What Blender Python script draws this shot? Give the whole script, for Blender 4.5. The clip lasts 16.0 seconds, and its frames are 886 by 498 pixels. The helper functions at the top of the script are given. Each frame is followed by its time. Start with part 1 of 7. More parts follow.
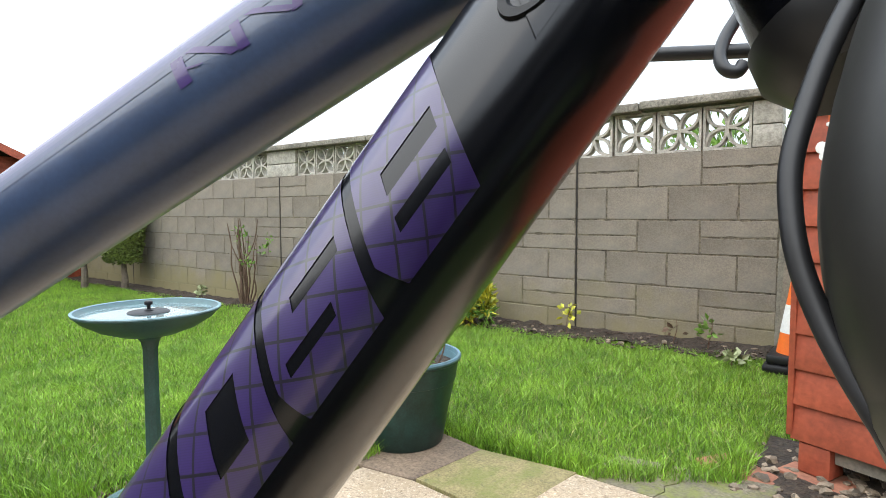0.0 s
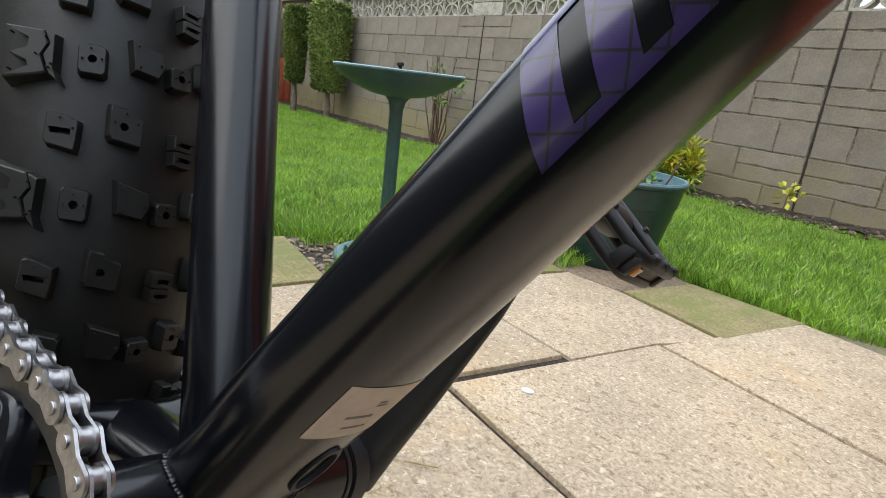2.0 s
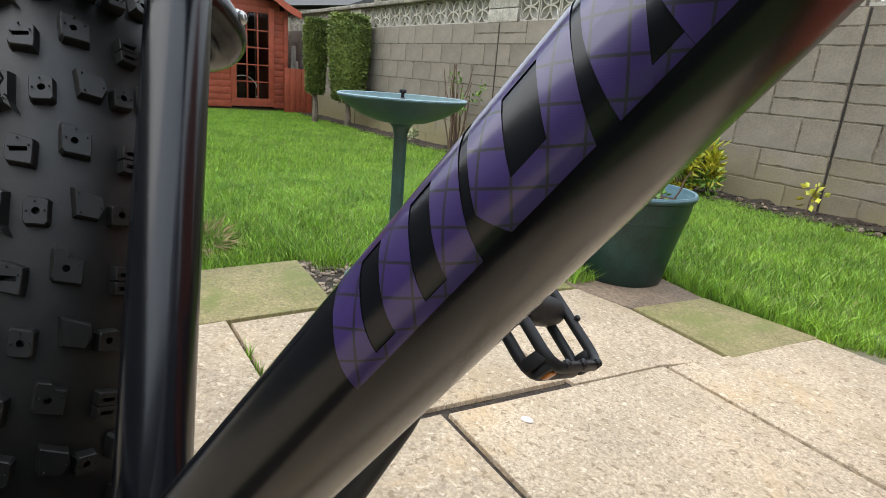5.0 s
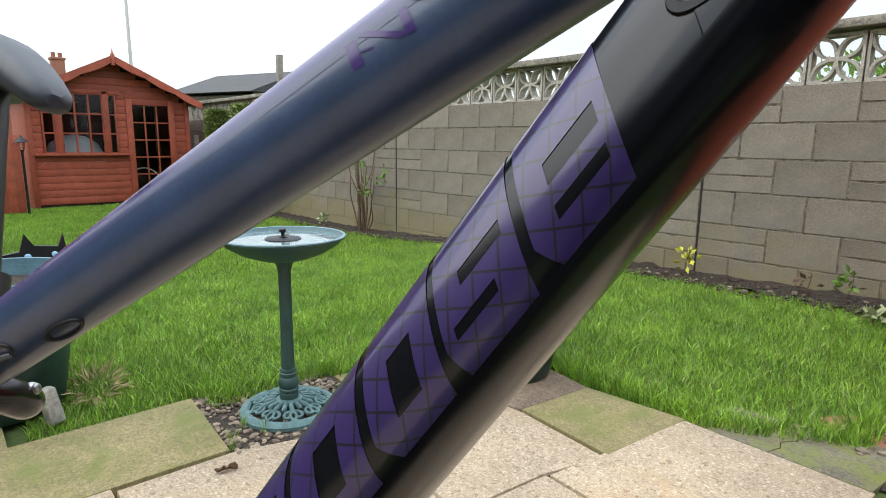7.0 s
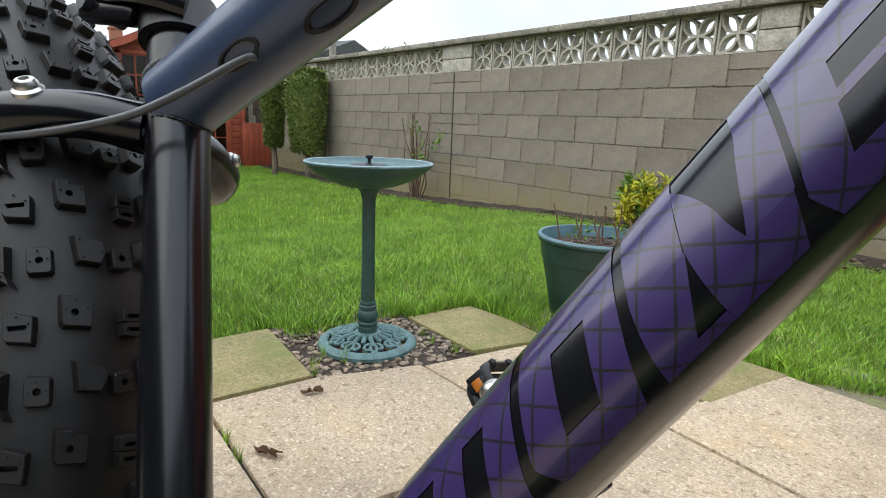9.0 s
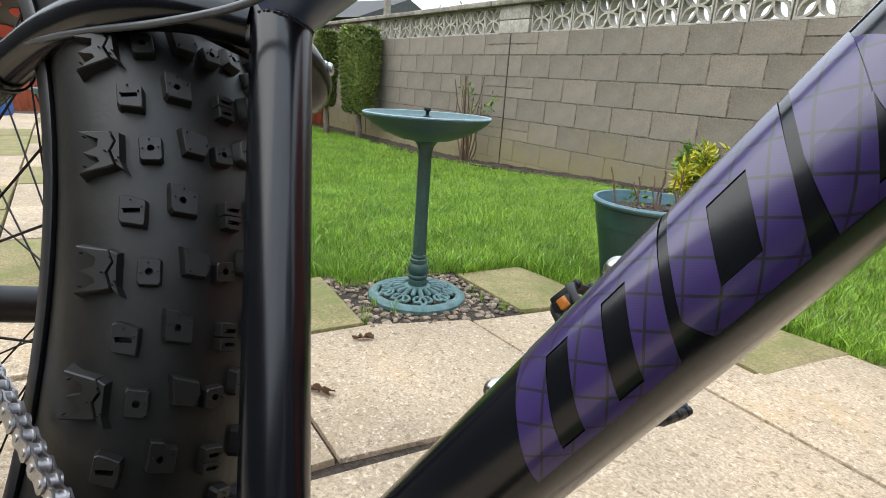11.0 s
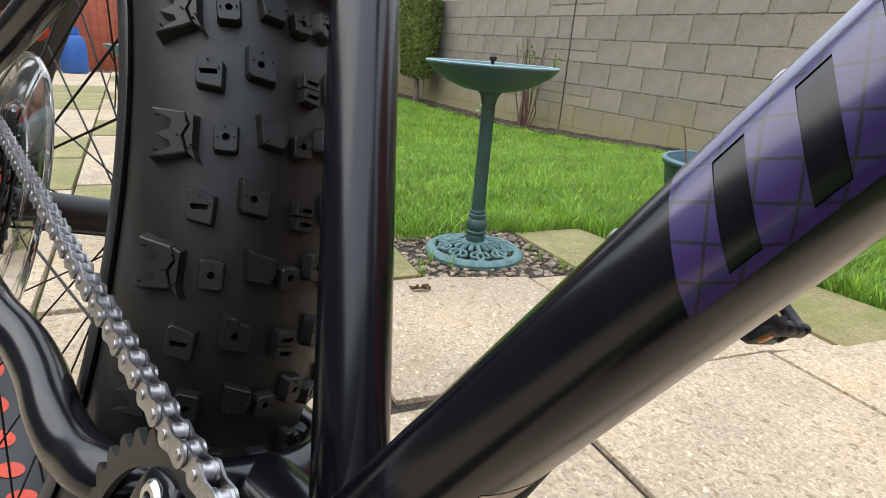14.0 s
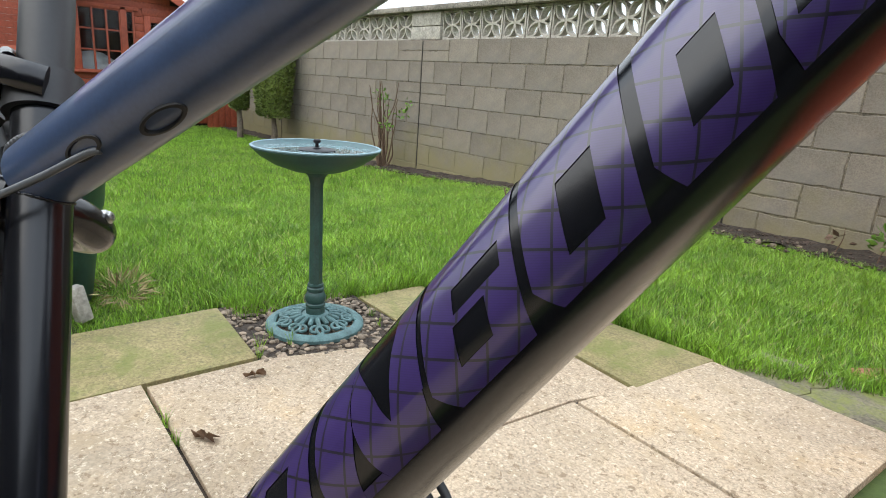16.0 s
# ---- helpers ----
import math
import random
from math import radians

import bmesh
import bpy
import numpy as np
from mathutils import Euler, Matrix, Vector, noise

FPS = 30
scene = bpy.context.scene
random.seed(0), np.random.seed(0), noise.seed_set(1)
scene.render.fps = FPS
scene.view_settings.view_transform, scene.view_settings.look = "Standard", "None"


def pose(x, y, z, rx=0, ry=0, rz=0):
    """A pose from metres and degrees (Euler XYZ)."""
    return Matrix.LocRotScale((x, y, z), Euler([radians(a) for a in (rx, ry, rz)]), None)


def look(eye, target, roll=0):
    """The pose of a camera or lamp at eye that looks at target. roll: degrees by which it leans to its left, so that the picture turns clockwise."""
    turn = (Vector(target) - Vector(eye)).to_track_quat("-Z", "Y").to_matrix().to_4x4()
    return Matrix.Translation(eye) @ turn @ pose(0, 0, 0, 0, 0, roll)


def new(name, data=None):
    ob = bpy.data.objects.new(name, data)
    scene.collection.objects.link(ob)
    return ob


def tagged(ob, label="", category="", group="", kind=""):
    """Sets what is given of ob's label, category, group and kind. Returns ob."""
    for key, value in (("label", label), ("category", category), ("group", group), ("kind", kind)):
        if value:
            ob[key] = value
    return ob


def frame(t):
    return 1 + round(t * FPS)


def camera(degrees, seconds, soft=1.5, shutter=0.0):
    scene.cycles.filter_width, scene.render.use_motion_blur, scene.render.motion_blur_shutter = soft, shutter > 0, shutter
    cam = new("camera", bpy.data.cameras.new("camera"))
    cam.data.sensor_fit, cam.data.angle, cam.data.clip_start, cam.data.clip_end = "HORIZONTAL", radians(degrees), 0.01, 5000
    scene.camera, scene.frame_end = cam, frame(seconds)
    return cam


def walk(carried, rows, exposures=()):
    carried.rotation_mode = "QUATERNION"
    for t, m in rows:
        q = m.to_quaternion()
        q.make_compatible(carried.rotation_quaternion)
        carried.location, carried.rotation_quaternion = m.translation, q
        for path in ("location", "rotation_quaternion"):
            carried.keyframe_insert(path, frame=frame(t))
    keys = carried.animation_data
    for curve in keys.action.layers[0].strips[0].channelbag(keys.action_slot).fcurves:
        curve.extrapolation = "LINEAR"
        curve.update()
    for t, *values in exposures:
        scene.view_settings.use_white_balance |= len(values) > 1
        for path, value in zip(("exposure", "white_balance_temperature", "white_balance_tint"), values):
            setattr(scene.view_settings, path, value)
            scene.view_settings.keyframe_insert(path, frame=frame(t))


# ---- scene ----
cam = camera(74.7, 16.0, 0.9)
PATH = [
    (0, (0.0480, 0.0400, 0.8780), (-1.1730, 1.6190, 0.7460), -0.20),
    (0.5, (0.0110, 0.0210, 0.8550), (-1.2550, 1.5600, 0.6860), 1.10),
    (1, (-0.0480, -0.0380, 0.7830), (-1.4220, 1.3870, 0.4970), 4.10),
    (1.5, (-0.0800, -0.0850, 0.6760), (-1.5460, 1.2030, 0.2390), 6.30),
    (2, (-0.1010, -0.0980, 0.5930), (-1.6290, 1.0600, 0.0240), 7.00),
    (2.5, (-0.1190, -0.1070, 0.5590), (-1.6660, 0.9990, -0.0610), 7.00),
    (3, (-0.1170, -0.1030, 0.5450), (-1.6770, 0.9610, -0.1150), 7.10),
    (3.5, (-0.1110, -0.0990, 0.5510), (-1.6820, 0.9330, -0.1310), 7.20),
    (4, (-0.1090, -0.0970, 0.5690), (-1.6910, 0.9130, -0.1230), 7.10),
    (4.5, (-0.1050, -0.0950, 0.5890), (-1.6930, 0.9210, -0.0800), 6.50),
    (5, (-0.0660, -0.0540, 0.6680), (-1.6470, 1.0270, 0.0950), 4.70),
    (5.2, (-0.0460, -0.0350, 0.7110), (-1.6140, 1.0860, 0.1760), 3.80),
    (7.3, (0.0510, 0.0210, 0.8990), (-1.4170, 1.3320, 0.5440), 0.40),
    (7.5, (0.0360, 0.0250, 0.8810), (-1.4350, 1.3350, 0.5320), 0.10),
    (8, (0.0036, 0.0122, 0.8476), (-1.4842, 1.3007, 0.4905), 0.66),
    (8.5, (-0.0410, -0.0220, 0.7970), (-1.5590, 1.2210, 0.4050), 1.30),
    (9, (-0.0910, -0.0710, 0.7270), (-1.6370, 1.1230, 0.2960), 2.20),
    (9.5, (-0.1035, -0.0880, 0.6845), (-1.6710, 1.0613, 0.2122), 2.95),
    (11.8, (-0.1010, -0.1010, 0.6930), (-1.7280, 0.9090, 0.1140), 4.50),
    (12, (-0.1040, -0.1020, 0.6930), (-1.7380, 0.8910, 0.1060), 4.60),
    (12.5, (-0.1110, -0.1080, 0.6890), (-1.7590, 0.8550, 0.0910), 4.70),
    (13, (-0.1200, -0.1190, 0.6900), (-1.7790, 0.8160, 0.0790), 4.80),
    (13.5, (-0.1310, -0.1230, 0.6980), (-1.7920, 0.7910, 0.0610), 4.70),
    (14, (-0.1230, -0.1060, 0.6330), (-1.7840, 0.7920, -0.0250), 4.60),
    (14.5, (-0.1140, -0.0950, 0.5950), (-1.7760, 0.7980, -0.0690), 4.40),
    (15, (-0.1020, -0.0950, 0.6130), (-1.7580, 0.8230, -0.0300), 4.10),
    (15.5, (-0.0660, -0.0610, 0.7110), (-1.6830, 0.9460, 0.1040), 3.70),
    (16, (-0.0260, -0.0210, 0.8060), (-1.4850, 1.2330, 0.2620), 4.10),
]
walk(cam, [(t, look(eye, target, roll)) for t, eye, target, roll in PATH],
     [(0, 0.36), (0.5, 0.25), (1.0, 0.12), (1.5, 0.0), (2.5, 0.03), (3.5, 0.10), (5.0, 0.10), (7.5, -0.01), (9.0, -0.05), (9.7, 0.08), (12.5, 0.17), (14.0, 0.18), (15.0, 0.16), (16.0, 0.14)])

# ---- light ----
world = bpy.data.worlds.new("overcast_sky")
scene.world = world
world.use_nodes = True
wn, wl = world.node_tree.nodes, world.node_tree.links
wn.clear()
w_out = wn.new("ShaderNodeOutputWorld")
w_bg = wn.new("ShaderNodeBackground")
w_mix = wn.new("ShaderNodeMix")
w_mix.data_type = "RGBA"
w_sky = wn.new("ShaderNodeTexSky")
w_sky.sky_type = "NISHITA"
w_sky.sun_disc = False
w_sky.sun_elevation = radians(40)
w_sky.sun_rotation = radians(150)
w_cloud = wn.new("ShaderNodeTexNoise")
w_cloud.inputs["Scale"].default_value = 2.2
w_cloud.inputs["Detail"].default_value = 5
w_ramp = wn.new("ShaderNodeValToRGB")
w_ramp.color_ramp.elements[0].position = 0.35
w_ramp.color_ramp.elements[0].color = (5.6, 6.0, 6.4, 1)
w_ramp.color_ramp.elements[1].position = 0.65
w_ramp.color_ramp.elements[1].color = (7.9, 8.3, 8.5, 1)
w_mix.inputs["Factor"].default_value = 0.9
wl.new(w_cloud.outputs["Fac"], w_ramp.inputs["Fac"])
wl.new(w_sky.outputs["Color"], w_mix.inputs["A"])
wl.new(w_ramp.outputs["Color"], w_mix.inputs["B"])
# a cloudy sky is about three times brighter overhead than at the horizon
w_tc = wn.new("ShaderNodeTexCoord")
w_sep = wn.new("ShaderNodeSeparateXYZ")
w_up = wn.new("ShaderNodeMapRange")
w_up.inputs["From Min"].default_value, w_up.inputs["From Max"].default_value = 0.15, 0.92
w_grad = wn.new("ShaderNodeMix")
w_grad.data_type = "RGBA"
w_grad.inputs["A"].default_value = (1.2, 1.2, 1.2, 1)
w_grad.inputs["B"].default_value = (2.9, 3.05, 3.3, 1)
w_mul = wn.new("ShaderNodeVectorMath")
w_mul.operation = "MULTIPLY"
wl.new(w_tc.outputs["Generated"], w_sep.inputs[0])
wl.new(w_sep.outputs["Z"], w_up.inputs["Value"])
wl.new(w_up.outputs["Result"], w_grad.inputs["Factor"])
wl.new(w_mix.outputs["Result"], w_mul.inputs[0])
wl.new(w_grad.outputs["Result"], w_mul.inputs[1])
wl.new(w_mul.outputs["Vector"], w_bg.inputs["Color"])
w_bg.inputs["Strength"].default_value = 0.128
wl.new(w_bg.outputs["Background"], w_out.inputs["Surface"])

sun = new("sun", bpy.data.lights.new("sun", "SUN"))
sun.data.energy = 1.3
sun.data.angle = radians(70)
sun.data.color = (1.0, 0.90, 0.74)
sun.matrix_world = look((-3, -5, 8), (-1, 1, 0))


# ---- materials ----
def mat(name, col, rough=0.6, metal=0.0, var=0.25, scale=8.0, bump=0.2, bscale=60.0, coat=0.0, col2=None, spec=0.5, rvar=0.15, isl=0.0, objr=0.0, dist=0.002, speck=None):
    """A surface with a coarse and a fine variation of colour, roughness and relief."""
    m = bpy.data.materials.new(name)
    m.use_nodes = True
    nt = m.node_tree
    n, l = nt.nodes, nt.links
    b = n["Principled BSDF"]
    tc = n.new("ShaderNodeTexCoord")
    big = n.new("ShaderNodeTexNoise")
    big.inputs["Scale"].default_value = scale
    big.inputs["Detail"].default_value = 6
    big.inputs["Roughness"].default_value = 0.6
    fine = n.new("ShaderNodeTexNoise")
    fine.inputs["Scale"].default_value = bscale
    fine.inputs["Detail"].default_value = 4
    l.new(tc.outputs["Object"], big.inputs["Vector"])
    l.new(tc.outputs["Object"], fine.inputs["Vector"])
    c2 = col2 if col2 else tuple(c * (1 - var * 1.6) for c in col)
    ramp = n.new("ShaderNodeValToRGB")
    ramp.color_ramp.elements[0].position, ramp.color_ramp.elements[1].position = 0.32, 0.68
    ramp.color_ramp.elements[0].color = (*c2, 1)
    ramp.color_ramp.elements[1].color = (*[min(1, c * (1 + var * 0.4)) for c in col], 1)
    mixf = n.new("ShaderNodeMath")
    mixf.operation = "MULTIPLY_ADD"
    mixf.inputs[1].default_value = 0.35
    l.new(fine.outputs["Fac"], mixf.inputs[0])
    half = n.new("ShaderNodeMath")
    half.operation = "MULTIPLY"
    half.inputs[1].default_value = 0.65
    l.new(big.outputs["Fac"], half.inputs[0])
    l.new(half.outputs[0], mixf.inputs[2])
    l.new(mixf.outputs[0], ramp.inputs["Fac"])
    src = ramp.outputs["Color"]
    relief = mixf.outputs[0]
    if speck:
        # small pits and grains, darker than the rest
        pit = n.new("ShaderNodeTexNoise")
        pit.inputs["Scale"].default_value = speck[1]
        pit.inputs["Detail"].default_value = 3
        pit.inputs["Distortion"].default_value = 0.6
        l.new(tc.outputs["Object"], pit.inputs["Vector"])
        pr = n.new("ShaderNodeMapRange")
        pr.inputs["From Min"].default_value, pr.inputs["From Max"].default_value = 0.36, 0.60
        pr.inputs["To Min"].default_value, pr.inputs["To Max"].default_value = 1 - speck[0], 1 + speck[0] * 0.35
        l.new(pit.outputs["Fac"], pr.inputs["Value"])
        hs = n.new("ShaderNodeHueSaturation")
        l.new(src, hs.inputs["Color"])
        l.new(pr.outputs["Result"], hs.inputs["Value"])
        src = hs.outputs["Color"]
        add = n.new("ShaderNodeMath")
        add.operation = "ADD"
        l.new(mixf.outputs[0], add.inputs[0])
        l.new(pr.outputs["Result"], add.inputs[1])
        relief = add.outputs[0]
    if isl or objr:
        hsv = n.new("ShaderNodeHueSaturation")
        rm = n.new("ShaderNodeMapRange")
        if isl:
            geo = n.new("ShaderNodeNewGeometry")
            l.new(geo.outputs["Random Per Island"], rm.inputs["Value"])
        else:
            oi = n.new("ShaderNodeObjectInfo")
            l.new(oi.outputs["Random"], rm.inputs["Value"])
        k = isl or objr
        rm.inputs["To Min"].default_value, rm.inputs["To Max"].default_value = 1 - k, 1 + k
        l.new(rm.outputs["Result"], hsv.inputs["Value"])
        l.new(src, hsv.inputs["Color"])
        src = hsv.outputs["Color"]
    l.new(src, b.inputs["Base Color"])
    rr = n.new("ShaderNodeMapRange")
    rr.inputs["To Min"].default_value, rr.inputs["To Max"].default_value = max(0.02, rough - rvar), min(1, rough + rvar)
    l.new(big.outputs["Fac"], rr.inputs["Value"])
    l.new(rr.outputs["Result"], b.inputs["Roughness"])
    b.inputs["Metallic"].default_value = metal
    b.inputs["Specular IOR Level"].default_value = spec
    b.inputs["Coat Weight"].default_value = coat
    b.inputs["Coat Roughness"].default_value = 0.08
    if bump:
        bp = n.new("ShaderNodeBump")
        bp.inputs["Strength"].default_value = bump
        bp.inputs["Distance"].default_value = dist
        l.new(relief, bp.inputs["Height"])
        l.new(bp.outputs["Normal"], b.inputs["Normal"])
    return m


M = {}
M["slab"] = mat("slab_stone", (0.53, 0.412, 0.285), 0.85, 0, 0.26, 2.6, 0.6, 90, objr=0.07, dist=0.004, speck=(0.30, 150))
M["slab_moss"] = mat("mossy_slab_stone", (0.31, 0.25, 0.125), 0.9, 0, 0.3, 4.0, 0.5, 80, col2=(0.175, 0.15, 0.055), objr=0.08, dist=0.003, speck=(0.28, 130))
M["soil"] = mat("dark_soil", (0.06, 0.042, 0.028), 0.95, 0, 0.4, 20, 1.0, 120, dist=0.01, speck=(0.4, 60))
M["turf"] = mat("turf_soil", (0.065, 0.10, 0.02), 0.95, 0, 0.4, 5, 0.8, 60, col2=(0.035, 0.055, 0.012), dist=0.01)
M["grass"] = mat("grass_blade", (0.285, 0.455, 0.05), 0.42, 0, 0.2, 3.2, 0, 20, col2=(0.10, 0.225, 0.018), isl=0.6)
M["block"] = mat("concrete_block", (0.272, 0.233, 0.186), 0.95, 0, 0.22, 3.5, 0.7, 130, objr=0.14, dist=0.0025, speck=(0.11, 130))
M["mortar"] = mat("mortar", (0.26, 0.22, 0.16), 0.95, 0, 0.3, 13, 0.6, 60, col2=(0.035, 0.030, 0.024), speck=(0.3, 80))
M["screen"] = mat("pale_concrete", (0.52, 0.49, 0.42), 0.9, 0, 0.3, 9, 0.4, 100, objr=0.06, speck=(0.22, 45))
M["coping"] = mat("coping_concrete", (0.36, 0.33, 0.27), 0.95, 0, 0.45, 7, 0.6, 80, objr=0.06, speck=(0.35, 50))
M["frame"] = mat("black_paint", (0.0035, 0.004, 0.006), 0.20, 0, 0.2, 30, 0.03, 400, rvar=0.04, spec=0.50)
M["rubber"] = mat("tyre_rubber", (0.0092, 0.0082, 0.0072), 0.50, 0, 0.40, 14, 0.16, 260, rvar=0.12, spec=0.42, speck=(0.35, 35))
for k in range(4):
    f = (k + 0.5) / 4
    M["frame_fade_%d" % k] = mat("purple_fade_paint", tuple(a + (b - a) * f for a, b in zip((0.045, 0.028, 0.125), (0.036, 0.060, 0.115))), 0.32, 0, 0.15, 30, 0.02, 400, coat=0.3, rvar=0.05)
M["lug"] = mat("tread_rubber", (0.0085, 0.0078, 0.0070), 0.50, 0, 0.3, 60, 0.12, 400, rvar=0.1, spec=0.42)
M["frame_purple"] = mat("purple_paint", (0.048, 0.024, 0.135), 0.28, 0, 0.15, 30, 0.02, 400, coat=0.25, rvar=0.05)
M["bath"] = mat("verdigris_plastic", (0.028, 0.080, 0.070), 0.45, 0, 0.3, 25, 0.1, 200, col2=(0.015, 0.042, 0.036))
M["bath_inside"] = mat("turquoise_plastic", (0.055, 0.125, 0.130), 0.4, 0, 0.3, 30, 0.1, 200, col2=(0.03, 0.07, 0.075))
M["bath_rim"] = mat("worn_rim", (0.21, 0.34, 0.38), 0.45, 0, 0.3, 40, 0.1, 200)
M["bath_pale"] = mat("pale_verdigris", (0.120, 0.220, 0.220), 0.55, 0, 0.3, 30, 0.1, 200, col2=(0.030, 0.075, 0.072))
M["pot"] = mat("green_pot_plastic", (0.017, 0.060, 0.050), 0.42, 0, 0.3, 7, 0.08, 150, col2=(0.009, 0.022, 0.019), speck=(0.2, 25))
M["pot_rim"] = mat("pale_green_plastic", (0.105, 0.205, 0.245), 0.45, 0, 0.25, 14, 0.05, 150)
M["red"] = mat("red_shed_paint", (0.40, 0.085, 0.04), 0.6, 0, 0.25, 7, 0.4, 60, objr=0.1, dist=0.003, speck=(0.14, 30))


M["slab_green"] = mat("green_slab_stone", (0.20, 0.175, 0.12), 0.9, 0, 0.3, 5.0, 0.5, 80, objr=0.08, dist=0.003, speck=(0.3, 110))
M["slab_brown"] = mat("brown_slab_stone", (0.26, 0.19, 0.13), 0.85, 0, 0.3, 5.0, 0.5, 80, objr=0.08, dist=0.003, speck=(0.3, 90))
M["pebble"] = mat("pebbles", (0.24, 0.185, 0.13), 0.8, 0, 0.3, 30, 0.2, 120, isl=0.6)
M["crumb"] = mat("soil_crumbs", (0.085, 0.06, 0.045), 0.95, 0, 0.4, 30, 0.4, 120, isl=0.6)
M["frame_satin"] = mat("black_satin_metal", (0.016, 0.016, 0.017), 0.42, 0, 0.2, 40, 0.04, 300, rvar=0.08)
# navy paint, its blue raised to stand in for reflected sky
M["frame_top"] = mat("navy_sky_sheen_paint", (0.030, 0.056, 0.120), 0.38, 0, 0.2, 30, 0.03, 400, coat=0.3, rvar=0.06, spec=0.7)
# black cover, lightened to blue-grey in place of the sky's veil
M["saddle"] = mat("saddle_cover", (0.030, 0.036, 0.045), 0.45, 0, 0.2, 30, 0.05, 300, rvar=0.08)
M["fork"] = mat("fork_paint", (0.022, 0.021, 0.017), 0.45, 0, 0.2, 30, 0.05, 300, rvar=0.08)
M["plastic"] = mat("black_plastic", (0.013, 0.013, 0.0145), 0.50, 0, 0.25, 40, 0.1, 300, spec=0.4)
M["steel"] = mat("silver_steel", (0.55, 0.54, 0.52), 0.3, 1.0, 0.15, 40, 0.03, 300, rvar=0.1)
M["chrome"] = mat("zinc_bolt", (0.62, 0.63, 0.62), 0.28, 1.0, 0.15, 60, 0.03, 300, rvar=0.1)
M["weld"] = mat("bare_weld", (0.10, 0.10, 0.105), 0.35, 0.3, 0.3, 200, 0.2, 500)
M["joint"] = mat("dark_joint", (0.035, 0.03, 0.026), 0.9, 0, 0.4, 20, 0.3, 120)
M["chain"] = mat("chain_steel", (0.47, 0.46, 0.47), 0.34, 1.0, 0.35, 90, 0.05, 500, rvar=0.12)
M["dark_steel"] = mat("dark_steel", (0.06, 0.058, 0.055), 0.45, 0.7, 0.3, 60, 0.06, 300)
M["spoke"] = mat("spoke_black", (0.02, 0.02, 0.02), 0.4, 0.6, 0.2, 60, 0, 300)
M["cable"] = mat("cable_housing", (0.085, 0.09, 0.095), 0.35, 0, 0.2, 60, 0.03, 300)
M["cable_black"] = mat("hose_black", (0.015, 0.015, 0.016), 0.45, 0, 0.2, 60, 0.03, 300)
M["rim_red"] = mat("rim_red", (0.62, 0.06, 0.025), 0.5, 0, 0.1, 30, 0.02, 200)
M["sticker"] = mat("paper_sticker", (0.68, 0.54, 0.44), 0.6, 0, 0.12, 40, 0.05, 200)
M["print"] = mat("faded_print", (0.26, 0.21, 0.2), 0.7, 0, 0.3, 300, 0, 200)
M["twig"] = mat("twig_bark", (0.16, 0.10, 0.065), 0.85, 0, 0.3, 40, 0.3, 200)
M["bark"] = mat("bark", (0.20, 0.16, 0.12), 0.9, 0, 0.4, 14, 0.6, 80)
M["leaf"] = mat("green_leaf", (0.15, 0.28, 0.04), 0.5, 0, 0.2, 6, 0, 60, isl=0.4)
M["leaf_gold"] = mat("gold_leaf", (0.62, 0.48, 0.03), 0.5, 0, 0.2, 6, 0, 60, col2=(0.20, 0.32, 0.03), isl=0.3)
M["leaf_pale"] = mat("pale_leaf", (0.34, 0.38, 0.20), 0.6, 0, 0.2, 6, 0, 60, isl=0.3)
M["conifer"] = mat("conifer_green", (0.21, 0.25, 0.06), 0.7, 0, 0.3, 3, 0, 60, col2=(0.085, 0.13, 0.03), isl=0.5)
M["grass_dry"] = mat("dry_grass_blade", (0.42, 0.42, 0.15), 0.7, 0, 0.25, 6, 0, 40, isl=0.35)
M["straw"] = mat("dry_straw", (0.45, 0.35, 0.17), 0.8, 0, 0.3, 20, 0, 60, isl=0.3)
M["dead"] = mat("dead_leaf", (0.22, 0.12, 0.06), 0.75, 0, 0.35, 40, 0.2, 120)
M["grey_wood"] = mat("weathered_wood", (0.30, 0.27, 0.22), 0.9, 0, 0.35, 9, 0.5, 90, objr=0.1)
M["dark_wood"] = mat("dark_interior_wood", (0.05, 0.035, 0.025), 0.9, 0, 0.3, 9, 0.3, 90)
M["felt"] = mat("roof_felt", (0.09, 0.09, 0.09), 0.95, 0, 0.3, 12, 0.4, 120)
M["roof"] = mat("roof_tiles", (0.17, 0.11, 0.085), 0.9, 0, 0.3, 3, 0.4, 30)
M["brick"] = mat("red_brick", (0.34, 0.14, 0.085), 0.9, 0, 0.3, 14, 0.5, 90, objr=0.1)
M["white"] = mat("white_plastic", (0.78, 0.77, 0.74), 0.5, 0, 0.12, 20, 0.05, 100)
M["cloth"] = mat("pale_cloth", (0.55, 0.56, 0.58), 0.9, 0, 0.15, 8, 0.2, 100)
M["orange"] = mat("orange_plastic", (0.80, 0.16, 0.02), 0.45, 0, 0.1, 20, 0.03, 100)
M["reflector"] = mat("amber_reflector", (0.62, 0.20, 0.03), 0.25, 0, 0.2, 200, 0.1, 500)
M["blue"] = mat("blue_paint", (0.03, 0.12, 0.42), 0.45, 0, 0.2, 20, 0.05, 100)
M["gem"] = mat("blue_gem", (0.35, 0.6, 0.85), 0.15, 0, 0.1, 60, 0, 100)


def glassy(name, col, rough, ior, trans):
    m = bpy.data.materials.new(name)
    m.use_nodes = True
    b = m.node_tree.nodes["Principled BSDF"]
    b.inputs["Base Color"].default_value = (*col, 1)
    b.inputs["Roughness"].default_value = rough
    b.inputs["IOR"].default_value = ior
    b.inputs["Transmission Weight"].default_value = trans
    return m


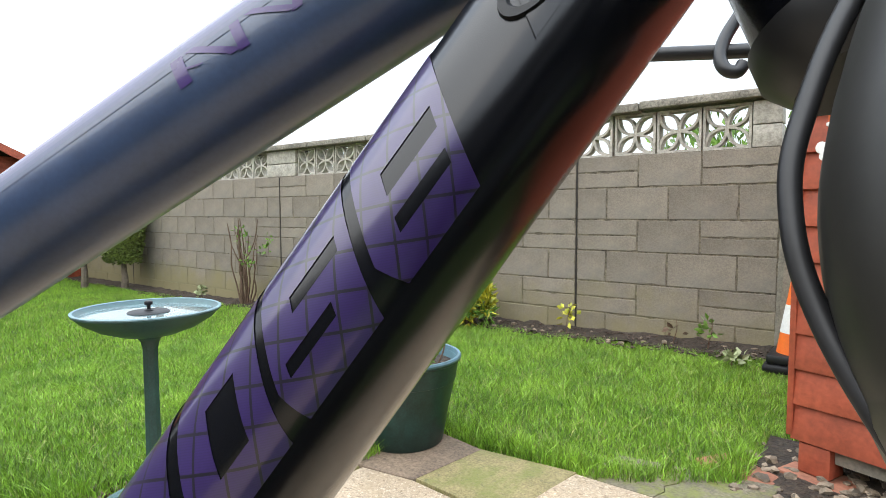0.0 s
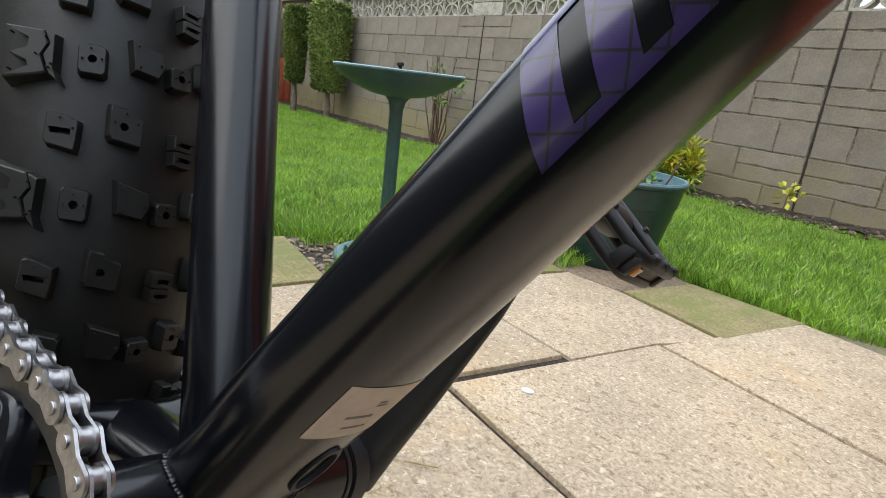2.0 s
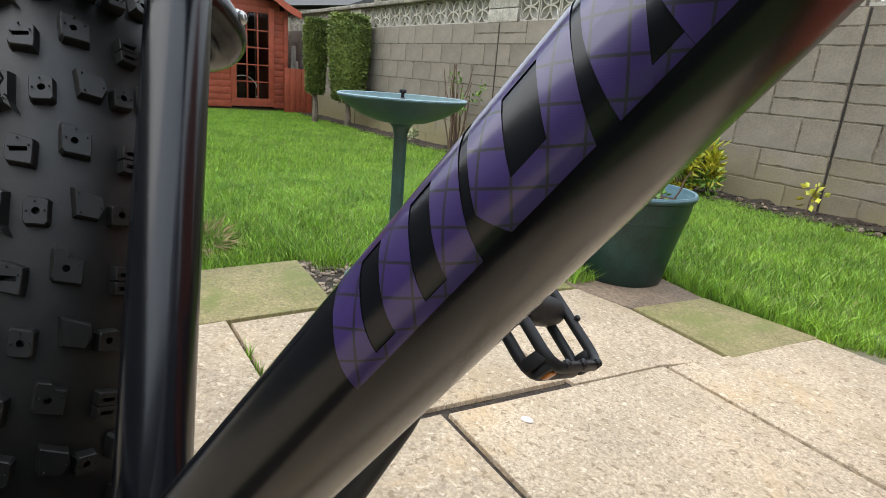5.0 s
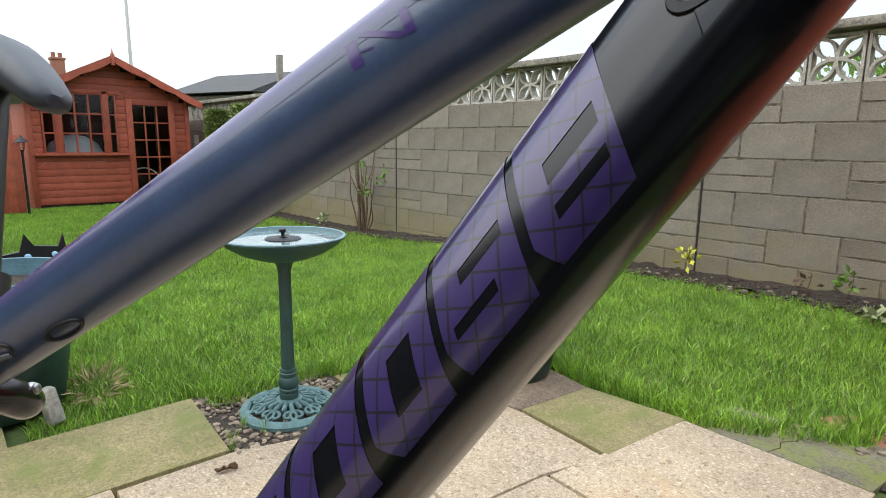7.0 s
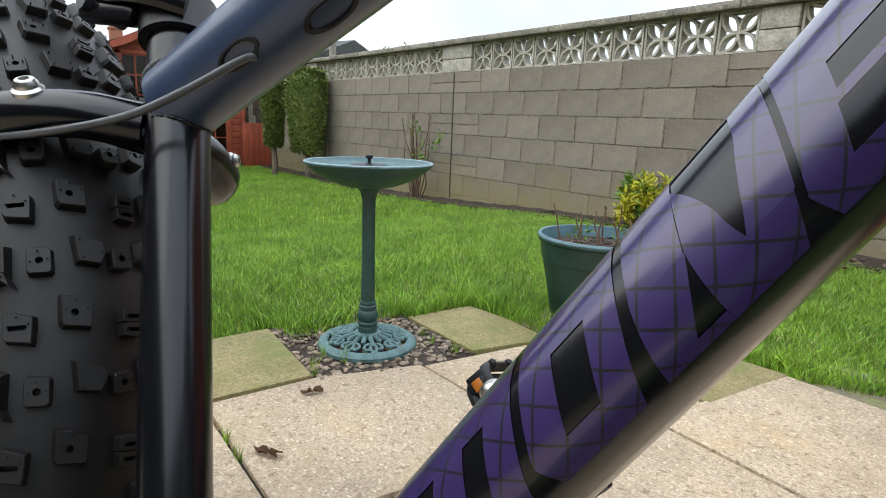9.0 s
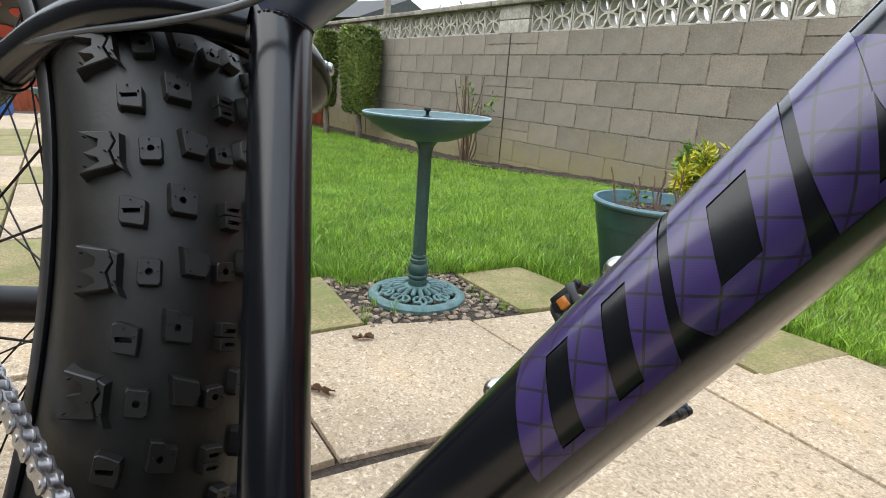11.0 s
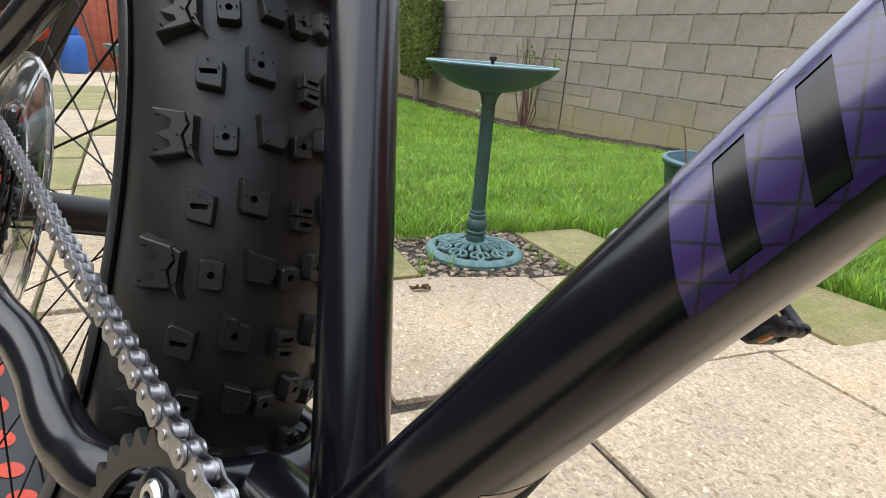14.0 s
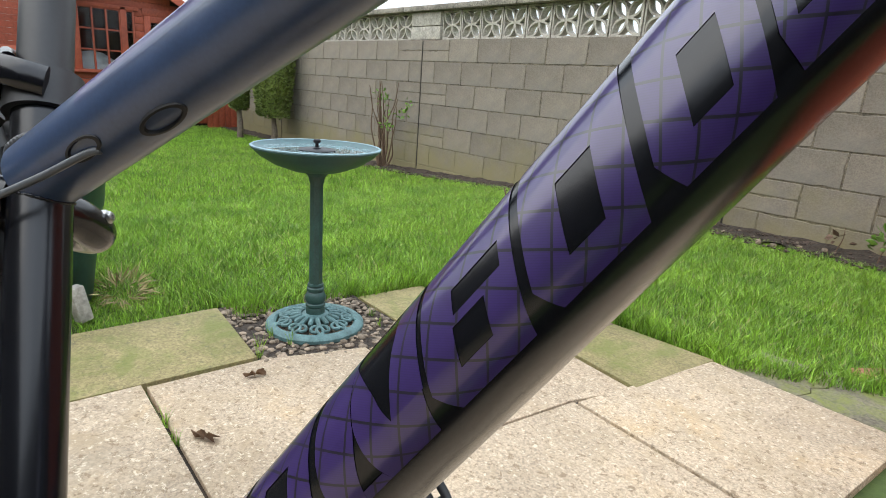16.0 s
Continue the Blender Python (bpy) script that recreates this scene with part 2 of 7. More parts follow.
M["pane"] = glassy("window_pane", (0.9, 0.93, 0.93), 0.02, 1.25, 1.0)
M["clear"] = glassy("clear_plastic", (0.96, 0.96, 0.95), 0.06, 1.35, 1.0)
M["water"] = glassy("water", (0.75, 0.88, 0.9), 0.02, 1.33, 0.9)


# brick of the added unseen walls, dark so that tubes reflect little
def brick_wall_mat():
    m = mat("unseen_wall_brick", (0.30, 0.13, 0.08), 0.9, 0, 0.3, 6, 0.4, 90)
    n, l = m.node_tree.nodes, m.node_tree.links
    b = n["Principled BSDF"]
    tc = n.new("ShaderNodeTexCoord")
    mp = n.new("ShaderNodeMapping")
    mp.inputs["Rotation"].default_value = (radians(90), 0, 0)
    br = n.new("ShaderNodeTexBrick")
    br.inputs["Scale"].default_value = 1.0
    br.inputs["Brick Width"].default_value = 0.225
    br.inputs["Row Height"].default_value = 0.075
    br.inputs["Mortar Size"].default_value = 0.008
    br.inputs["Color1"].default_value = (0.060, 0.053, 0.050, 1)
    br.inputs["Color2"].default_value = (0.045, 0.040, 0.037, 1)
    br.inputs["Mortar"].default_value = (0.10, 0.095, 0.09, 1)
    l.new(tc.outputs["Object"], mp.inputs["Vector"])
    l.new(mp.outputs["Vector"], br.inputs["Vector"])
    l.new(br.outputs["Color"], b.inputs["Base Color"])
    return m


M["unseen_wall_brick"] = brick_wall_mat()


def weather(m, col, scale, lo, hi, amount):
    """Grey blotches of old dirt over a stone surface."""
    n, l = m.node_tree.nodes, m.node_tree.links
    b = n["Principled BSDF"]
    src = b.inputs["Base Color"].links[0].from_socket
    tc = n.new("ShaderNodeTexCoord")
    no = n.new("ShaderNodeTexNoise")
    no.inputs["Scale"].default_value = scale
    no.inputs["Detail"].default_value = 9
    no.inputs["Roughness"].default_value = 0.72
    no.inputs["Distortion"].default_value = 0.4
    l.new(tc.outputs["Object"], no.inputs["Vector"])
    mr = n.new("ShaderNodeMapRange")
    mr.inputs["From Min"].default_value, mr.inputs["From Max"].default_value = lo, hi
    mr.inputs["To Max"].default_value = amount
    l.new(no.outputs["Fac"], mr.inputs["Value"])
    mx = n.new("ShaderNodeMix")
    mx.data_type = "RGBA"
    mx.inputs["B"].default_value = (*col, 1)
    l.new(mr.outputs["Result"], mx.inputs["Factor"])
    l.new(src, mx.inputs["A"])
    l.new(mx.outputs["Result"], b.inputs["Base Color"])


weather(M["slab"], (0.36, 0.27, 0.165), 4.5, 0.48, 0.66, 0.75)
weather(M["slab"], (0.50, 0.335, 0.165), 2.6, 0.54, 0.68, 0.55)
weather(M["slab"], (0.33, 0.27, 0.19), 1.9, 0.57, 0.72, 0.7)
weather(M["slab"], (0.23, 0.165, 0.10), 52, 0.565, 0.585, 0.8)
weather(M["slab"], (0.20, 0.15, 0.10), 17, 0.62, 0.68, 0.55)
weather(M["slab"], (0.72, 0.62, 0.46), 70, 0.575, 0.60, 0.6)
weather(M["slab_moss"], (0.15, 0.17, 0.04), 6.0, 0.46, 0.62, 0.75)
weather(M["slab_moss"], (0.10, 0.095, 0.05), 40, 0.56, 0.63, 0.6)
weather(M["slab_green"], (0.175, 0.20, 0.035), 8.0, 0.44, 0.60, 0.85)
weather(M["slab_green"], (0.11, 0.095, 0.06), 45, 0.56, 0.62, 0.6)
weather(M["block"], (0.31, 0.27, 0.21), 4.0, 0.50, 0.66, 0.6)
weather(M["block"], (0.15, 0.125, 0.10), 75, 0.64, 0.68, 0.5)
weather(M["block"], (0.20, 0.185, 0.165), 1.6, 0.45, 0.62, 0.6)


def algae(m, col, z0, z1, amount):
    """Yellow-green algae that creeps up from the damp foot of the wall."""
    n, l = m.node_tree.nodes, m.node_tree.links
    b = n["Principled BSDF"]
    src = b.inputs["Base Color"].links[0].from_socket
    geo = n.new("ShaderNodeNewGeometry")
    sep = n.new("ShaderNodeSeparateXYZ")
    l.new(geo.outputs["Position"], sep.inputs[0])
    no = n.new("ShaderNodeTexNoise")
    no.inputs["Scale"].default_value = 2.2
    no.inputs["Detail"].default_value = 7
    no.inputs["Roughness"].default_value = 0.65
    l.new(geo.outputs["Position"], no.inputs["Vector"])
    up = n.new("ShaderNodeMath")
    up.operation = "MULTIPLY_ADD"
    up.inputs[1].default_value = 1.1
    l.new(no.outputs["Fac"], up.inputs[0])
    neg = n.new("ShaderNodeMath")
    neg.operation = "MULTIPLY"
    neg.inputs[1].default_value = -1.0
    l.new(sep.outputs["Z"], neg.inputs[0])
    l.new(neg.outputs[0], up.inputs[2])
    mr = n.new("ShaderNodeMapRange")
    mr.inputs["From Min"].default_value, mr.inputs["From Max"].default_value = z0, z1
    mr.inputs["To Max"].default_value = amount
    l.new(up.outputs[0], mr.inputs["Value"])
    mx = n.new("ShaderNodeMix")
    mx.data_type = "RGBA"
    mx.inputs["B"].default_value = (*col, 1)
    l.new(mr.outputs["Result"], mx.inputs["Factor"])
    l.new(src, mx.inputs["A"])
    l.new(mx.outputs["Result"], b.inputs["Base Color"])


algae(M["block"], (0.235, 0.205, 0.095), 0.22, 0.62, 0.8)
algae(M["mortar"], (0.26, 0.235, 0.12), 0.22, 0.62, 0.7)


def purple_mat():
    """Purple print with a dark net of fine lines and a woven hatch."""
    m = mat("purple_print", (0.026, 0.0095, 0.094), 0.45, 0, 0.12, 30, 0.02, 400, coat=0.8, rvar=0.05)
    n, l = m.node_tree.nodes, m.node_tree.links
    b = n["Principled BSDF"]
    b.inputs["Coat Roughness"].default_value = 0.14
    b.inputs["Coat IOR"].default_value = 1.6
    src = b.inputs["Base Color"].links[0].from_socket
    uv = n.new("ShaderNodeUVMap")
    sep = n.new("ShaderNodeSeparateXYZ")
    l.new(uv.outputs["UV"], sep.inputs[0])

    def math_node(op, a, b_=None, c=None):
        q = n.new("ShaderNodeMath")
        q.operation = op
        for i, v in enumerate((a, b_, c)):
            if v is None:
                continue
            if isinstance(v, (int, float)):
                q.inputs[i].default_value = v
            else:
                l.new(v, q.inputs[i])
        return q.outputs[0]
    masks = []
    # count of lines from the first one; the cells widen a little up the tube
    for k, per_metre, widen, first, width in ((0.97, 68.3, -12.8, 0.2112, 0.085), (-1.08, 70.4, 0.0, 0.2370, 0.085)):
        t = math_node("SUBTRACT", math_node("MULTIPLY_ADD", sep.outputs["Y"], k, sep.outputs["X"]), first)
        count = math_node("MULTIPLY", t, math_node("MULTIPLY_ADD", t, widen, per_metre))
        fr = math_node("FRACT", math_node("ADD", count, 50.5))
        d = math_node("ABSOLUTE", math_node("SUBTRACT", fr, 0.5))
        masks.append(math_node("LESS_THAN", d, width / 2))
    net = math_node("MAXIMUM", masks[0], masks[1])
    t = math_node("ADD", sep.outputs["X"], sep.outputs["Y"])
    hatch = math_node("LESS_THAN", math_node("FRACT", math_node("DIVIDE", t, 0.0011)), 0.4)
    mx = n.new("ShaderNodeMix")
    mx.data_type = "RGBA"
    mx.inputs["B"].default_value = (0.003, 0.002, 0.010, 1)
    l.new(src, mx.inputs["A"])
    l.new(math_node("MAXIMUM", net, math_node("MULTIPLY", hatch, 0.16)), mx.inputs["Factor"])
    l.new(mx.outputs["Result"], b.inputs["Base Color"])
    return m


M["purple"] = purple_mat()


# ---- building blocks ----
def mesh(name, bm, material, smooth=True):
    me = bpy.data.meshes.new(name)
    bm.normal_update()
    bm.to_mesh(me)
    bm.free()
    if smooth:
        me.shade_smooth()
        me.set_sharp_from_angle(angle=radians(38))
    for m in material if isinstance(material, (list, tuple)) else [material]:
        me.materials.append(m)
    return me


def part(name, bm, material, parent=None, label="", smooth=True):
    ob = new(name, mesh(name, bm, material, smooth))
    ob.parent = parent
    if label:
        ob["label"] = label
    return ob


def thing(name, label, category, m=None, group="", kind=""):
    ob = new(name)
    ob.empty_display_size = 0.05
    if m is not None:
        ob.matrix_basis = m
    return tagged(ob, label, category, group, kind)


def box(bm, c, s, m=None, bevel=0.0):
    """An axis-aligned box, bevelled if asked."""
    r = bmesh.ops.create_cube(bm, size=1.0, matrix=(m or Matrix()) @ Matrix.LocRotScale(c, None, s))
    if bevel:
        es = list({e for v in r["verts"] for e in v.link_edges})
        bmesh.ops.bevel(bm, geom=es, offset=bevel, segments=2, affect="EDGES", profile=0.5)
    return bm


def lathe(profile, seg=48, bm=None, m=None, closed=False):
    """A body of revolution round z from (radius, height) pairs."""
    bm = bm or bmesh.new()
    rings = []
    for r, z in profile:
        ring = []
        for k in range(seg):
            a = 2 * math.pi * k / seg
            v = Vector((r * math.cos(a), r * math.sin(a), z))
            ring.append(bm.verts.new(m @ v if m else v))
        rings.append(ring)
    pairs = list(zip(rings, rings[1:])) + ([(rings[-1], rings[0])] if closed else [])
    for a, b in pairs:
        for k in range(seg):
            bm.faces.new((a[k], a[(k + 1) % seg], b[(k + 1) % seg], b[k]))
    if not closed:
        bm.faces.new(rings[0][::-1])
        bm.faces.new(rings[-1])
    return bm


def pipe(points, radii, seg=16, bm=None, side=None, flat=None, caps=True):
    """A tube along points; radii one or many; flat: lateral radius along 'side' where the section is oval."""
    bm = bm or bmesh.new()
    pts = [Vector(p) for p in points]
    n = len(pts)
    rad = radii if isinstance(radii, (list, tuple)) else [radii] * n
    fl = flat if isinstance(flat, (list, tuple)) else [flat] * n
    rings = []
    prev = None
    for i, p in enumerate(pts):
        d = (pts[min(i + 1, n - 1)] - pts[max(i - 1, 0)]).normalized()
        if side is not None:
            s = Vector(side)
            s = (s - d * s.dot(d)).normalized()
        elif prev is None:
            s = d.orthogonal().normalized()
        else:
            s = (prev - d * prev.dot(d)).normalized()
        prev = s
        u = d.cross(s)
        ring = []
        for k in range(seg):
            a = 2 * math.pi * k / seg
            ring.append(bm.verts.new(p + s * math.cos(a) * (fl[i] or rad[i]) + u * math.sin(a) * rad[i]))
        rings.append(ring)
    for a, b in zip(rings, rings[1:]):
        for k in range(seg):
            bm.faces.new((a[k], a[(k + 1) % seg], b[(k + 1) % seg], b[k]))
    if caps:
        bm.faces.new(rings[0][::-1])
        bm.faces.new(rings[-1])
    return bm


def smooth_line(ctrl, steps=8):
    """Points on a Catmull-Rom curve through ctrl."""
    c = [Vector(p) for p in ctrl]
    c = [c[0] * 2 - c[1], *c, c[-1] * 2 - c[-2]]
    out = []
    for a, b, d, e in zip(c, c[1:], c[2:], c[3:]):
        for k in range(steps):
            t = k / steps
            out.append(0.5 * (2 * b + (d - a) * t + (2 * a - 5 * b + 4 * d - e) * t * t + (3 * b - a - 3 * d + e) * t ** 3))
    return out + [c[-2]]


def quad_prism(corners, z0, z1, inset=0.006):
    """A slab with a worn top edge, from four corners of its plan (anticlockwise)."""
    bm = bmesh.new()
    c = [Vector((x, y, 0)) for x, y in corners]
    mid = sum(c, Vector()) / len(c)
    def ring(z, k):
        return [bm.verts.new((p + (mid - p).normalized() * k) + Vector((0, 0, z))) for p in c]
    rs = [ring(z0, 0), ring(z1 - inset, 0), ring(z1 - inset * 0.3, inset * 0.4), ring(z1, inset * 1.3)]
    n = len(c)
    for a, b in zip(rs, rs[1:]):
        for k in range(n):
            bm.faces.new((a[k], a[(k + 1) % n], b[(k + 1) % n], b[k]))
    bm.faces.new(rs[-1])
    bm.faces.new(rs[0][::-1])
    return bm


def lawn_z(x, y):
    """The lawn falls gently away from the paving."""
    t = min(1.0, max(0.0, (-x - 1.9) / 5.0))
    return -0.012 - 0.20 * t * t * (3 - 2 * t) - 0.006 * max(0.0, -x - 6.9) + 0.03 * min(1.0, max(0.0, (x + 1.8) / 1.2)) * min(1.0, max(0.0, (y - 2.6) / 1.4))


# ---- ground, lawn and paving ----
def build_ground():
    bm = bmesh.new()
    xs = [-400, -120, -50, -25, -16] + [-13 + 0.25 * k for k in range(56)] + [2, 5, 15, 50, 150, 400]
    ys = [-400, -120, -40, -12, -5] + [-3 + 0.25 * k for k in range(30)] + [5, 8, 15, 40, 120, 400]
    grid = [[bm.verts.new((x, y, lawn_z(x, y) - 0.012 if y > -1.5 else -0.03)) for y in ys] for x in xs]
    for a, b in zip(grid, grid[1:]):
        for k in range(len(ys) - 1):
            bm.faces.new((a[k], b[k], b[k + 1], a[k + 1]))
    tagged(part("ground", bm, M["turf"]), "green lawn soil sloping gently from the patio", "lawn", kind="structure")


build_ground()

SLABS = [  # corners of the plan anticlockwise, top height, mossy
    ([(-1.957, 0.02), (-1.545, 0.0), (-1.532, 0.589), (-1.957, 0.62)], 0.004, 1),
    ([(-1.525, 0.289), (-0.975, 0.282), (-0.912, 0.905), (-1.432, 0.897), (-1.520, 0.60)], 0.0, 0),
    ([(-0.915, 0.575), (-0.31, 0.545), (-0.28, 1.165), (-0.852, 1.197)], 0.0, 0),
    ([(-0.965, -0.06), (-0.345, -0.08), (-0.312, 0.535), (-0.925, 0.562)], -0.003, 0),
    ([(-1.157, 1.45), (-0.795, 1.415), (-0.757, 1.81), (-1.118, 1.775)], 0.002, 1),
    ([(-1.425, 0.905), (-0.890, 0.915), (-0.860, 1.2), (-0.80, 1.405), (-1.162, 1.44), (-1.365, 1.41)], -0.002, 0),
    ([(-0.843, 1.205), (-0.27, 1.175), (-0.23, 1.79), (-0.757, 1.8)], 0.001, 0),
    ([(-1.54, -0.33), (-0.98, -0.345), (-0.977, 0.272), (-1.537, 0.279)], 0.004, 0),
    ([(-0.75, 1.815), (-0.505, 1.811), (-0.487, 1.868), (-0.500, 1.905), (-0.468, 1.955), (-0.475, 2.085), (-0.70, 2.05)], -0.006, 3),
    ([(-0.5035, 1.811), (-0.24, 1.81), (-0.2, 2.13), (-0.474, 2.086), (-0.467, 1.954), (-0.499, 1.904), (-0.486, 1.867)], -0.007, 3),
    ([(-1.365, 1.42), (-1.167, 1.45), (-1.125, 1.785), (-1.36, 1.83), (-1.60, 1.78), (-1.57, 1.43)], -0.004, 2),
    ([(-1.815, 1.105), (-1.43, 1.10), (-1.37, 1.40), (-1.60, 1.42), (-1.80, 1.395)], 0.002, 1),
    ([(-0.27, 0.545), (0.33, 0.54), (0.35, 1.15), (-0.24, 1.16)], 0.0, 0),
    ([(-0.30, -0.08), (0.30, -0.1), (0.32, 0.53), (-0.27, 0.535)], 0.0, 0),
    ([(-0.22, 1.17), (0.36, 1.16), (0.40, 1.78), (-0.18, 1.79)], 0.0, 0),
    ([(-2.56, -0.03), (-1.967, 0.01), (-1.967, 0.10), (-2.56, 0.1)], 0.0, 1),
]
# the rest of the patio and the path along the added back wall
rng = random.Random(4)
for i in range(-1, 16):
    x1 = 0.92 - 0.61 * i
    for j in range(4):
        y1 = -0.36 - 0.62 * j
        c = [(x1 - 0.60, y1 - 0.60), (x1, y1 - 0.61), (x1, y1), (x1 - 0.60, y1 + 0.005)]
        SLABS.append((c, rng.uniform(-0.004, 0.004), 1 if rng.random() < 0.25 and x1 < -1.6 else 0))
for i in range(12):
    x1 = -1.57 - 0.61 * i
    SLABS.append(([(x1 - 0.60, -0.345), (x1, -0.345), (x1, -0.04), (x1 - 0.60, -0.04)], rng.uniform(-0.004, 0.003), 1 if i % 3 == 1 else 0))

bm = bmesh.new()
box(bm, (-4.0, -1.47, -0.062), (11.2, 2.9, 0.06))
box(bm, (-0.95, 0.88, -0.058), (2.7, 2.2, 0.06))
box(bm, (-0.51, 0.54, -0.042), (1.78, 1.68, 0.06))
paving = tagged(part("paving", bm, M["soil"], None), "sandy joints and earth bed under patio slabs", "paving", kind="structure")
for corners, top, moss in SLABS:
    s = part("slab", quad_prism(corners, -0.045, top, 0.005), (M["slab"], M["slab_moss"], M["slab_brown"], M["slab_green"])[moss], paving)

# soil border below the wall and the gravel patch round the bird bath
def patch(name, pts, z, material, label, cat, rough=0.012, step=0.05, follow=False):
    bm = bmesh.new()
    x0, x1 = min(p[0] for p in pts), max(p[0] for p in pts)
    y0, y1 = min(p[1] for p in pts), max(p[1] for p in pts)
    nx, ny = max(2, int((x1 - x0) / step)), max(2, int((y1 - y0) / step))
    g = []
    for i in range(nx + 1):
        row = []
        for j in range(ny + 1):
            x, y = x0 + (x1 - x0) * i / nx, y0 + (y1 - y0) * j / ny
            zz = z + (lawn_z(x, y) if follow else 0) + rough * noise.noise((x * 9, y * 9, 1.0))
            row.append(bm.verts.new((x, y, zz)))
        g.append(row)
    for a, b in zip(g, g[1:]):
        for k in range(ny):
            bm.faces.new((a[k], b[k], b[k + 1], a[k + 1]))
    return tagged(part(name, bm, material), label, cat, kind="structure")


patch("soil_border", [(-12.5, 3.72), (-0.45, 4.1)], 0.012, M["soil"], "dark crumbly soil border below the garden wall", "soil", 0.03, 0.06, True)
patch("gravel_bed", [(-1.97, 0.585), (-1.42, 1.11)], -0.008, M["soil"], "earth patch between slabs under the bird bath", "soil", 0.006)
patch("soil_edge", [(-0.30, 1.85), (0.5, 2.6)], -0.012, M["soil"], "bare earth beside the red shed", "soil", 0.012)


def scatter_stones(name, area, count, size, material, label, zf, seed, worn=False):
    """Many small stones as one mesh."""
    r = random.Random(seed)
    base = bmesh.new()
    bmesh.ops.create_icosphere(base, subdivisions=2 if worn else 1, radius=1)
    bv = np.array([v.co[:] for v in base.verts])
    bf = np.array([[v.index for v in f.verts] for f in base.faces])
    base.free()
    vs, fs = [], []
    for k in range(count):
        x, y = r.uniform(area[0], area[1]), r.uniform(area[2], area[3])
        s = size * r.uniform(0.5, 1.3)
        sc = np.array([s * r.uniform(0.8, 1.5), s * r.uniform(0.7, 1.2), s * r.uniform(0.45, 0.8)])
        a = r.uniform(0, 6.28)
        jig = 1 + (0.07 if worn else 0.25) * np.array([r.uniform(-1, 1) for _ in range(len(bv))])[:, None]
        p = bv * jig * sc
        p = np.stack([p[:, 0] * math.cos(a) - p[:, 1] * math.sin(a), p[:, 0] * math.sin(a) + p[:, 1] * math.cos(a), p[:, 2]], 1)
        p += np.array([x, y, zf(x, y) + sc[2] * 0.4])
        fs.append(bf + len(vs) * len(bv))
        vs.append(p)
    me = bpy.data.meshes.new(name)
    me.from_pydata(np.concatenate(vs).tolist(), [], np.concatenate(fs).tolist())
    me.materials.append(material)
    me.shade_smooth()
    me.set_sharp_from_angle(angle=radians(30))
    return tagged(new(name, me), label, "stones", kind="stuff")


scatter_stones("gravel", (-1.95, -1.43, 0.60, 1.09), 850, 0.0088, M["pebble"], "small brown and grey pebbles round the bird bath", lambda x, y: -0.008, 1, True)
scatter_stones("soil_crumbs", (-8.0, -0.5, 3.62, 4.05), 1800, 0.010, M["crumb"], "crumbs of soil and small stones below the wall", lambda x, y: lawn_z(x, y) + 0.012, 2)
scatter_stones("pale_stones", (-2.6, -0.5, 3.66, 3.95), 36, 0.018, M["pebble"], "pale loose stones and shells in the soil", lambda x, y: lawn_z(x, y) + 0.015, 3)
scatter_stones("shed_stones", (-0.34, 0.2, 1.95, 2.5), 120, 0.018, M["pebble"], "loose stones and old leaves beside the shed", lambda x, y: -0.012, 5)


def grass(name, area, density, h0, h1, w, seed, keep, label, lean=0.6, material="grass"):
    """Blades of grass, three triangles each, in one mesh."""
    r = np.random.RandomState(seed)
    n = int((area[1] - area[0]) * (area[3] - area[2]) * density)
    x, y = r.uniform(area[0], area[1], n), r.uniform(area[2], area[3], n)
    ok = np.array([keep(a, b) for a, b in zip(x, y)], bool)
    x, y = x[ok], y[ok]
    n = len(x)
    z = np.array([lawn_z(a, b) for a, b in zip(x, y)]) - 0.014
    tuft = 0.55 + 0.45 * np.array([noise.noise((a * 2.3, b * 2.3, 5)) for a, b in zip(x, y)]) + 0.25 * np.array([noise.noise((a * 9, b * 9, 2)) for a, b in zip(x, y)])
    h = (h0 + (h1 - h0) * r.uniform(0, 1, n)) * (0.65 + 0.6 * np.clip(tuft, 0, 1.3))
    a = r.uniform(0, 2 * np.pi, n)
    ld = a + r.uniform(-1.2, 1.2, n)
    ln = h * r.uniform(0.1, lean, n)
    ww = w * r.uniform(0.6, 1.3, n)
    dx, dy = np.cos(a) * ww / 2, np.sin(a) * ww / 2
    lx, ly = np.cos(ld) * ln, np.sin(ld) * ln
    v = np.empty((n, 5, 3))
    v[:, 0] = np.stack([x - dx, y - dy, z], 1)
    v[:, 1] = np.stack([x + dx, y + dy, z], 1)
    v[:, 2] = np.stack([x - dx * 0.8 + lx * 0.3, y - dy * 0.8 + ly * 0.3, z + h * 0.55], 1)
    v[:, 3] = np.stack([x + dx * 0.8 + lx * 0.3, y + dy * 0.8 + ly * 0.3, z + h * 0.55], 1)
    v[:, 4] = np.stack([x + lx, y + ly, z + h * 0.95], 1)
    base = (np.arange(n) * 5)[:, None]
    tri = np.concatenate([base + np.array([[0, 1, 3]]), base + np.array([[0, 3, 2]]), base + np.array([[2, 3, 4]])], 1).reshape(-1, 3)
    me = bpy.data.meshes.new(name)
    me.vertices.add(n * 5)
    me.vertices.foreach_set("co", v.reshape(-1))
    me.loops.add(len(tri) * 3)
    me.loops.foreach_set("vertex_index", tri.reshape(-1))
    me.polygons.add(len(tri))
    me.polygons.foreach_set("loop_start", np.arange(len(tri)) * 3)
    me.update(calc_edges=True)
    me.validate()
    me.materials.append(M[material])
    me.shade_smooth()
    return tagged(new(name, me), label, "grass", kind="stuff")


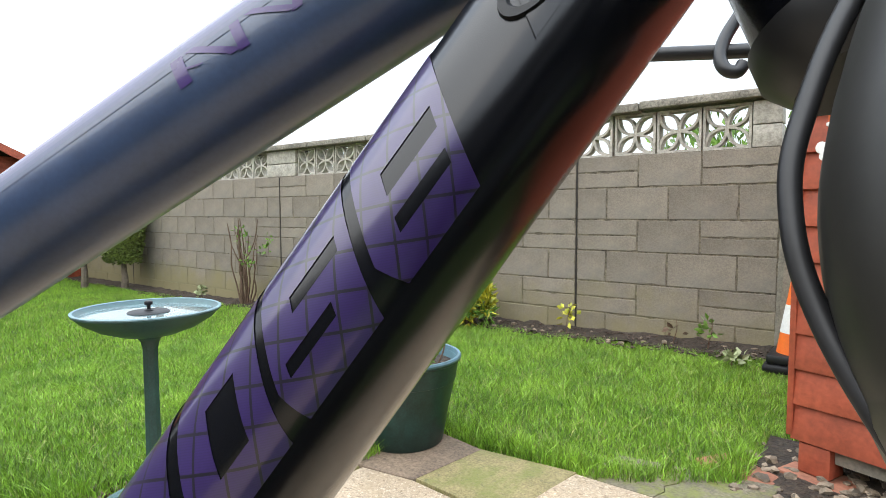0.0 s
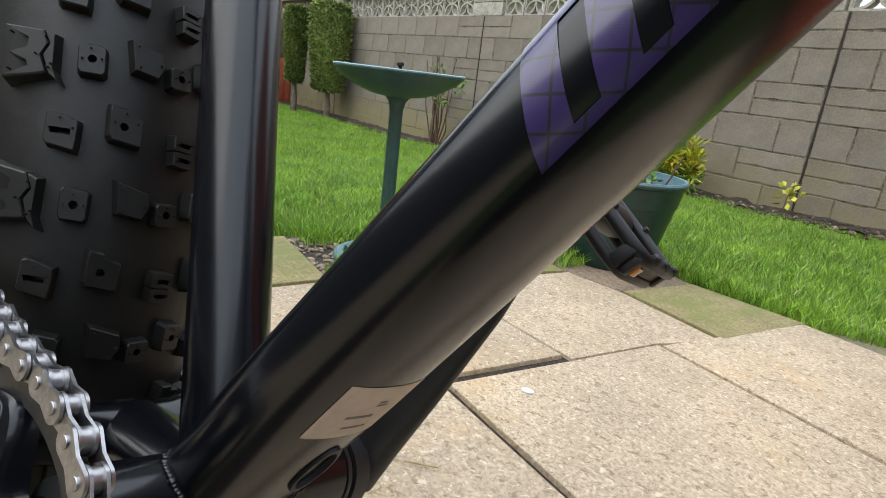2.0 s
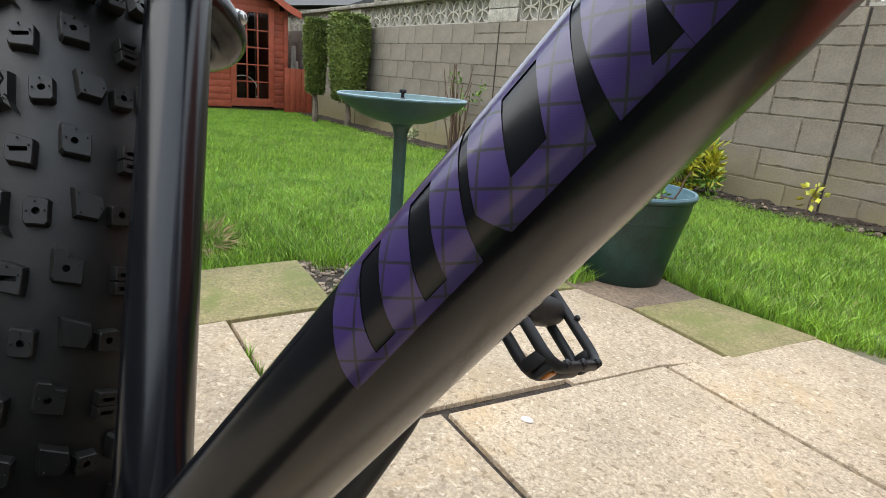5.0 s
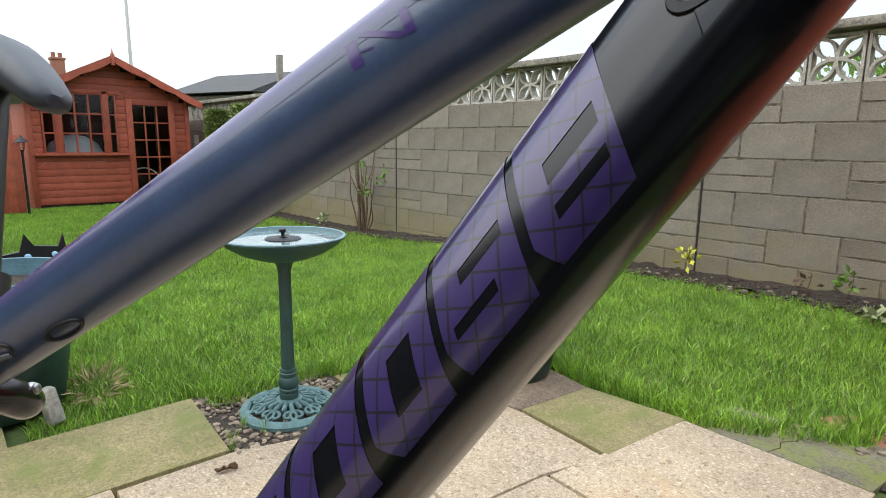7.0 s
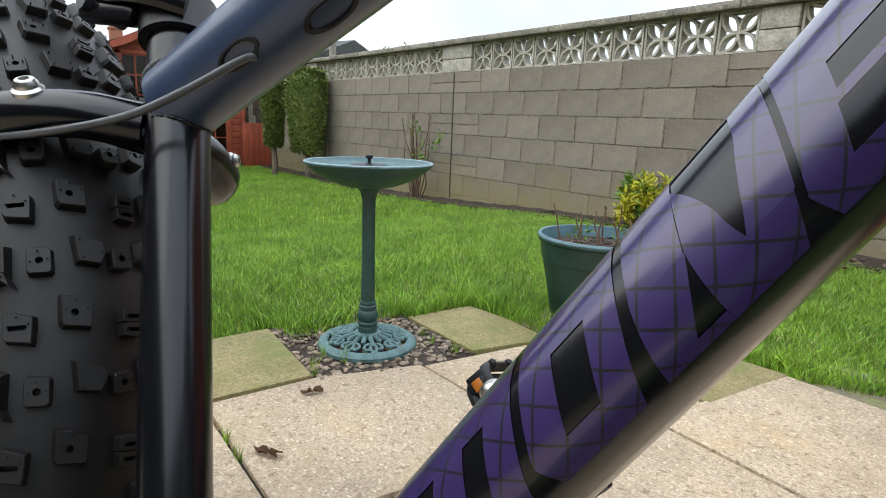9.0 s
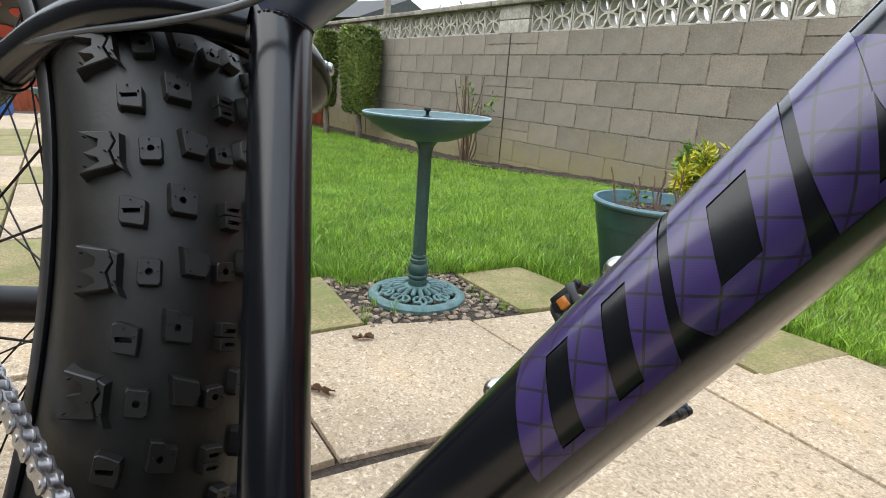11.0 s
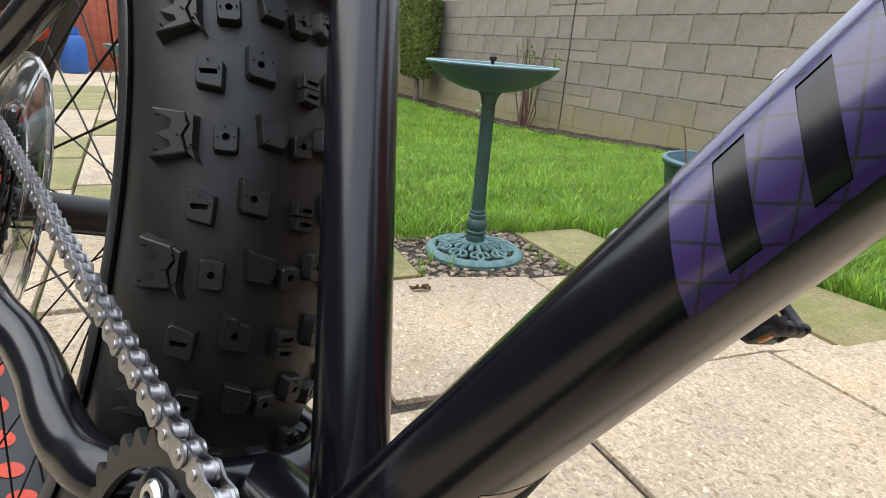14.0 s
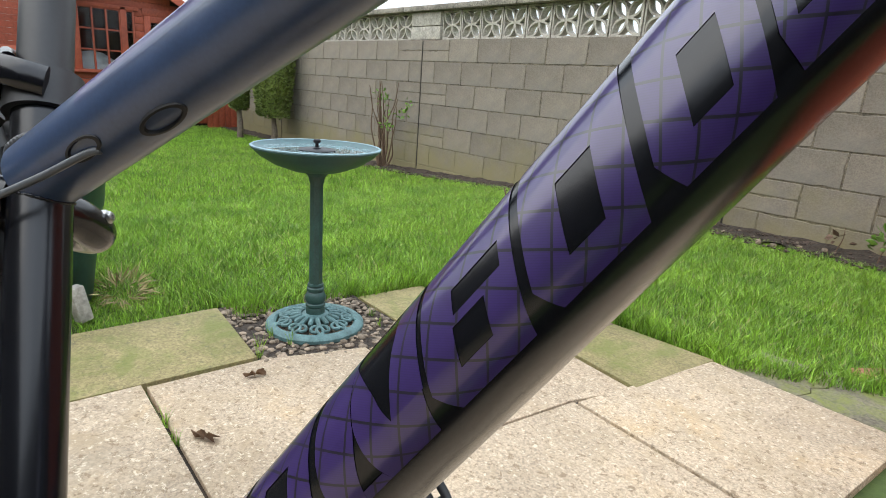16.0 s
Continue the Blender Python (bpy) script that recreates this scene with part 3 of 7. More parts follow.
def on_lawn(x, y):
    """Whether grass grows there: outside paving, gravel, beds and the shed."""
    wob = 0.03 * noise.noise((x * 6, y * 6, 0))
    if y < 0.10 and x > -2.6 or y < 0.02:
        return False
    if y > 3.78 + wob * 2:
        return False
    edge = 0.62 if x < -1.97 else 1.81 if x > -1.40 else 1.42 if x > -1.84 else 1.10
    if x > -0.72:
        edge = 1.80 + (x + 0.72) * 0.6
    if x < -1.99:
        edge = 0.16
    if x > -0.30 and y < 2.6:
        return False
    if x > -0.18:
        return False
    if -1.97 <= x <= -1.84:
        edge = 0.66
    if -1.845 < x <= -1.80 and y < 1.42:
        return y > 1.12
    return y > edge + wob


grass("grass_near", (-4.2, -0.2, 0.1, 3.85), 21000, 0.016, 0.050, 0.0031, 7, on_lawn, "bright green uncut lawn grass beside the patio", 1.05)
grass("grass_far", (-11.2, -4.2, 0.02, 3.85), 5200, 0.025, 0.052, 0.006, 8, on_lawn, "bright green lawn grass stretching to the summer house")
grass("grass_edge", (-2.3, -0.3, 0.6, 2.3), 14000, 0.05, 0.10, 0.0042, 9,
      lambda x, y: on_lawn(x, y) and not (on_lawn(x + 0.09, y - 0.05) and on_lawn(x, y - 0.11)), "longer grass blades hanging over the slab edges", 0.9)


grass("dry_grass", (-8.0, -0.2, 0.1, 3.85), 850, 0.02, 0.05, 0.0040, 10, on_lawn, "pale dry blades among the lawn grass", 1.3, "grass_dry")

# ---- garden wall ----
WALL_Y, WALL_T, TOP = 4.088, 0.20, 1.262
COURSE = 0.2265


def block_mesh(w, h, d, seed):
    """A concrete block whose front edges are worn and chipped."""
    r = random.Random(seed)
    nx, nz = max(3, round(w / 0.045)), max(2, round(h / 0.045))
    edge = [(-w / 2 + w * k / nx, -h / 2) for k in range(nx)] + [(w / 2, -h / 2 + h * k / nz) for k in range(nz)] + [(w / 2 - w * k / nx, h / 2) for k in range(nx)] + [(-w / 2, h / 2 - h * k / nz) for k in range(nz)]
    bm = bmesh.new()
    rings = [[], [], []]
    for x, z in edge:
        # a corner now and then has lost a flake
        c = r.uniform(0.0, 0.0022) + (r.uniform(0.003, 0.008) if r.random() < 0.07 else 0.0)
        ux, uz = 1 - 2 * c / w, 1 - 2 * c / h
        rings[0].append(bm.verts.new((x, d / 2, z)))
        rings[1].append(bm.verts.new((x * ux, -d / 2 + 0.0035, z * uz)))
        rings[2].append(bm.verts.new((x * (ux - 0.004 / w), -d / 2, z * (uz - 0.004 / h))))
    for a, b in zip(rings, rings[1:]):
        for k in range(len(edge)):
            j = (k + 1) % len(edge)
            bm.faces.new((a[k], a[j], b[j], b[k]))
    bm.faces.new(rings[2])
    bmesh.ops.recalc_face_normals(bm, faces=bm.faces)
    return mesh("block", bm, M["block"], False)


bm = bmesh.new()
box(bm, (-6.6, WALL_Y + 0.0980, 0.44), (12.3, WALL_T - 0.012, 1.64))
wall = tagged(part("wall_garden", bm, M["mortar"]), "weathered concrete block garden wall with pale mortar joints", "wall", kind="structure")
block_cache = {}


def put_block(x0, x1, z0, z1):
    w, h = round(x1 - x0 - 0.009, 3), round(z1 - z0 - 0.008, 3)
    r = random.Random(int(x0 * 977 + z0 * 7919))
    key = (w, h, r.randrange(5))
    if key not in block_cache:
        block_cache[key] = block_mesh(w, h, 0.10, len(block_cache))
    ob = new("block", block_cache[key])
    ob.parent = wall
    ob.location = ((x0 + x1) / 2, WALL_Y + 0.05 + r.uniform(-0.0007, 0.0007), (z0 + z1) / 2)
    ob.rotation_euler = (0, r.uniform(-0.003, 0.003), r.uniform(-0.003, 0.003))


def bay(x0, x1, step=0.452):
    for c in range(7):
        z1 = TOP - COURSE * c
        z0 = z1 - COURSE
        split = c % 2 == 0
        a, b = x0 + 0.003, x1 - 0.003
        if split:  # two half-height blocks at the bay ends
            for e0, e1 in ((a, a + step), (b - step, b)):
                put_block(e0, e1, z0, z0 + COURSE / 2)
                put_block(e0, e1, z0 + COURSE / 2, z1)
            a, b = a + step, b - step
        else:
            put_block(a, a + step / 2, z0, z1)
            put_block(b - step / 2, b, z0, z1)
            a, b = a + step / 2, b - step / 2
        n = max(1, round((b - a) / step))
        for k in range(n):
            u0, u1 = a + (b - a) * k / n, a + (b - a) * (k + 1) / n
            put_block(u0, u1, z0, z1)


bay(-0.492 - 1.325, -0.492)
bay(-5.392, -1.822)
bay(-9.0, -5.397)
bay(-12.6, -9.005)
# dark open joints between the wall's bays
for jx in (-9.0025, -5.3945, -1.8195):
    bm = bmesh.new()
    box(bm, (jx, WALL_Y + 0.0489, 0.44), (0.013, 0.096, 1.62))
    part("open_joint", bm, M["joint"], wall)


def ribbon(bm, pts, w, d, z0=0.0):
    """A flat bar of width w and depth d that follows pts in the x-z plane."""
    pts = [Vector((p[0], 0, p[1])) for p in pts]
    rings = []
    for i, p in enumerate(pts):
        t = (pts[min(i + 1, len(pts) - 1)] - pts[max(i - 1, 0)]).normalized()
        nrm = Vector((-t.z, 0, t.x)) * (w / 2)
        y = Vector((0, d / 2, 0))
        rings.append([bm.verts.new(q) for q in (p + nrm - y, p - nrm - y, p - nrm + y, p + nrm + y)])
    for a, b in zip(rings, rings[1:]):
        for k in range(4):
            bm.faces.new((a[k], a[(k + 1) % 4], b[(k + 1) % 4], b[k]))
    bm.faces.new(rings[0][::-1])
    bm.faces.new(rings[-1])


def screen_mesh():
    bm = bmesh.new()
    s, d = 0.288, 0.088
    for dx, dz, w, h in ((0, s / 2 - 0.008, s, 0.016), (0, -s / 2 + 0.008, s, 0.016), (s / 2 - 0.008, 0, 0.016, s - 0.034), (-s / 2 + 0.008, 0, 0.016, s - 0.034)):
        box(bm, (dx, 0, dz), (w, d, h))
    for qx in (-1, 1):
        for qz in (-1, 1):
            for bend in (-1, 1):
                pts = []
                for k in range(9):
                    t = k / 8
                    r = t * (s / 2 - 0.012)
                    off = bend * 0.036 * math.sin(math.pi * t)
                    pts.append((qx * r + qx * off * 0.9, qz * r - qz * off * 0.9))
                ribbon(bm, pts, 0.017, d - 0.012)
    bmesh.ops.recalc_face_normals(bm, faces=bm.faces)
    return mesh("screen_block", bm, M["screen"], False)


screen_me = screen_mesh()


def put_screen(x):
    ob = new("screen_block", screen_me)
    ob.parent = wall
    ob.location = (x, WALL_Y + 0.10, TOP + 0.146)


def pier(x0, x1):
    bm = bmesh.new()
    box(bm, ((x0 + x1) / 2, WALL_Y + 0.10, TOP + 0.072), (x1 - x0 - 0.006, 0.14, 0.136), None, 0.004)
    box(bm, ((x0 + x1) / 2, WALL_Y + 0.10, TOP + 0.218), (x1 - x0 - 0.006, 0.14, 0.142), None, 0.004)
    part("pier_block", bm, M["screen"], wall)


for k in range(3):
    put_screen(-0.815 - 0.298 * k)
put_screen(-0.815 - 0.298 * 3 - 0.01)
pier(-0.664, -0.498)
pier(-2.12, -1.87)
for k in range(10):
    put_screen(-2.275 - 0.3015 * k)
pier(-5.66, -5.145)
for k in range(11):
    put_screen(-5.815 - 0.298 * k)
pier(-9.35, -8.96)
for k in range(10):
    put_screen(-9.51 - 0.298 * k)
for k in range(14):
    bm = bmesh.new()
    x1 = -0.485 - 0.88 * k
    box(bm, (x1 - 0.437, WALL_Y + 0.10, TOP + 0.325 + (0.0 if k else 0.012)), (0.872, 0.25, 0.062), None, 0.008)
    for v in bm.verts:
        if v.co.z > TOP + 0.33:
            v.co.z += 0.008 * noise.noise((v.co.x * 5, v.co.y * 9, k)) - abs(v.co.y - WALL_Y - 0.10) * 0.06
    part("coping_stone", bm, M["coping"], wall)


# ---- bird bath ----
def build_bird_bath(x, y):
    t = thing("bird_bath", "green verdigris bird bath on a slim pedestal with pierced foot", "bird bath", pose(x, y, -0.010) @ Matrix.Diagonal((0.95, 0.95, 1.012, 1)))
    part("bowl", lathe([(0.0005, 0.518), (0.045, 0.518), (0.085, 0.524), (0.14, 0.543), (0.185, 0.569), (0.203, 0.586), (0.209, 0.590), (0.209, 0.595), (0.203, 0.5965), (0.193, 0.587), (0.165, 0.573), (0.12, 0.561), (0.06, 0.557), (0.0005, 0.557)], 96), M["bath"], t)
    part("rim", lathe([(0.2025, 0.5945), (0.2095, 0.5935), (0.2105, 0.597), (0.206, 0.5995), (0.2015, 0.598)], 96, closed=True), M["bath_rim"], t, "pale worn rim")
    part("basin", lathe([(0.2015, 0.5972), (0.193, 0.5885), (0.165, 0.5745), (0.12, 0.5625), (0.06, 0.5585), (0.0005, 0.5585), (0.0005, 0.5580), (0.06, 0.5580), (0.12, 0.5620), (0.165, 0.5740), (0.193, 0.5880), (0.2015, 0.5967)], 96, closed=True), M["bath_inside"], t, "turquoise inside of the bowl")
    part("water", lathe([(0.0005, 0.585), (0.186, 0.585), (0.1865, 0.5855), (0.0005, 0.5857)], 64), M["water"], t, "shallow still water")
    pump = part("pump", lathe([(0.012, 0.586), (0.014, 0.592), (0.006, 0.595), (0.0055, 0.606), (0.012, 0.609), (0.012, 0.616), (0.009, 0.619)], 20), M["plastic"], t, "small black floating fountain pump")
    part("float", lathe([(0.058, 0.5845), (0.061, 0.587), (0.057, 0.5895), (0.012, 0.5905)], 40), M["plastic"], pump, "black solar float")
    # octagonal shaft with turned collars
    part("shaft", lathe([(0.0245, 0.145), (0.0225, 0.30), (0.0228, 0.48), (0.029, 0.503), (0.040, 0.516), (0.05, 0.520)], 8), M["bath"], t)
    part("collar", lathe([(0.033, 0.043), (0.033, 0.066), (0.030, 0.070), (0.034, 0.075), (0.034, 0.082), (0.0305, 0.086), (0.0355, 0.094), (0.0365, 0.106), (0.032, 0.118), (0.0265, 0.124), (0.030, 0.128), (0.030, 0.137), (0.026, 0.141), (0.0285, 0.146), (0.026, 0.152), (0.022, 0.154)], 40), M["bath"], t)
    part("foot_ring", lathe([(0.136, 0.004), (0.166, 0.0), (0.171, 0.006), (0.170, 0.016), (0.160, 0.024), (0.143, 0.027), (0.136, 0.022)], 80, closed=True), M["bath_pale"], t)
    part("foot_hub", lathe([(0.030, 0.0), (0.052, 0.036), (0.050, 0.044), (0.038, 0.050), (0.030, 0.050)], 48, closed=True), M["bath_pale"], t)
    def on_cone(px, py):
        return (px, py, 0.046 - (math.hypot(px, py) - 0.045) * 0.24)

    def scroll(sgn):
        # a spiral that unrolls from the rim towards the hub
        pts = []
        for k in range(30):
            f = k / 29
            a = (0.4 + f * 6.6) * sgn
            r = 0.0250 * (1 - f) ** 0.7 + 0.0045
            pts.append(on_cone(0.111 + r * math.cos(a), r * math.sin(a) + 0.0245 * sgn))
        return pipe(pts, 0.0056, 7)
    for k in range(9):
        a = 2 * math.pi * k / 9
        for sgn in (1, -1):
            bm = scroll(sgn)
            bm.transform(Matrix.Rotation(a, 4, "Z"))
            part("scroll", bm, M["bath_pale"], t)
        for off, p in ((0.5, ((0.048, 0), (0.065, 0), (0.085, 0), (0.105, 0))), (0.0, ((0.048, 0), (0.066, 0.0), (0.080, 0.0), (0.088, 0.0)))):
            bm = pipe([on_cone(*q) for q in p], [0.006, 0.0085, 0.009, 0.005], 8)
            bm.transform(Matrix.Rotation(a + off * 2 * math.pi / 9, 4, "Z"))
            part("spoke", bm, M["bath_pale"], t)
    return t


build_bird_bath(-1.675, 0.850)


# ---- plants ----
def leaf_cloud(name, centre, size, count, leaf, material, label, category, seed, z_squash=1.0, pointed=True, shell=0.75):
    """A clump of separate small leaves."""
    r = random.Random(seed)
    vs, fs = [], []
    for k in range(count):
        d = Vector((r.gauss(0, 1), r.gauss(0, 1), r.gauss(0, 1))).normalized() * (shell + (1 - shell) * r.random()) * r.uniform(0.85, 1.08)
        p = Vector((d.x * size[0], d.y * size[1], d.z * size[2]))
        out = (d + Vector((r.uniform(-0.7, 0.7), r.uniform(-0.7, 0.7), r.uniform(-0.4, 0.9)))).normalized()
        side = out.cross(Vector((r.uniform(-1, 1), r.uniform(-1, 1), r.uniform(-1, 1)))).normalized()
        L = leaf[0] * r.uniform(0.6, 1.3)
        W = leaf[1] * r.uniform(0.7, 1.2)
        n = len(vs)
        nm = out.cross(side)
        vs += [p, p + out * L * 0.5 + side * W + nm * L * 0.08, p + out * L, p + out * L * 0.5 - side * W + nm * L * 0.08]
        fs.append((n, n + 1, n + 2, n + 3))
    me = bpy.data.meshes.new(name)
    me.from_pydata([v[:] for v in vs], [], fs)
    me.materials.append(material)
    return me


def twig(bm, a, b, r0, r1, bend, seed):
    r = random.Random(seed)
    a, b = Vector(a), Vector(b)
    pts = [a.lerp(b, t) + Vector((r.uniform(-bend, bend), r.uniform(-bend, bend), 0)) * (1 if 0 < t < 1 else 0) for t in (0, 0.25, 0.5, 0.75, 1)]
    return pipe(smooth_line(pts, 3), [r0 + (r1 - r0) * k / 12 for k in range(13)], 6, bm)


def build_pot(x, y, z, R, H, label, foot):
    t = thing("plant_pot", label, "plant pot", pose(x, y, z), "green plant pots")
    body = part("body", lathe([(0.001, 0.0), (R * 0.66, 0.0), (R * 0.69, 0.008), (R * 0.79, H * 0.38), (R * 0.90, H * 0.72), (R * 0.915, H * 0.725), (R * 0.955, H * 0.90), (R * 0.965, H * 0.93), (R * 1.0, H * 0.945), (R * 1.01, H * 0.985), (R * 0.99, H), (R * 0.955, H), (R * 0.945, H * 0.955), (R * 0.90, H * 0.86), (R * 0.85, H * 0.80)], 72), M["pot"], t)
    part("rim", lathe([(R * 1.0, H * 0.955), (R * 1.014, H * 0.985), (R * 0.995, H * 1.006), (R * 0.95, H * 1.004), (R * 0.935, H * 0.95), (R * 0.905, H * 0.872), (R * 0.902, H * 0.872), (R * 0.93, H * 0.955)], 72, closed=True), M["pot_rim"], t, "pale weathered rim")
    bm = bmesh.new()
    bmesh.ops.create_circle(bm, cap_ends=True, segments=40, radius=R * 0.905)
    bmesh.ops.subdivide_edges(bm, edges=bm.edges, cuts=1)
    for v in bm.verts:
        v.co.z = H * 0.875
    part("compost", bm, M["soil"], t, "dark potting compost")
    return t


POT1 = (-1.425, 1.690, -0.004)
build_pot(*POT1, 0.222, 0.335, "tapered dark green plastic plant pot with bare pruned stems", True)
bm = bmesh.new()
rp = random.Random(3)
for k, (dx, dy, h) in enumerate([(-0.13, -0.05, 0.13), (-0.10, 0.03, 0.10), (-0.06, -0.03, 0.09), (-0.03, 0.06, 0.13), (0.02, -0.02, 0.15), (0.06, 0.02, 0.12), (0.10, -0.01, 0.16), (0.13, 0.05, 0.12), (0.05, 0.10, 0.09), (-0.08, 0.10, 0.10)]):
    bm = twig(bmesh.new(), (POT1[0] + dx, POT1[1] + dy, 0.285), (POT1[0] + dx * 1.25 + rp.uniform(-0.03, 0.03), POT1[1] + dy * 1.2, 0.30 + h), 0.004, 0.0025, 0.008, k)
    tagged(part("stem", bm, M["twig"]), "bare brown pruned stem in a plant pot", "stem", "pruned stems")
scatter_stones("compost_crumbs", (POT1[0] - 0.13, POT1[0] + 0.13, POT1[1] - 0.13, POT1[1] + 0.13), 160, 0.009, M["crumb"], "crumbly compost and bark in the plant pot", lambda x, y: 0.288, 12)
for k in range(4):
    me = leaf_cloud("sprout", (0, 0, 0), (0.022, 0.022, 0.03), 14, (0.028, 0.007), M["leaf"], "", "", 30 + k)
    ob = tagged(new("sprout", me), "small fresh green shoots in the plant pot", "shoots", "shoots")
    ob.location = (POT1[0] + (-0.12, -0.05, 0.03, 0.1)[k], POT1[1] + (0.06, -0.08, 0.09, 0.03)[k], 0.315)

POT2 = (-2.30, 0.115, 0.0)
build_pot(*POT2, 0.265, 0.46, "large dark green plastic plant pot beside the lawn", False)
me = leaf_cloud("withered_grass", (0, 0, 0), (0.09, 0.07, 0.035), 160, (0.07, 0.003), M["straw"], "", "", 44)
tagged(new("withered_grass", me), "withered straw-coloured grass tuft beside the pot", "grass").location = (-2.24, 0.385, 0.02)
bm = bmesh.new()
box(bm, (0, 0, 0.058), (0.045, 0.045, 0.12), pose(-2.06, 0.235, 0.0, 8, -6, 20), 0.008)
tagged(part("marker_stone", bm, M["screen"]), "small pale stone block beside the pot", "stone block")


def build_shrub(x, y, z, seed):
    t = thing("shrub", "small evergreen shrub with yellow and green variegated leaves", "shrub", pose(x, y, z))
    r = random.Random(seed)
    for k in range(16):
        a, e = r.uniform(0, 6.28), r.uniform(0.04, 0.20)
        h = r.uniform(0.16, 0.41)
        tip = (e * math.cos(a), e * math.sin(a), h)
        part("branch", twig(bmesh.new(), (0, 0, 0), tip, 0.006, 0.003, 0.015, seed + k), M["twig"], t)
        for lv in range(2):
            me = leaf_cloud("leaves", (0, 0, 0), (0.055, 0.055, 0.085), 46, (0.072, 0.0125), M["leaf_gold"] if (k + lv) % 3 else M["leaf"], "", "", seed * 50 + k * 2 + lv, shell=0.2)
            ob = new("leaves", me)
            ob.parent = t
            ob.location = (tip[0], tip[1], tip[2] - 0.04 - 0.06 * lv)
    return t


build_shrub(-2.55, 3.70, -0.03, 3)


def build_twiggy(x, y, z, seed):
    t = thing("rose_bush", "leggy bare rose bush with few leaves against the wall", "bush", pose(x, y, z))
    r = random.Random(seed)
    for k in range(17):
        a = r.uniform(-0.45, 0.45)
        w = r.uniform(-0.06, 0.06)
        h = r.uniform(0.55, 1.0)
        part("stem", twig(bmesh.new(), (w, w * 0.4, 0), (w + a * 0.62, r.uniform(-0.12, 0.12), h), 0.010, 0.004, 0.045, seed + k), M["twig"], t)
    for k in range(9):
        me = leaf_cloud("leaves", (0, 0, 0), (0.07, 0.05, 0.08), 10, (0.05, 0.016), M["leaf"], "", "", seed + 90 + k, shell=0.2)
        ob = new("leaves", me)
        ob.parent = t
        ob.location = (r.uniform(-0.25, 0.35), r.uniform(-0.1, 0.1), r.uniform(0.45, 0.98))
    return t


build_twiggy(-5.72, 3.84, -0.20, 21)


def build_seedling(x, y, h, seed, n, material, label):
    t = thing("seedling", label, "plant", pose(x, y, lawn_z(x, y) + 0.01), "border seedlings")
    part("stem", twig(bmesh.new(), (0, 0, 0), (0.02, 0, h), 0.004, 0.002, 0.012, seed), M["twig"], t)
    me = leaf_cloud("leaves", (0, 0, 0), (0.06, 0.05, h * 0.45), n, (0.05, 0.017), material, "", "", seed, shell=0.1)
    ob = new("leaves", me)
    ob.parent = t
    ob.location = (0.01, 0, h * 0.62)


build_seedling(-1.78, 3.86, 0.22, 51, 26, M["leaf_gold"], "small yellow-leaved shrub seedling at the wall foot")
build_seedling(-1.05, 3.9, 0.15, 52, 7, M["twig"], "dry brown seedling stalk at the wall foot")
build_seedling(-0.82, 3.82, 0.20, 53, 20, M["leaf"], "young green seedling at the wall foot")
build_seedling(-6.6, 3.8, 0.16, 54, 60, M["leaf_pale"], "low pale-leaved plant at the wall foot")
build_seedling(-0.62, 3.5, 0.08, 55, 40, M["leaf_pale"], "low pale-green weeds beside the traffic cone")


def build_topiary(x, y, z, w, h0, h1, seed, square):
    t = thing("topiary_tree", "clipped evergreen topiary tree on a bare trunk", "tree", pose(x, y, z), "topiary trees")
    part("trunk", pipe(smooth_line([(0, 0, 0), (0.03, 0.0, h0 * 0.5), (-0.02, 0.01, h0), (0, 0, h1 * 0.8)], 5), [0.055 - 0.002 * k for k in range(16)], 9), M["bark"], t)
    r = random.Random(seed)
    me = None
    vs, fs = [], []
    for k in range(9000):
        u, v = r.uniform(-1, 1), r.uniform(0, 2 * math.pi)
        # a clipped body, narrower below, flat on top
        hh = (u + 1) / 2
        rad = w * (0.72 + 0.28 * min(1, hh * 1.8)) * (1 if hh < 0.9 else 1 - (hh - 0.9) * 2.5)
        if square:
            c, s = math.cos(v), math.sin(v)
            rad *= min(1.22, 1 / max(abs(c), abs(s)))
        rad *= r.uniform(0.82, 1.02) * (1 + 0.10 * noise.noise((math.cos(v) * 2, math.sin(v) * 2, hh * 5 + seed)))
        if r.random() < 0.16:
            rad *= math.sqrt(r.random())
            hh = 1.0 - 0.02 * r.random()
        if hh < 0.02:
            rad *= r.random()
        p = Vector((rad * math.cos(v), rad * math.sin(v), h0 + (h1 - h0) * hh + r.uniform(-0.02, 0.02)))
        out = Vector((math.cos(v) + r.uniform(-0.9, 0.9), math.sin(v) + r.uniform(-0.9, 0.9), r.uniform(-0.2, 1.0))).normalized()
        side = out.cross(Vector((r.uniform(-1, 1), r.uniform(-1, 1), r.uniform(-1, 1)))).normalized()
        L, W, n = r.uniform(0.03, 0.06), r.uniform(0.008, 0.016), len(vs)
        vs += [p, p + out * L * 0.5 + side * W, p + out * L, p + out * L * 0.5 - side * W]
        fs.append((n, n + 1, n + 2, n + 3))
    me = bpy.data.meshes.new("crown")
    me.from_pydata([v[:] for v in vs], [], fs)
    me.materials.append(M["conifer"])
    ob = new("crown", me)
    ob.parent = t
    core = bmesh.new()
    lathe([(w * 0.55, h0 + 0.04), (w * 0.78, h0 + 0.4 * (h1 - h0)), (w * 0.78, h1 - 0.12), (w * 0.6, h1 - 0.06)], 14, core)
    part("inner_growth", core, M["conifer"], t)


build_topiary(-8.56, 3.76, -0.27, 0.295, 0.42, 1.66, 5, False)
build_topiary(-9.25, 3.50, -0.28, 0.165, 0.50, 1.60, 6, False)


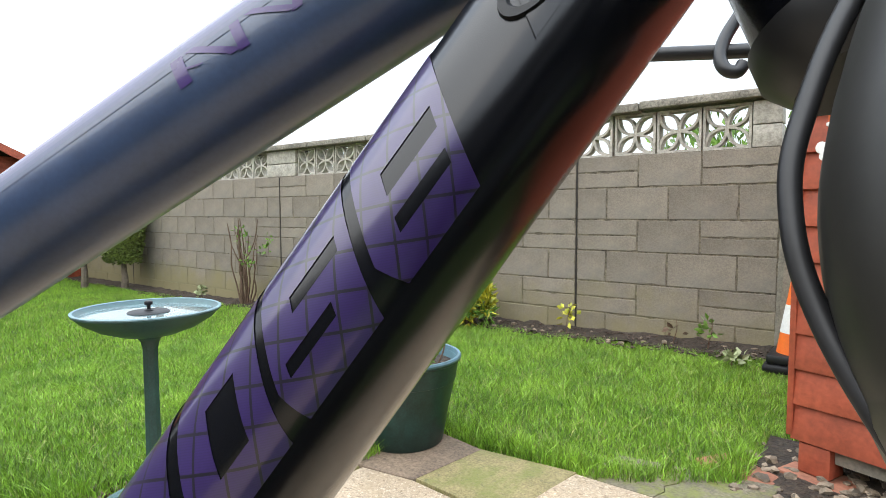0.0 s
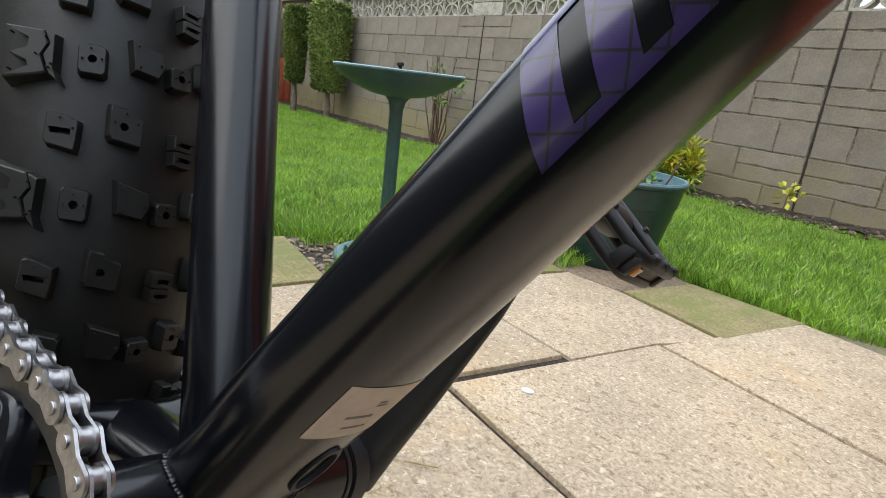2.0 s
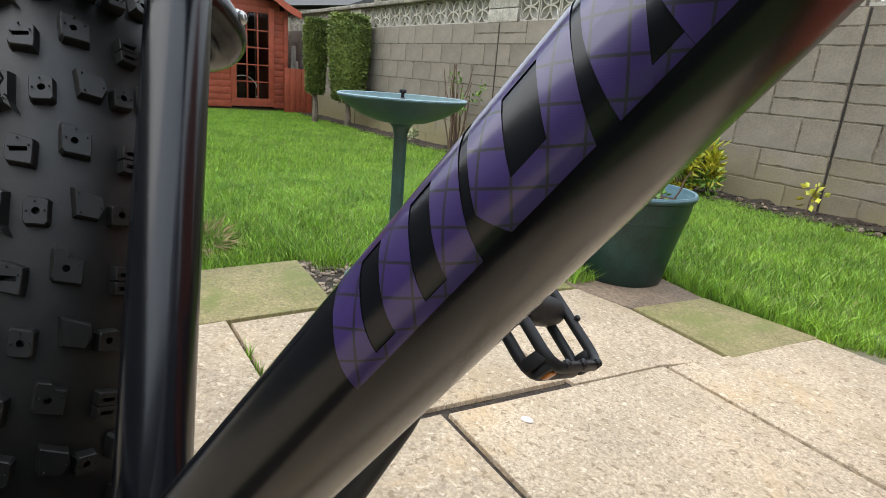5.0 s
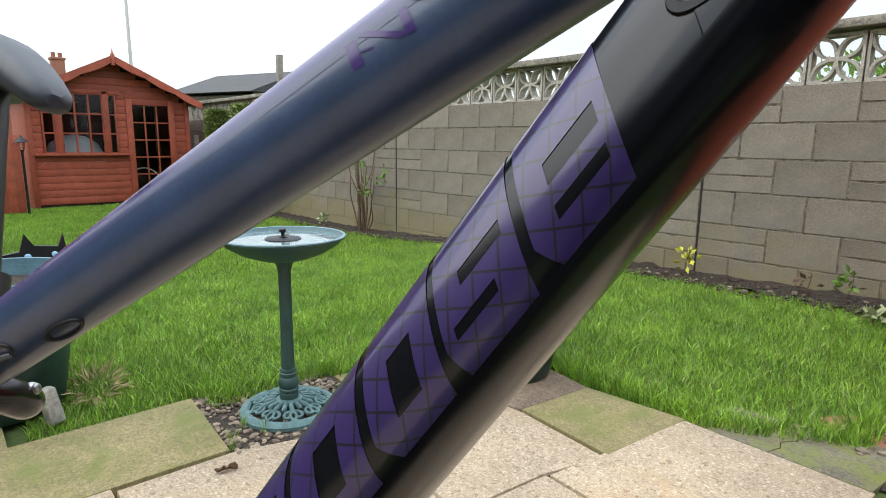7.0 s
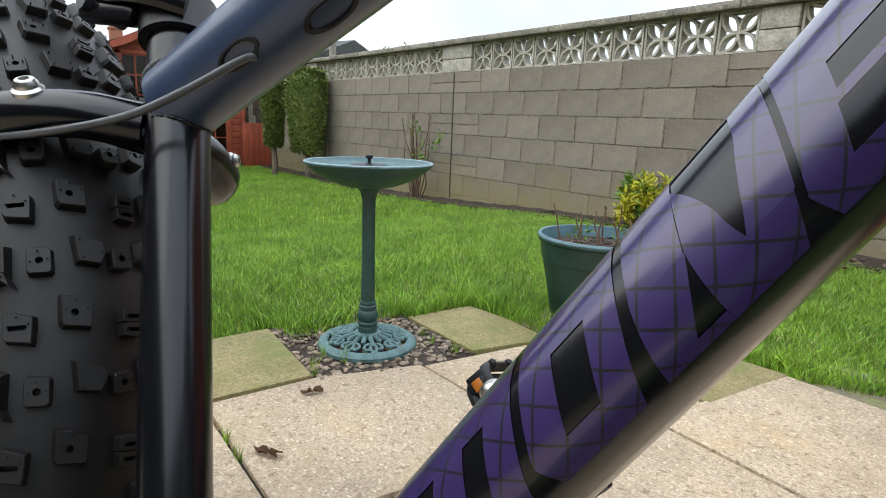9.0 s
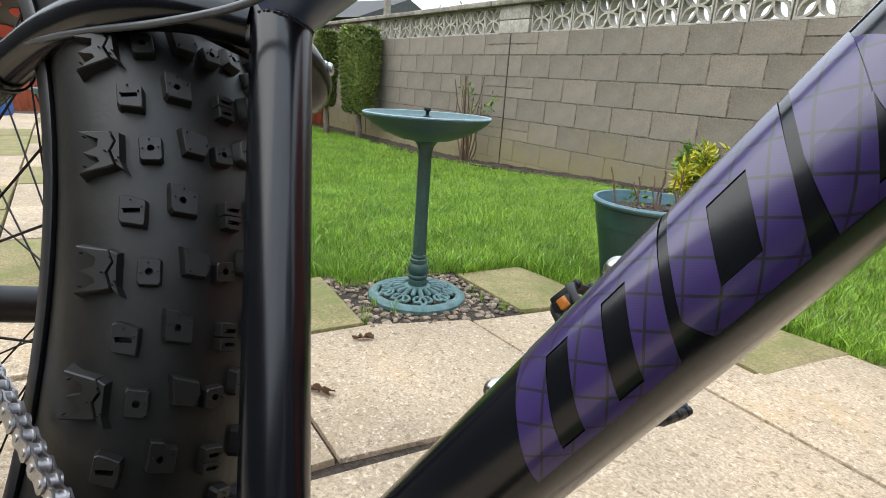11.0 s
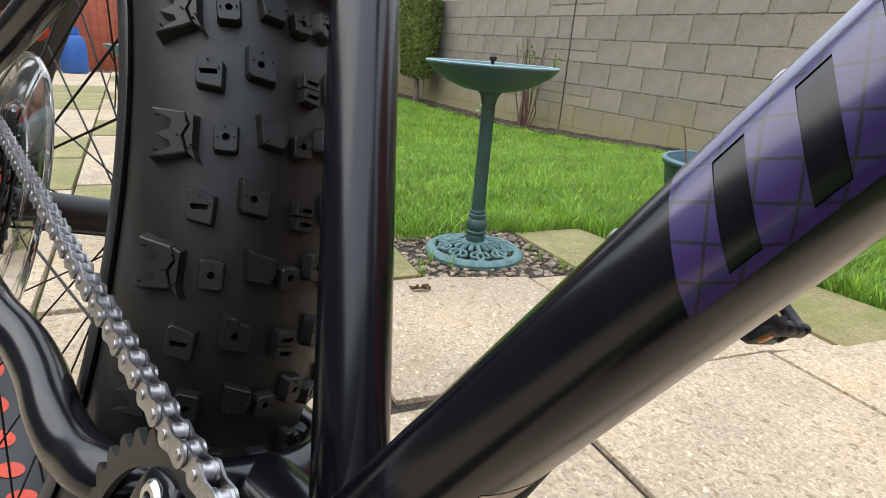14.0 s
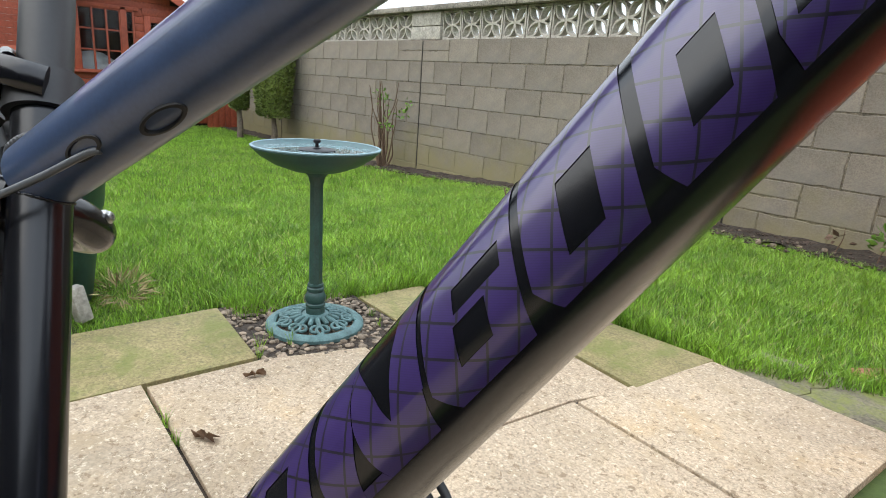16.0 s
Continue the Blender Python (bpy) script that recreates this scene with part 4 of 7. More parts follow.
# ---- sheds ----
def board(parent, x0, x1, y0, y1, z0, z1, material, name="board", tilt=0.0, bev=0.003):
    bm = bmesh.new()
    box(bm, ((x0 + x1) / 2, (y0 + y1) / 2, (z0 + z1) / 2), (abs(x1 - x0), abs(y1 - y0), abs(z1 - z0)), None, bev)
    return part(name, bm, material, parent)


def build_summer_house():
    """The red summer house across the lawn; its front looks along +x."""
    X, Y0, Y1, ZB, ZE, ZR = -11.2, 1.25, 3.70, -0.24, 1.58, 2.19
    t = thing("summer_house", "red-painted wooden summer house with many-paned window and door", "summer house")
    w0, w1, wz0, wz1 = 1.44, 2.53, 0.645, 1.66     # window
    d0, d1, dz0, dz1 = 2.68, 3.44, -0.14, 1.56    # door
    boards = []
    z = ZB + 0.05
    while z < ZR - 0.1:
        z2 = z + 0.115
        half = (Y1 - Y0) / 2 if z2 < ZE else (Y1 - Y0) / 2 * max(0.02, 1 - (z2 - ZE) / (ZR - ZE))
        mid = (Y0 + Y1) / 2
        spans = [(mid - half, mid + half)]
        for a0, a1, b0, b1 in ((w0, w1, wz0, wz1), (d0, d1, dz0, dz1)):
            if z2 > b0 + 0.02 and z < b1 - 0.02:
                nxt = []
                for s0, s1 in spans:
                    if a0 > s0:
                        nxt.append((s0, min(a0, s1)))
                    if a1 < s1:
                        nxt.append((max(a1, s0), s1))
                spans = [s for s in nxt if s[1] - s[0] > 0.02]
        for s0, s1 in spans:
            boards.append(board(t, X - 0.02, X, s0, s1, z + 0.004, z2, M["red"]))
        z = z2
    # side and back walls, floor, roof
    board(t, X - 2.0, X - 0.03, Y0, Y0 + 0.03, ZB, ZE + 0.02, M["red"], "side_wall")
    board(t, X - 2.0, X - 0.03, Y1 - 0.03, Y1, ZB, ZE + 0.02, M["red"], "side_wall")
    for xa, nm in ((X - 2.0, "back_wall"), (X - 0.06, "gable_lining")):
        bm = bmesh.new()
        lo_z = ZB if nm == "back_wall" else ZE + 0.1
        mid_y = (Y0 + Y1) / 2
        fl = [[bm.verts.new((xx, *p)) for p in ((Y0 + 0.035, lo_z), (Y1 - 0.035, lo_z), (Y1 - 0.035, max(lo_z + 0.001, ZE)), (mid_y, ZR - 0.03), (Y0 + 0.035, max(lo_z + 0.001, ZE)))] for xx in (xa, xa + 0.025)]
        bm.faces.new(fl[0])
        bm.faces.new(fl[1][::-1])
        for k in range(5):
            bm.faces.new((fl[0][k], fl[1][k], fl[1][(k + 1) % 5], fl[0][(k + 1) % 5]))
        bmesh.ops.recalc_face_normals(bm, faces=bm.faces)
        part(nm, bm, M["dark_wood"], t, "", False)
    board(t, X - 2.0, X - 0.03, Y0 + 0.031, Y1 - 0.031, ZB, ZB + 0.05, M["dark_wood"], "floor_panel")
    mid = (Y0 + Y1) / 2
    for sgn in (-1, 1):
        bm = bmesh.new()
        half = (Y1 - Y0) / 2 + 0.16
        L = math.hypot(half, ZR - ZE + 0.08)
        ang = math.atan2(ZR - ZE + 0.08, half)
        m = Matrix.Translation((X - 0.86, mid, ZR + 0.015)) @ Matrix.Rotation(-sgn * ang, 4, "X")
        box(bm, (0, sgn * L / 2, 0), (2.3, L, 0.03), m)
        part("roof", bm, M["felt"], t, "dark felt roof")
        # scalloped bargeboard
        bm = bmesh.new()
        top, low = [], []
        for k in range(25):
            u = k / 24
            yy, zz = mid + sgn * half * u, ZR + 0.03 - (ZR - ZE + 0.08) * u
            d = 0.10 + 0.028 * abs(math.sin(u * math.pi * 3.0))
            top.append((yy, zz))
            low.append((yy, zz - d))
        va = [[bm.verts.new((xx, *p)) for p in row] for xx in (X + 0.285, X + 0.312) for row in (top, low)]
        for k in range(24):
            bm.faces.new((va[0][k], va[0][k + 1], va[1][k + 1], va[1][k]))
            bm.faces.new((va[2][k], va[3][k], va[3][k + 1], va[2][k + 1]))
            bm.faces.new((va[0][k], va[2][k], va[2][k + 1], va[0][k + 1]))
            bm.faces.new((va[1][k], va[1][k + 1], va[3][k + 1], va[3][k]))
        bmesh.ops.recalc_face_normals(bm, faces=bm.faces)
        part("bargeboard", bm, M["red"], t, "red scalloped bargeboard", False)
    bm = bmesh.new()
    lathe([(0.03, ZR - 0.13), (0.035, ZR + 0.03), (0.012, ZR + 0.07), (0.002, ZR + 0.14)], 8, bm, Matrix.Translation((X + 0.30, mid, 0)))
    part("finial", bm, M["red"], t)
    # window of four lights, the outer ones narrower
    win = part("window", box(bmesh.new(), (X + 0.03, (w0 + w1) / 2, wz0 - 0.02), (0.16, w1 - w0 + 0.26, 0.035)), M["red"], t)
    for a0, a1, rows, cols in ((1.46, 1.615, 3, 1), (1.715, 2.315, 3, 3), (2.40, 2.51, 3, 1)):
        for k in range(cols + 1):
            yy = a0 + (a1 - a0) * k / cols
            board(win, X - 0.02, X + 0.02, yy - 0.014, yy + 0.014, wz0, wz1 - 0.06, M["red"], "glazing_bar")
        for k in range(rows + 1):
            zz = wz0 + (wz1 - 0.06 - wz0) * k / rows
            board(win, X - 0.016, X + 0.016, a0 - 0.014, a1 + 0.014, zz - 0.012, zz + 0.012, M["red"], "glazing_bar")
        for i in range(cols):
            for j in range(rows):
                board(win, X - 0.006, X - 0.003, a0 + (a1 - a0) * i / cols + 0.012, a0 + (a1 - a0) * (i + 1) / cols - 0.012, wz0 + (wz1 - 0.06 - wz0) * j / rows + 0.01, wz0 + (wz1 - 0.06 - wz0) * (j + 1) / rows - 0.01, M["pane"], "pane", bev=0)
    for yy in (1.665, 2.358):
        board(win, X - 0.03, X + 0.035, yy - 0.042, yy + 0.042, wz0, wz1, M["red"], "mullion")
    board(win, X - 0.03, X + 0.035, w0 - 0.06, w1 + 0.06, wz1 - 0.05, wz1 + 0.01, M["red"], "head_board")
    # door with fifteen panes
    door = part("door", box(bmesh.new(), (X + 0.0, (d0 + d1) / 2, dz0 + 0.05), (0.05, d1 - d0, 0.14)), M["red"], t)
    for yy in (d0 + 0.04, d1 - 0.04):
        board(door, X - 0.025, X + 0.026, yy - 0.05, yy + 0.05, dz0 + 0.12, dz1, M["red"], "stile")
    board(door, X - 0.025, X + 0.024, d0 + 0.09, d1 - 0.09, dz1 - 0.10, dz1, M["red"], "top_rail")
    for k in range(1, 3):
        yy = d0 + 0.09 + (d1 - d0 - 0.18) * k / 3
        board(door, X - 0.015, X + 0.015, yy - 0.012, yy + 0.012, dz0 + 0.12, dz1 - 0.1, M["red"], "glazing_bar")
    for k in range(1, 5):
        zz = dz0 + 0.12 + (dz1 - dz0 - 0.22) * k / 5
        board(door, X - 0.013, X + 0.013, d0 + 0.09, d1 - 0.09, zz - 0.011, zz + 0.011, M["red"], "glazing_bar")
    for i in range(3):
        for j in range(5):
            a = d0 + 0.09 + (d1 - d0 - 0.18) * i / 3
            b = dz0 + 0.12 + (dz1 - dz0 - 0.22) * j / 5
            board(door, X - 0.006, X - 0.003, a + 0.01, a + (d1 - d0 - 0.18) / 3 - 0.01, b + 0.008, b + (dz1 - dz0 - 0.22) / 5 - 0.008, M["pane"], "pane", bev=0)
    board(t, X - 0.025, X + 0.012, d0 - 0.03, d1 + 0.03, dz1 + 0.002, dz1 + 0.12, M["red"], "door_head")
    for yy in (Y0 + 0.03, Y1 - 0.03):
        board(t, X + 0.001, X + 0.025, yy - 0.035, yy + 0.035, ZB, ZE + 0.05, M["red"], "corner_board")
    return X


SX = build_summer_house()
# things seen through its panes
bm = bmesh.new()
lathe([(0.46, 0.42), (0.45, 0.60), (0.36, 0.80), (0.18, 0.92), (0.002, 0.95)], 32, bm, pose(SX - 0.55, 1.95, 0.0))
tagged(part("dust_sheet", bm, M["cloth"]), "pale grey sheet draped over a table in the summer house", "dust sheet")
bm = bmesh.new()
box(bm, (SX - 0.55, 1.95, 0.10), (0.7, 0.75, 0.64), None, 0.01)
tagged(part("side_table", bm, M["dark_wood"]), "dark wooden box table under a draped sheet", "table")
bm = bmesh.new()
lathe([(0.262, -0.012), (0.278, -0.012), (0.278, 0.012), (0.262, 0.012)], 48, bm, pose(SX - 0.35, 2.98, 0.10, 0, 80, 0), True)
tagged(part("spare_wheel", bm, M["white"]), "white bicycle wheel leaning inside the summer house door", "bicycle wheel")


def build_fence(x, ys, z0, z1, label, name="fence"):
    t = thing(name, label, "fence")
    for k, (a, b) in enumerate(zip(ys, ys[1:])):
        bm = bmesh.new()
        box(bm, (x + 0.006 * (k % 2), (a + b) / 2, (z0 + z1) / 2), (0.02, b - a - 0.004, z1 - z0), None, 0.003)
        part("board", bm, M["red"], t)
    for zr in (z0 + 0.22, z1 - 0.15):
        bm = bmesh.new()
        box(bm, (x - 0.035, (ys[0] + ys[-1]) / 2, zr), (0.04, ys[-1] - ys[0], 0.07))
        part("rail", bm, M["red"], t)


build_fence(-10.9, [3.55 + 0.105 * k for k in range(6)], -0.27, 0.56, "low red-painted board fence beside the summer house")
build_fence(-10.6, [-2.6 + 0.105 * k for k in range(36)], -0.22, 0.92, "red-painted vertical board fence beside the summer house")
bm = bmesh.new()
for k in range(20):
    box(bm, (-11.6, -0.65, 0.0 + 0.095 * k), (0.05, 3.4, 0.09))
tagged(part("timber_wall", bm, M["red"]), "red-stained horizontal board wall of an outbuilding", "wall", kind="structure")
# weathered planks leaning behind the low fence
t = thing("plank_stack", "weathered grey planks leaning against the far wall", "planks")
for k, (yy, h, tl) in enumerate([(3.72, 1.05, 0.06), (3.84, 1.22, -0.05), (3.95, 0.95, 0.08)]):
    bm = bmesh.new()
    box(bm, (0, 0, h / 2), (0.03, 0.09, h), pose(-11.25, yy, -0.25, tl * 30, -5, 0), 0.003)
    part("plank", bm, M["grey_wood"], t)
# garden lamp on a post by the summer house
t = thing("post_lantern", "black garden lantern on a thin post by the fence", "lantern", pose(-10.45, 1.08, -0.24))
part("pole", lathe([(0.018, 0.0), (0.016, 0.92), (0.03, 0.95)], 12), M["plastic"], t)
part("cage", lathe([(0.04, 0.95), (0.055, 1.06)], 6), M["pane"], t)
part("cap", lathe([(0.10, 1.06), (0.09, 1.075), (0.03, 1.12), (0.01, 1.16)], 16), M["plastic"], t)


def build_right_shed():
    """The overlapping red boards of the shed corner beside the patio."""
    t = thing("garden_shed", "red-painted overlap-board garden shed on a brick pad", "shed")
    m = Matrix.Translation((-0.196, 2.305, 0)) @ Matrix.Rotation(radians(-22), 4, "Z")
    r = random.Random(8)
    h = 0.1205
    for k in range(17):
        z = 0.112 + h * k
        # each board leans out at its foot, over the one below
        bm = bmesh.new()
        box(bm, (0.75, -0.004, h / 2 - 0.006), (1.5, 0.014, h + 0.014), m @ Matrix.Translation((0, 0, z)) @ Matrix.Rotation(radians(-7 + r.uniform(-1, 1)), 4, "X") @ Matrix.Rotation(radians(r.uniform(-0.25, 0.25)), 4, "Y"), 0.002)
        part("board", bm, M["red"], t)
        bm = bmesh.new()
        box(bm, (-0.006, 0.75, h / 2 - 0.006), (0.014, 1.5, h + 0.014), m @ Matrix.Translation((0.0, 0.016, z + 0.01)) @ Matrix.Rotation(radians(11 + r.uniform(-2, 3)), 4, "Y"), 0.002)
        part("board", bm, M["red"], t)
    bm = bmesh.new()
    box(bm, (-0.004, 0.002, 1.14), (0.020, 0.030, 2.06), m, 0.002)
    part("corner_strip", bm, M["red"], t)
    bm = bmesh.new()
    box(bm, (0.76, 0.05, 0.075), (1.5, 0.05, 0.06), m, 0.004)
    part("floor_joist", bm, M["grey_wood"], t, "bare weathered timber joist")
    bm = bmesh.new()
    box(bm, (0.075, 0.04, 0.045), (0.10, 0.09, 0.10), m, 0.004)
    part("foot", bm, M["red"], t)
    bm = bmesh.new()
    box(bm, (0.76, 0.79, 1.1), (1.44, 1.44, 2.0), m)
    part("inner_wall", bm, M["dark_wood"], t)
    bm = bmesh.new()
    box(bm, (0.165, -0.024, 0.425), (0.030, 0.008, 0.022), m, 0.003)
    lathe([(0.004, 0.0), (0.004, 0.03), (0.007, 0.031), (0.007, 0.036)], 12, bm, m @ pose(0.15, -0.03, 0.425, 0, 90, 0))
    part("bolt", bm, M["dark_steel"], t, "small dark steel door bolt")
    return m


SHED = build_right_shed()
bm = bmesh.new()
box(bm, (0.085, 0.03, -0.03), (0.215, 0.16, 0.05), SHED @ Matrix.Rotation(0.05, 4, "Y"), 0.008)
tagged(part("brick", bm, M["brick"]), "worn red brick under the shed foot", "brick", "loose bricks")
bm = bmesh.new()
box(bm, (-0.05, -0.17, -0.028), (0.26, 0.16, 0.04), SHED @ Matrix.Rotation(-0.2, 4, "Z"), 0.01)
tagged(part("stone_slab", bm, M["brick"]), "broken reddish flagstone in front of the shed", "stone")
# posts between the wall's end and the shed
bm = bmesh.new()
box(bm, (0, 0, 0.95), (0.090, 0.085, 1.95), pose(-0.405, 3.85, 0.0, 0, 2.2, 0), 0.005)
tagged(part("fence_post", bm, M["grey_wood"]), "tall weathered grey timber fence post", "post")
bm = bmesh.new()
box(bm, (0, 0, 0.62), (0.035, 0.09, 1.24), pose(-0.465, 3.98, 0.0, 0, 1.0, 0), 0.004)
tagged(part("gate_post", bm, M["grey_wood"]), "grey timber board against the end of the wall", "post")
# traffic cone
t = thing("traffic_cone", "orange and white traffic cone with a black base", "traffic cone", pose(-0.322, 3.62, 0.012))
bm = bmesh.new()
box(bm, (0, 0, 0.026), (0.30, 0.30, 0.045), None, 0.014)
box(bm, (0, 0, 0.075), (0.27, 0.27, 0.05), None, 0.014)
part("base", bm, M["plastic"], t)
part("cone_body", lathe([(0.105, 0.095), (0.088, 0.21)], 32), M["orange"], t)
part("sleeve", lathe([(0.0895, 0.21), (0.066, 0.36)], 32), M["white"], t, "white reflective sleeve")
part("cone_tip", lathe([(0.065, 0.36), (0.032, 0.58), (0.024, 0.60)], 32), M["orange"], t)
# hanging butterflies and bell on the shed
t = thing("wind_chime", "white butterfly wind chime with a small bell", "wind chime", SHED @ pose(0.098, -0.040, 0))
part("cord", pipe([(0, 0, 1.62), (0, 0, 0.90)], 0.0012, 5), M["orange"], t, "thin orange cord")
rc = random.Random(4)
for zz in (1.53, 1.375, 1.22, 1.06):
    turn = rc.uniform(-30, 30)
    for sgn in (-1, 1):
        bm = bmesh.new()
        for (px, pz, rx, rz) in ((0.026, 0.014, 0.022, 0.019), (0.018, -0.014, 0.015, 0.013)):
            lathe([(0.001, -0.0015), (1.0, -0.0012), (1.0, 0.0012), (0.001, 0.0015)], 14, bm, pose(0, 0, zz, 0, 0, turn) @ pose(sgn * px, 0, pz) @ Matrix.Diagonal((rx, 1, rz, 1)) @ pose(0, 0, 0, 90, 0, 0))
        part("wing", bm, M["white"], t)
    part("bead", lathe([(0.0005, zz - 0.085), (0.006, zz - 0.082), (0.007, zz - 0.077), (0.006, zz - 0.072), (0.0005, zz - 0.069)], 12), M["white"], t)
part("bell", lathe([(0.003, 0.925), (0.006, 0.92), (0.021, 0.853), (0.018, 0.853), (0.004, 0.91)], 20), M["white"], t, "white conical bell")

# ---- distance ----
def build_house(x, y, w, d, h, rh, label, chimneys, rz=0):
    t = thing("house", label, "house", pose(x, y, -0.3, 0, 0, rz), "neighbouring houses")
    bm = bmesh.new()
    box(bm, (0, 0, h / 2), (w, d, h))
    part("wall", bm, M["brick"], t)
    bm = bmesh.new()
    ov = 0.3
    v = [bm.verts.new(p) for p in [(-w / 2 - ov, -d / 2 - ov, h), (w / 2 + ov, -d / 2 - ov, h), (w / 2 + ov, d / 2 + ov, h), (-w / 2 - ov, d / 2 + ov, h), (-w / 2 - ov, 0, h + rh), (w / 2 + ov, 0, h + rh)]]
    for f in ((0, 1, 5, 4), (2, 3, 4, 5), (0, 4, 3), (1, 2, 5), (3, 2, 1, 0)):
        bm.faces.new([v[i] for i in f])
    roof = part("roof", bm, M["roof"], t, "brown tiled roof", False)
    for cx in chimneys:
        bm = bmesh.new()
        box(bm, (cx, 0.0, h + rh + 0.35), (0.7, 0.7, 1.5), None, 0.02)
        box(bm, (cx, 0.0, h + rh + 1.08), (0.82, 0.82, 0.14), None, 0.02)
        for s in (-0.18, 0.18):
            lathe([(0.11, h + rh + 1.1), (0.12, h + rh + 1.45), (0.09, h + rh + 1.46)], 12, bm, Matrix.Translation((cx + s, 0, 0)))
        part("chimney", bm, M["brick"], roof, "red brick chimney stack")
    for k in range(3):
        bm = bmesh.new()
        box(bm, (-w / 2 + w * (k + 0.5) / 3, -d / 2 - 0.02, h * 0.6), (1.2, 0.06, 1.1))
        part("window", bm, M["pane"], t)
    return t


build_house(-44, 5.0, 9, 7, 2.9, 2.0, "distant brick bungalow with a tiled roof and chimney", (1.8,), 90)
build_house(-47, 17.5, 10, 7, 2.6, 1.9, "distant brick house with a slate roof and chimney", (0.9,), 80)
build_house(-40, -6.0, 10, 7, 2.8, 2.0, "distant brick house beyond the fence", (-2.0,), 90)
# neighbour's boarded outbuilding behind the wall
t = thing("outbuilding", "weathered grey boarded outbuilding with a shallow felt roof", "outbuilding", pose(-14.6, 6.6, -0.3, 0, 0, 20))
bm = bmesh.new()
box(bm, (0, 0, 1.1), (2.6, 2.9, 2.2))
part("wall", bm, M["grey_wood"], t)
for k in range(16):
    bm = bmesh.new()
    box(bm, (1.312, 0, 0.30 + 0.13 * k), (0.02, 2.9, 0.122), None, 0.003)
    part("board", bm, M["grey_wood"], t)
bm = bmesh.new()
v = [bm.verts.new(p) for p in [(-1.5, -1.7, 2.25), (1.5, -1.7, 2.25), (1.5, 1.7, 2.25), (-1.5, 1.7, 2.25), (-1.5, 0.0, 2.85), (1.5, 0.0, 2.85)]]
for f in ((0, 1, 5, 4), (2, 3, 4, 5), (0, 4, 3), (1, 2, 5), (3, 2, 1, 0)):
    bm.faces.new([v[i] for i in f])
part("roof", bm, M["felt"], t, "grey felt roof", False)
bm = bmesh.new()
box(bm, (-12.45, 6.15, 1.2), (0.12, 0.12, 3.1), None, 0.01)
tagged(part("timber_post", bm, M["grey_wood"]), "tall weathered timber post behind the wall", "post")
t = thing("street_lamp", "tall slim grey lamp column in the distance", "street lamp", pose(-29.0, 7.25, -0.3), "street lamps")
part("column", lathe([(0.09, 0), (0.07, 3.0), (0.055, 9.5)], 10), M["steel"], t)
part("head", box(bmesh.new(), (0.35, 0, 9.5), (0.9, 0.2, 0.12), None, 0.03), M["steel"], t)
t = thing("street_lamp", "grey street lamp with a drooping head in the distance", "street lamp", pose(-34.0, 2.55, -0.3), "street lamps")
part("column", lathe([(0.09, 0), (0.07, 3.0), (0.06, 6.5)], 10), M["steel"], t)
part("head", box(bmesh.new(), (0.3, -0.3, 6.5), (0.25, 0.9, 0.13), None, 0.03), M["steel"], t)
# bare twigs of a shrub over the wall
t = thing("twiggy_shrub", "bare top of a shrub showing above the wall", "shrub", pose(-8.2, 5.2, -0.1))
rt = random.Random(17)
for k in range(12):
    a = rt.uniform(-0.5, 0.5)
    part("twig", twig(bmesh.new(), (a * 0.5, 0, 0.0), (a, rt.uniform(-0.2, 0.2), rt.uniform(1.55, 1.98)), 0.010, 0.003, 0.04, k), M["twig"], t)
    me = leaf_cloud("leaves", (0, 0, 0), (0.06, 0.06, 0.06), 8, (0.04, 0.014), M["leaf"], "", "", 300 + k, shell=0.2)
    ob = new("leaves", me)
    ob.parent = t
    ob.location = (a, 0, rt.uniform(1.5, 1.95))
# green hedge seen through the screen blocks beside the end pier
me = leaf_cloud("hedge", (0, 0, 0), (1.1, 0.35, 0.85), 2900, (0.10, 0.02), M["leaf"], "", "", 77, shell=0.5)
hd = tagged(new("hedge", me), "green bushy foliage behind the garden wall", "hedge")
hd.location = (-0.9, 5.3, 0.83)

# ---- unseen walls added to keep low sky out of reflections ----
bm = bmesh.new()
box(bm, (-3.0, -3.8, 1.42), (16.0, 0.25, 2.96))
tagged(part("wall_back", bm, M["unseen_wall_brick"]), "unseen dark brick wall added behind the patio to darken reflections", "wall", kind="structure")
bm = bmesh.new()
box(bm, (3.2, 0.3, 1.22), (0.2, 7.4, 2.56))
tagged(part("wall_side", bm, M["unseen_wall_brick"]), "unseen dark brick wall added beside the garden to darken reflections", "wall", kind="structure")
# far items at the end of the path, seen between the spokes
t = thing("gas_bottle", "blue gas bottles standing at the end of the path", "gas bottle", pose(-8.6, -0.72, -0.005))
part("body", lathe([(0.13, 0.0), (0.15, 0.03), (0.15, 0.34), (0.12, 0.42), (0.05, 0.45)], 24), M["blue"], t)
part("valve", lathe([(0.09, 0.44), (0.09, 0.52), (0.075, 0.52), (0.075, 0.44)], 20, closed=True), M["blue"], t)
t = thing("plant_stand", "thin metal plant stand with a pale green bowl", "plant stand", pose(-5.3, -0.13, 0.0))
for k in range(4):
    a = k * math.pi / 2 + 0.4
    part("leg", pipe([(0.13 * math.cos(a), 0.13 * math.sin(a), 0), (0.09 * math.cos(a), 0.09 * math.sin(a), 0.3), (0.13 * math.cos(a), 0.13 * math.sin(a), 0.42)], 0.006, 6), M["plastic"], t)
part("bowl", lathe([(0.05, 0.36), (0.13, 0.42), (0.16, 0.46), (0.15, 0.46), (0.11, 0.42), (0.02, 0.38)], 24), M["pot_rim"], t)
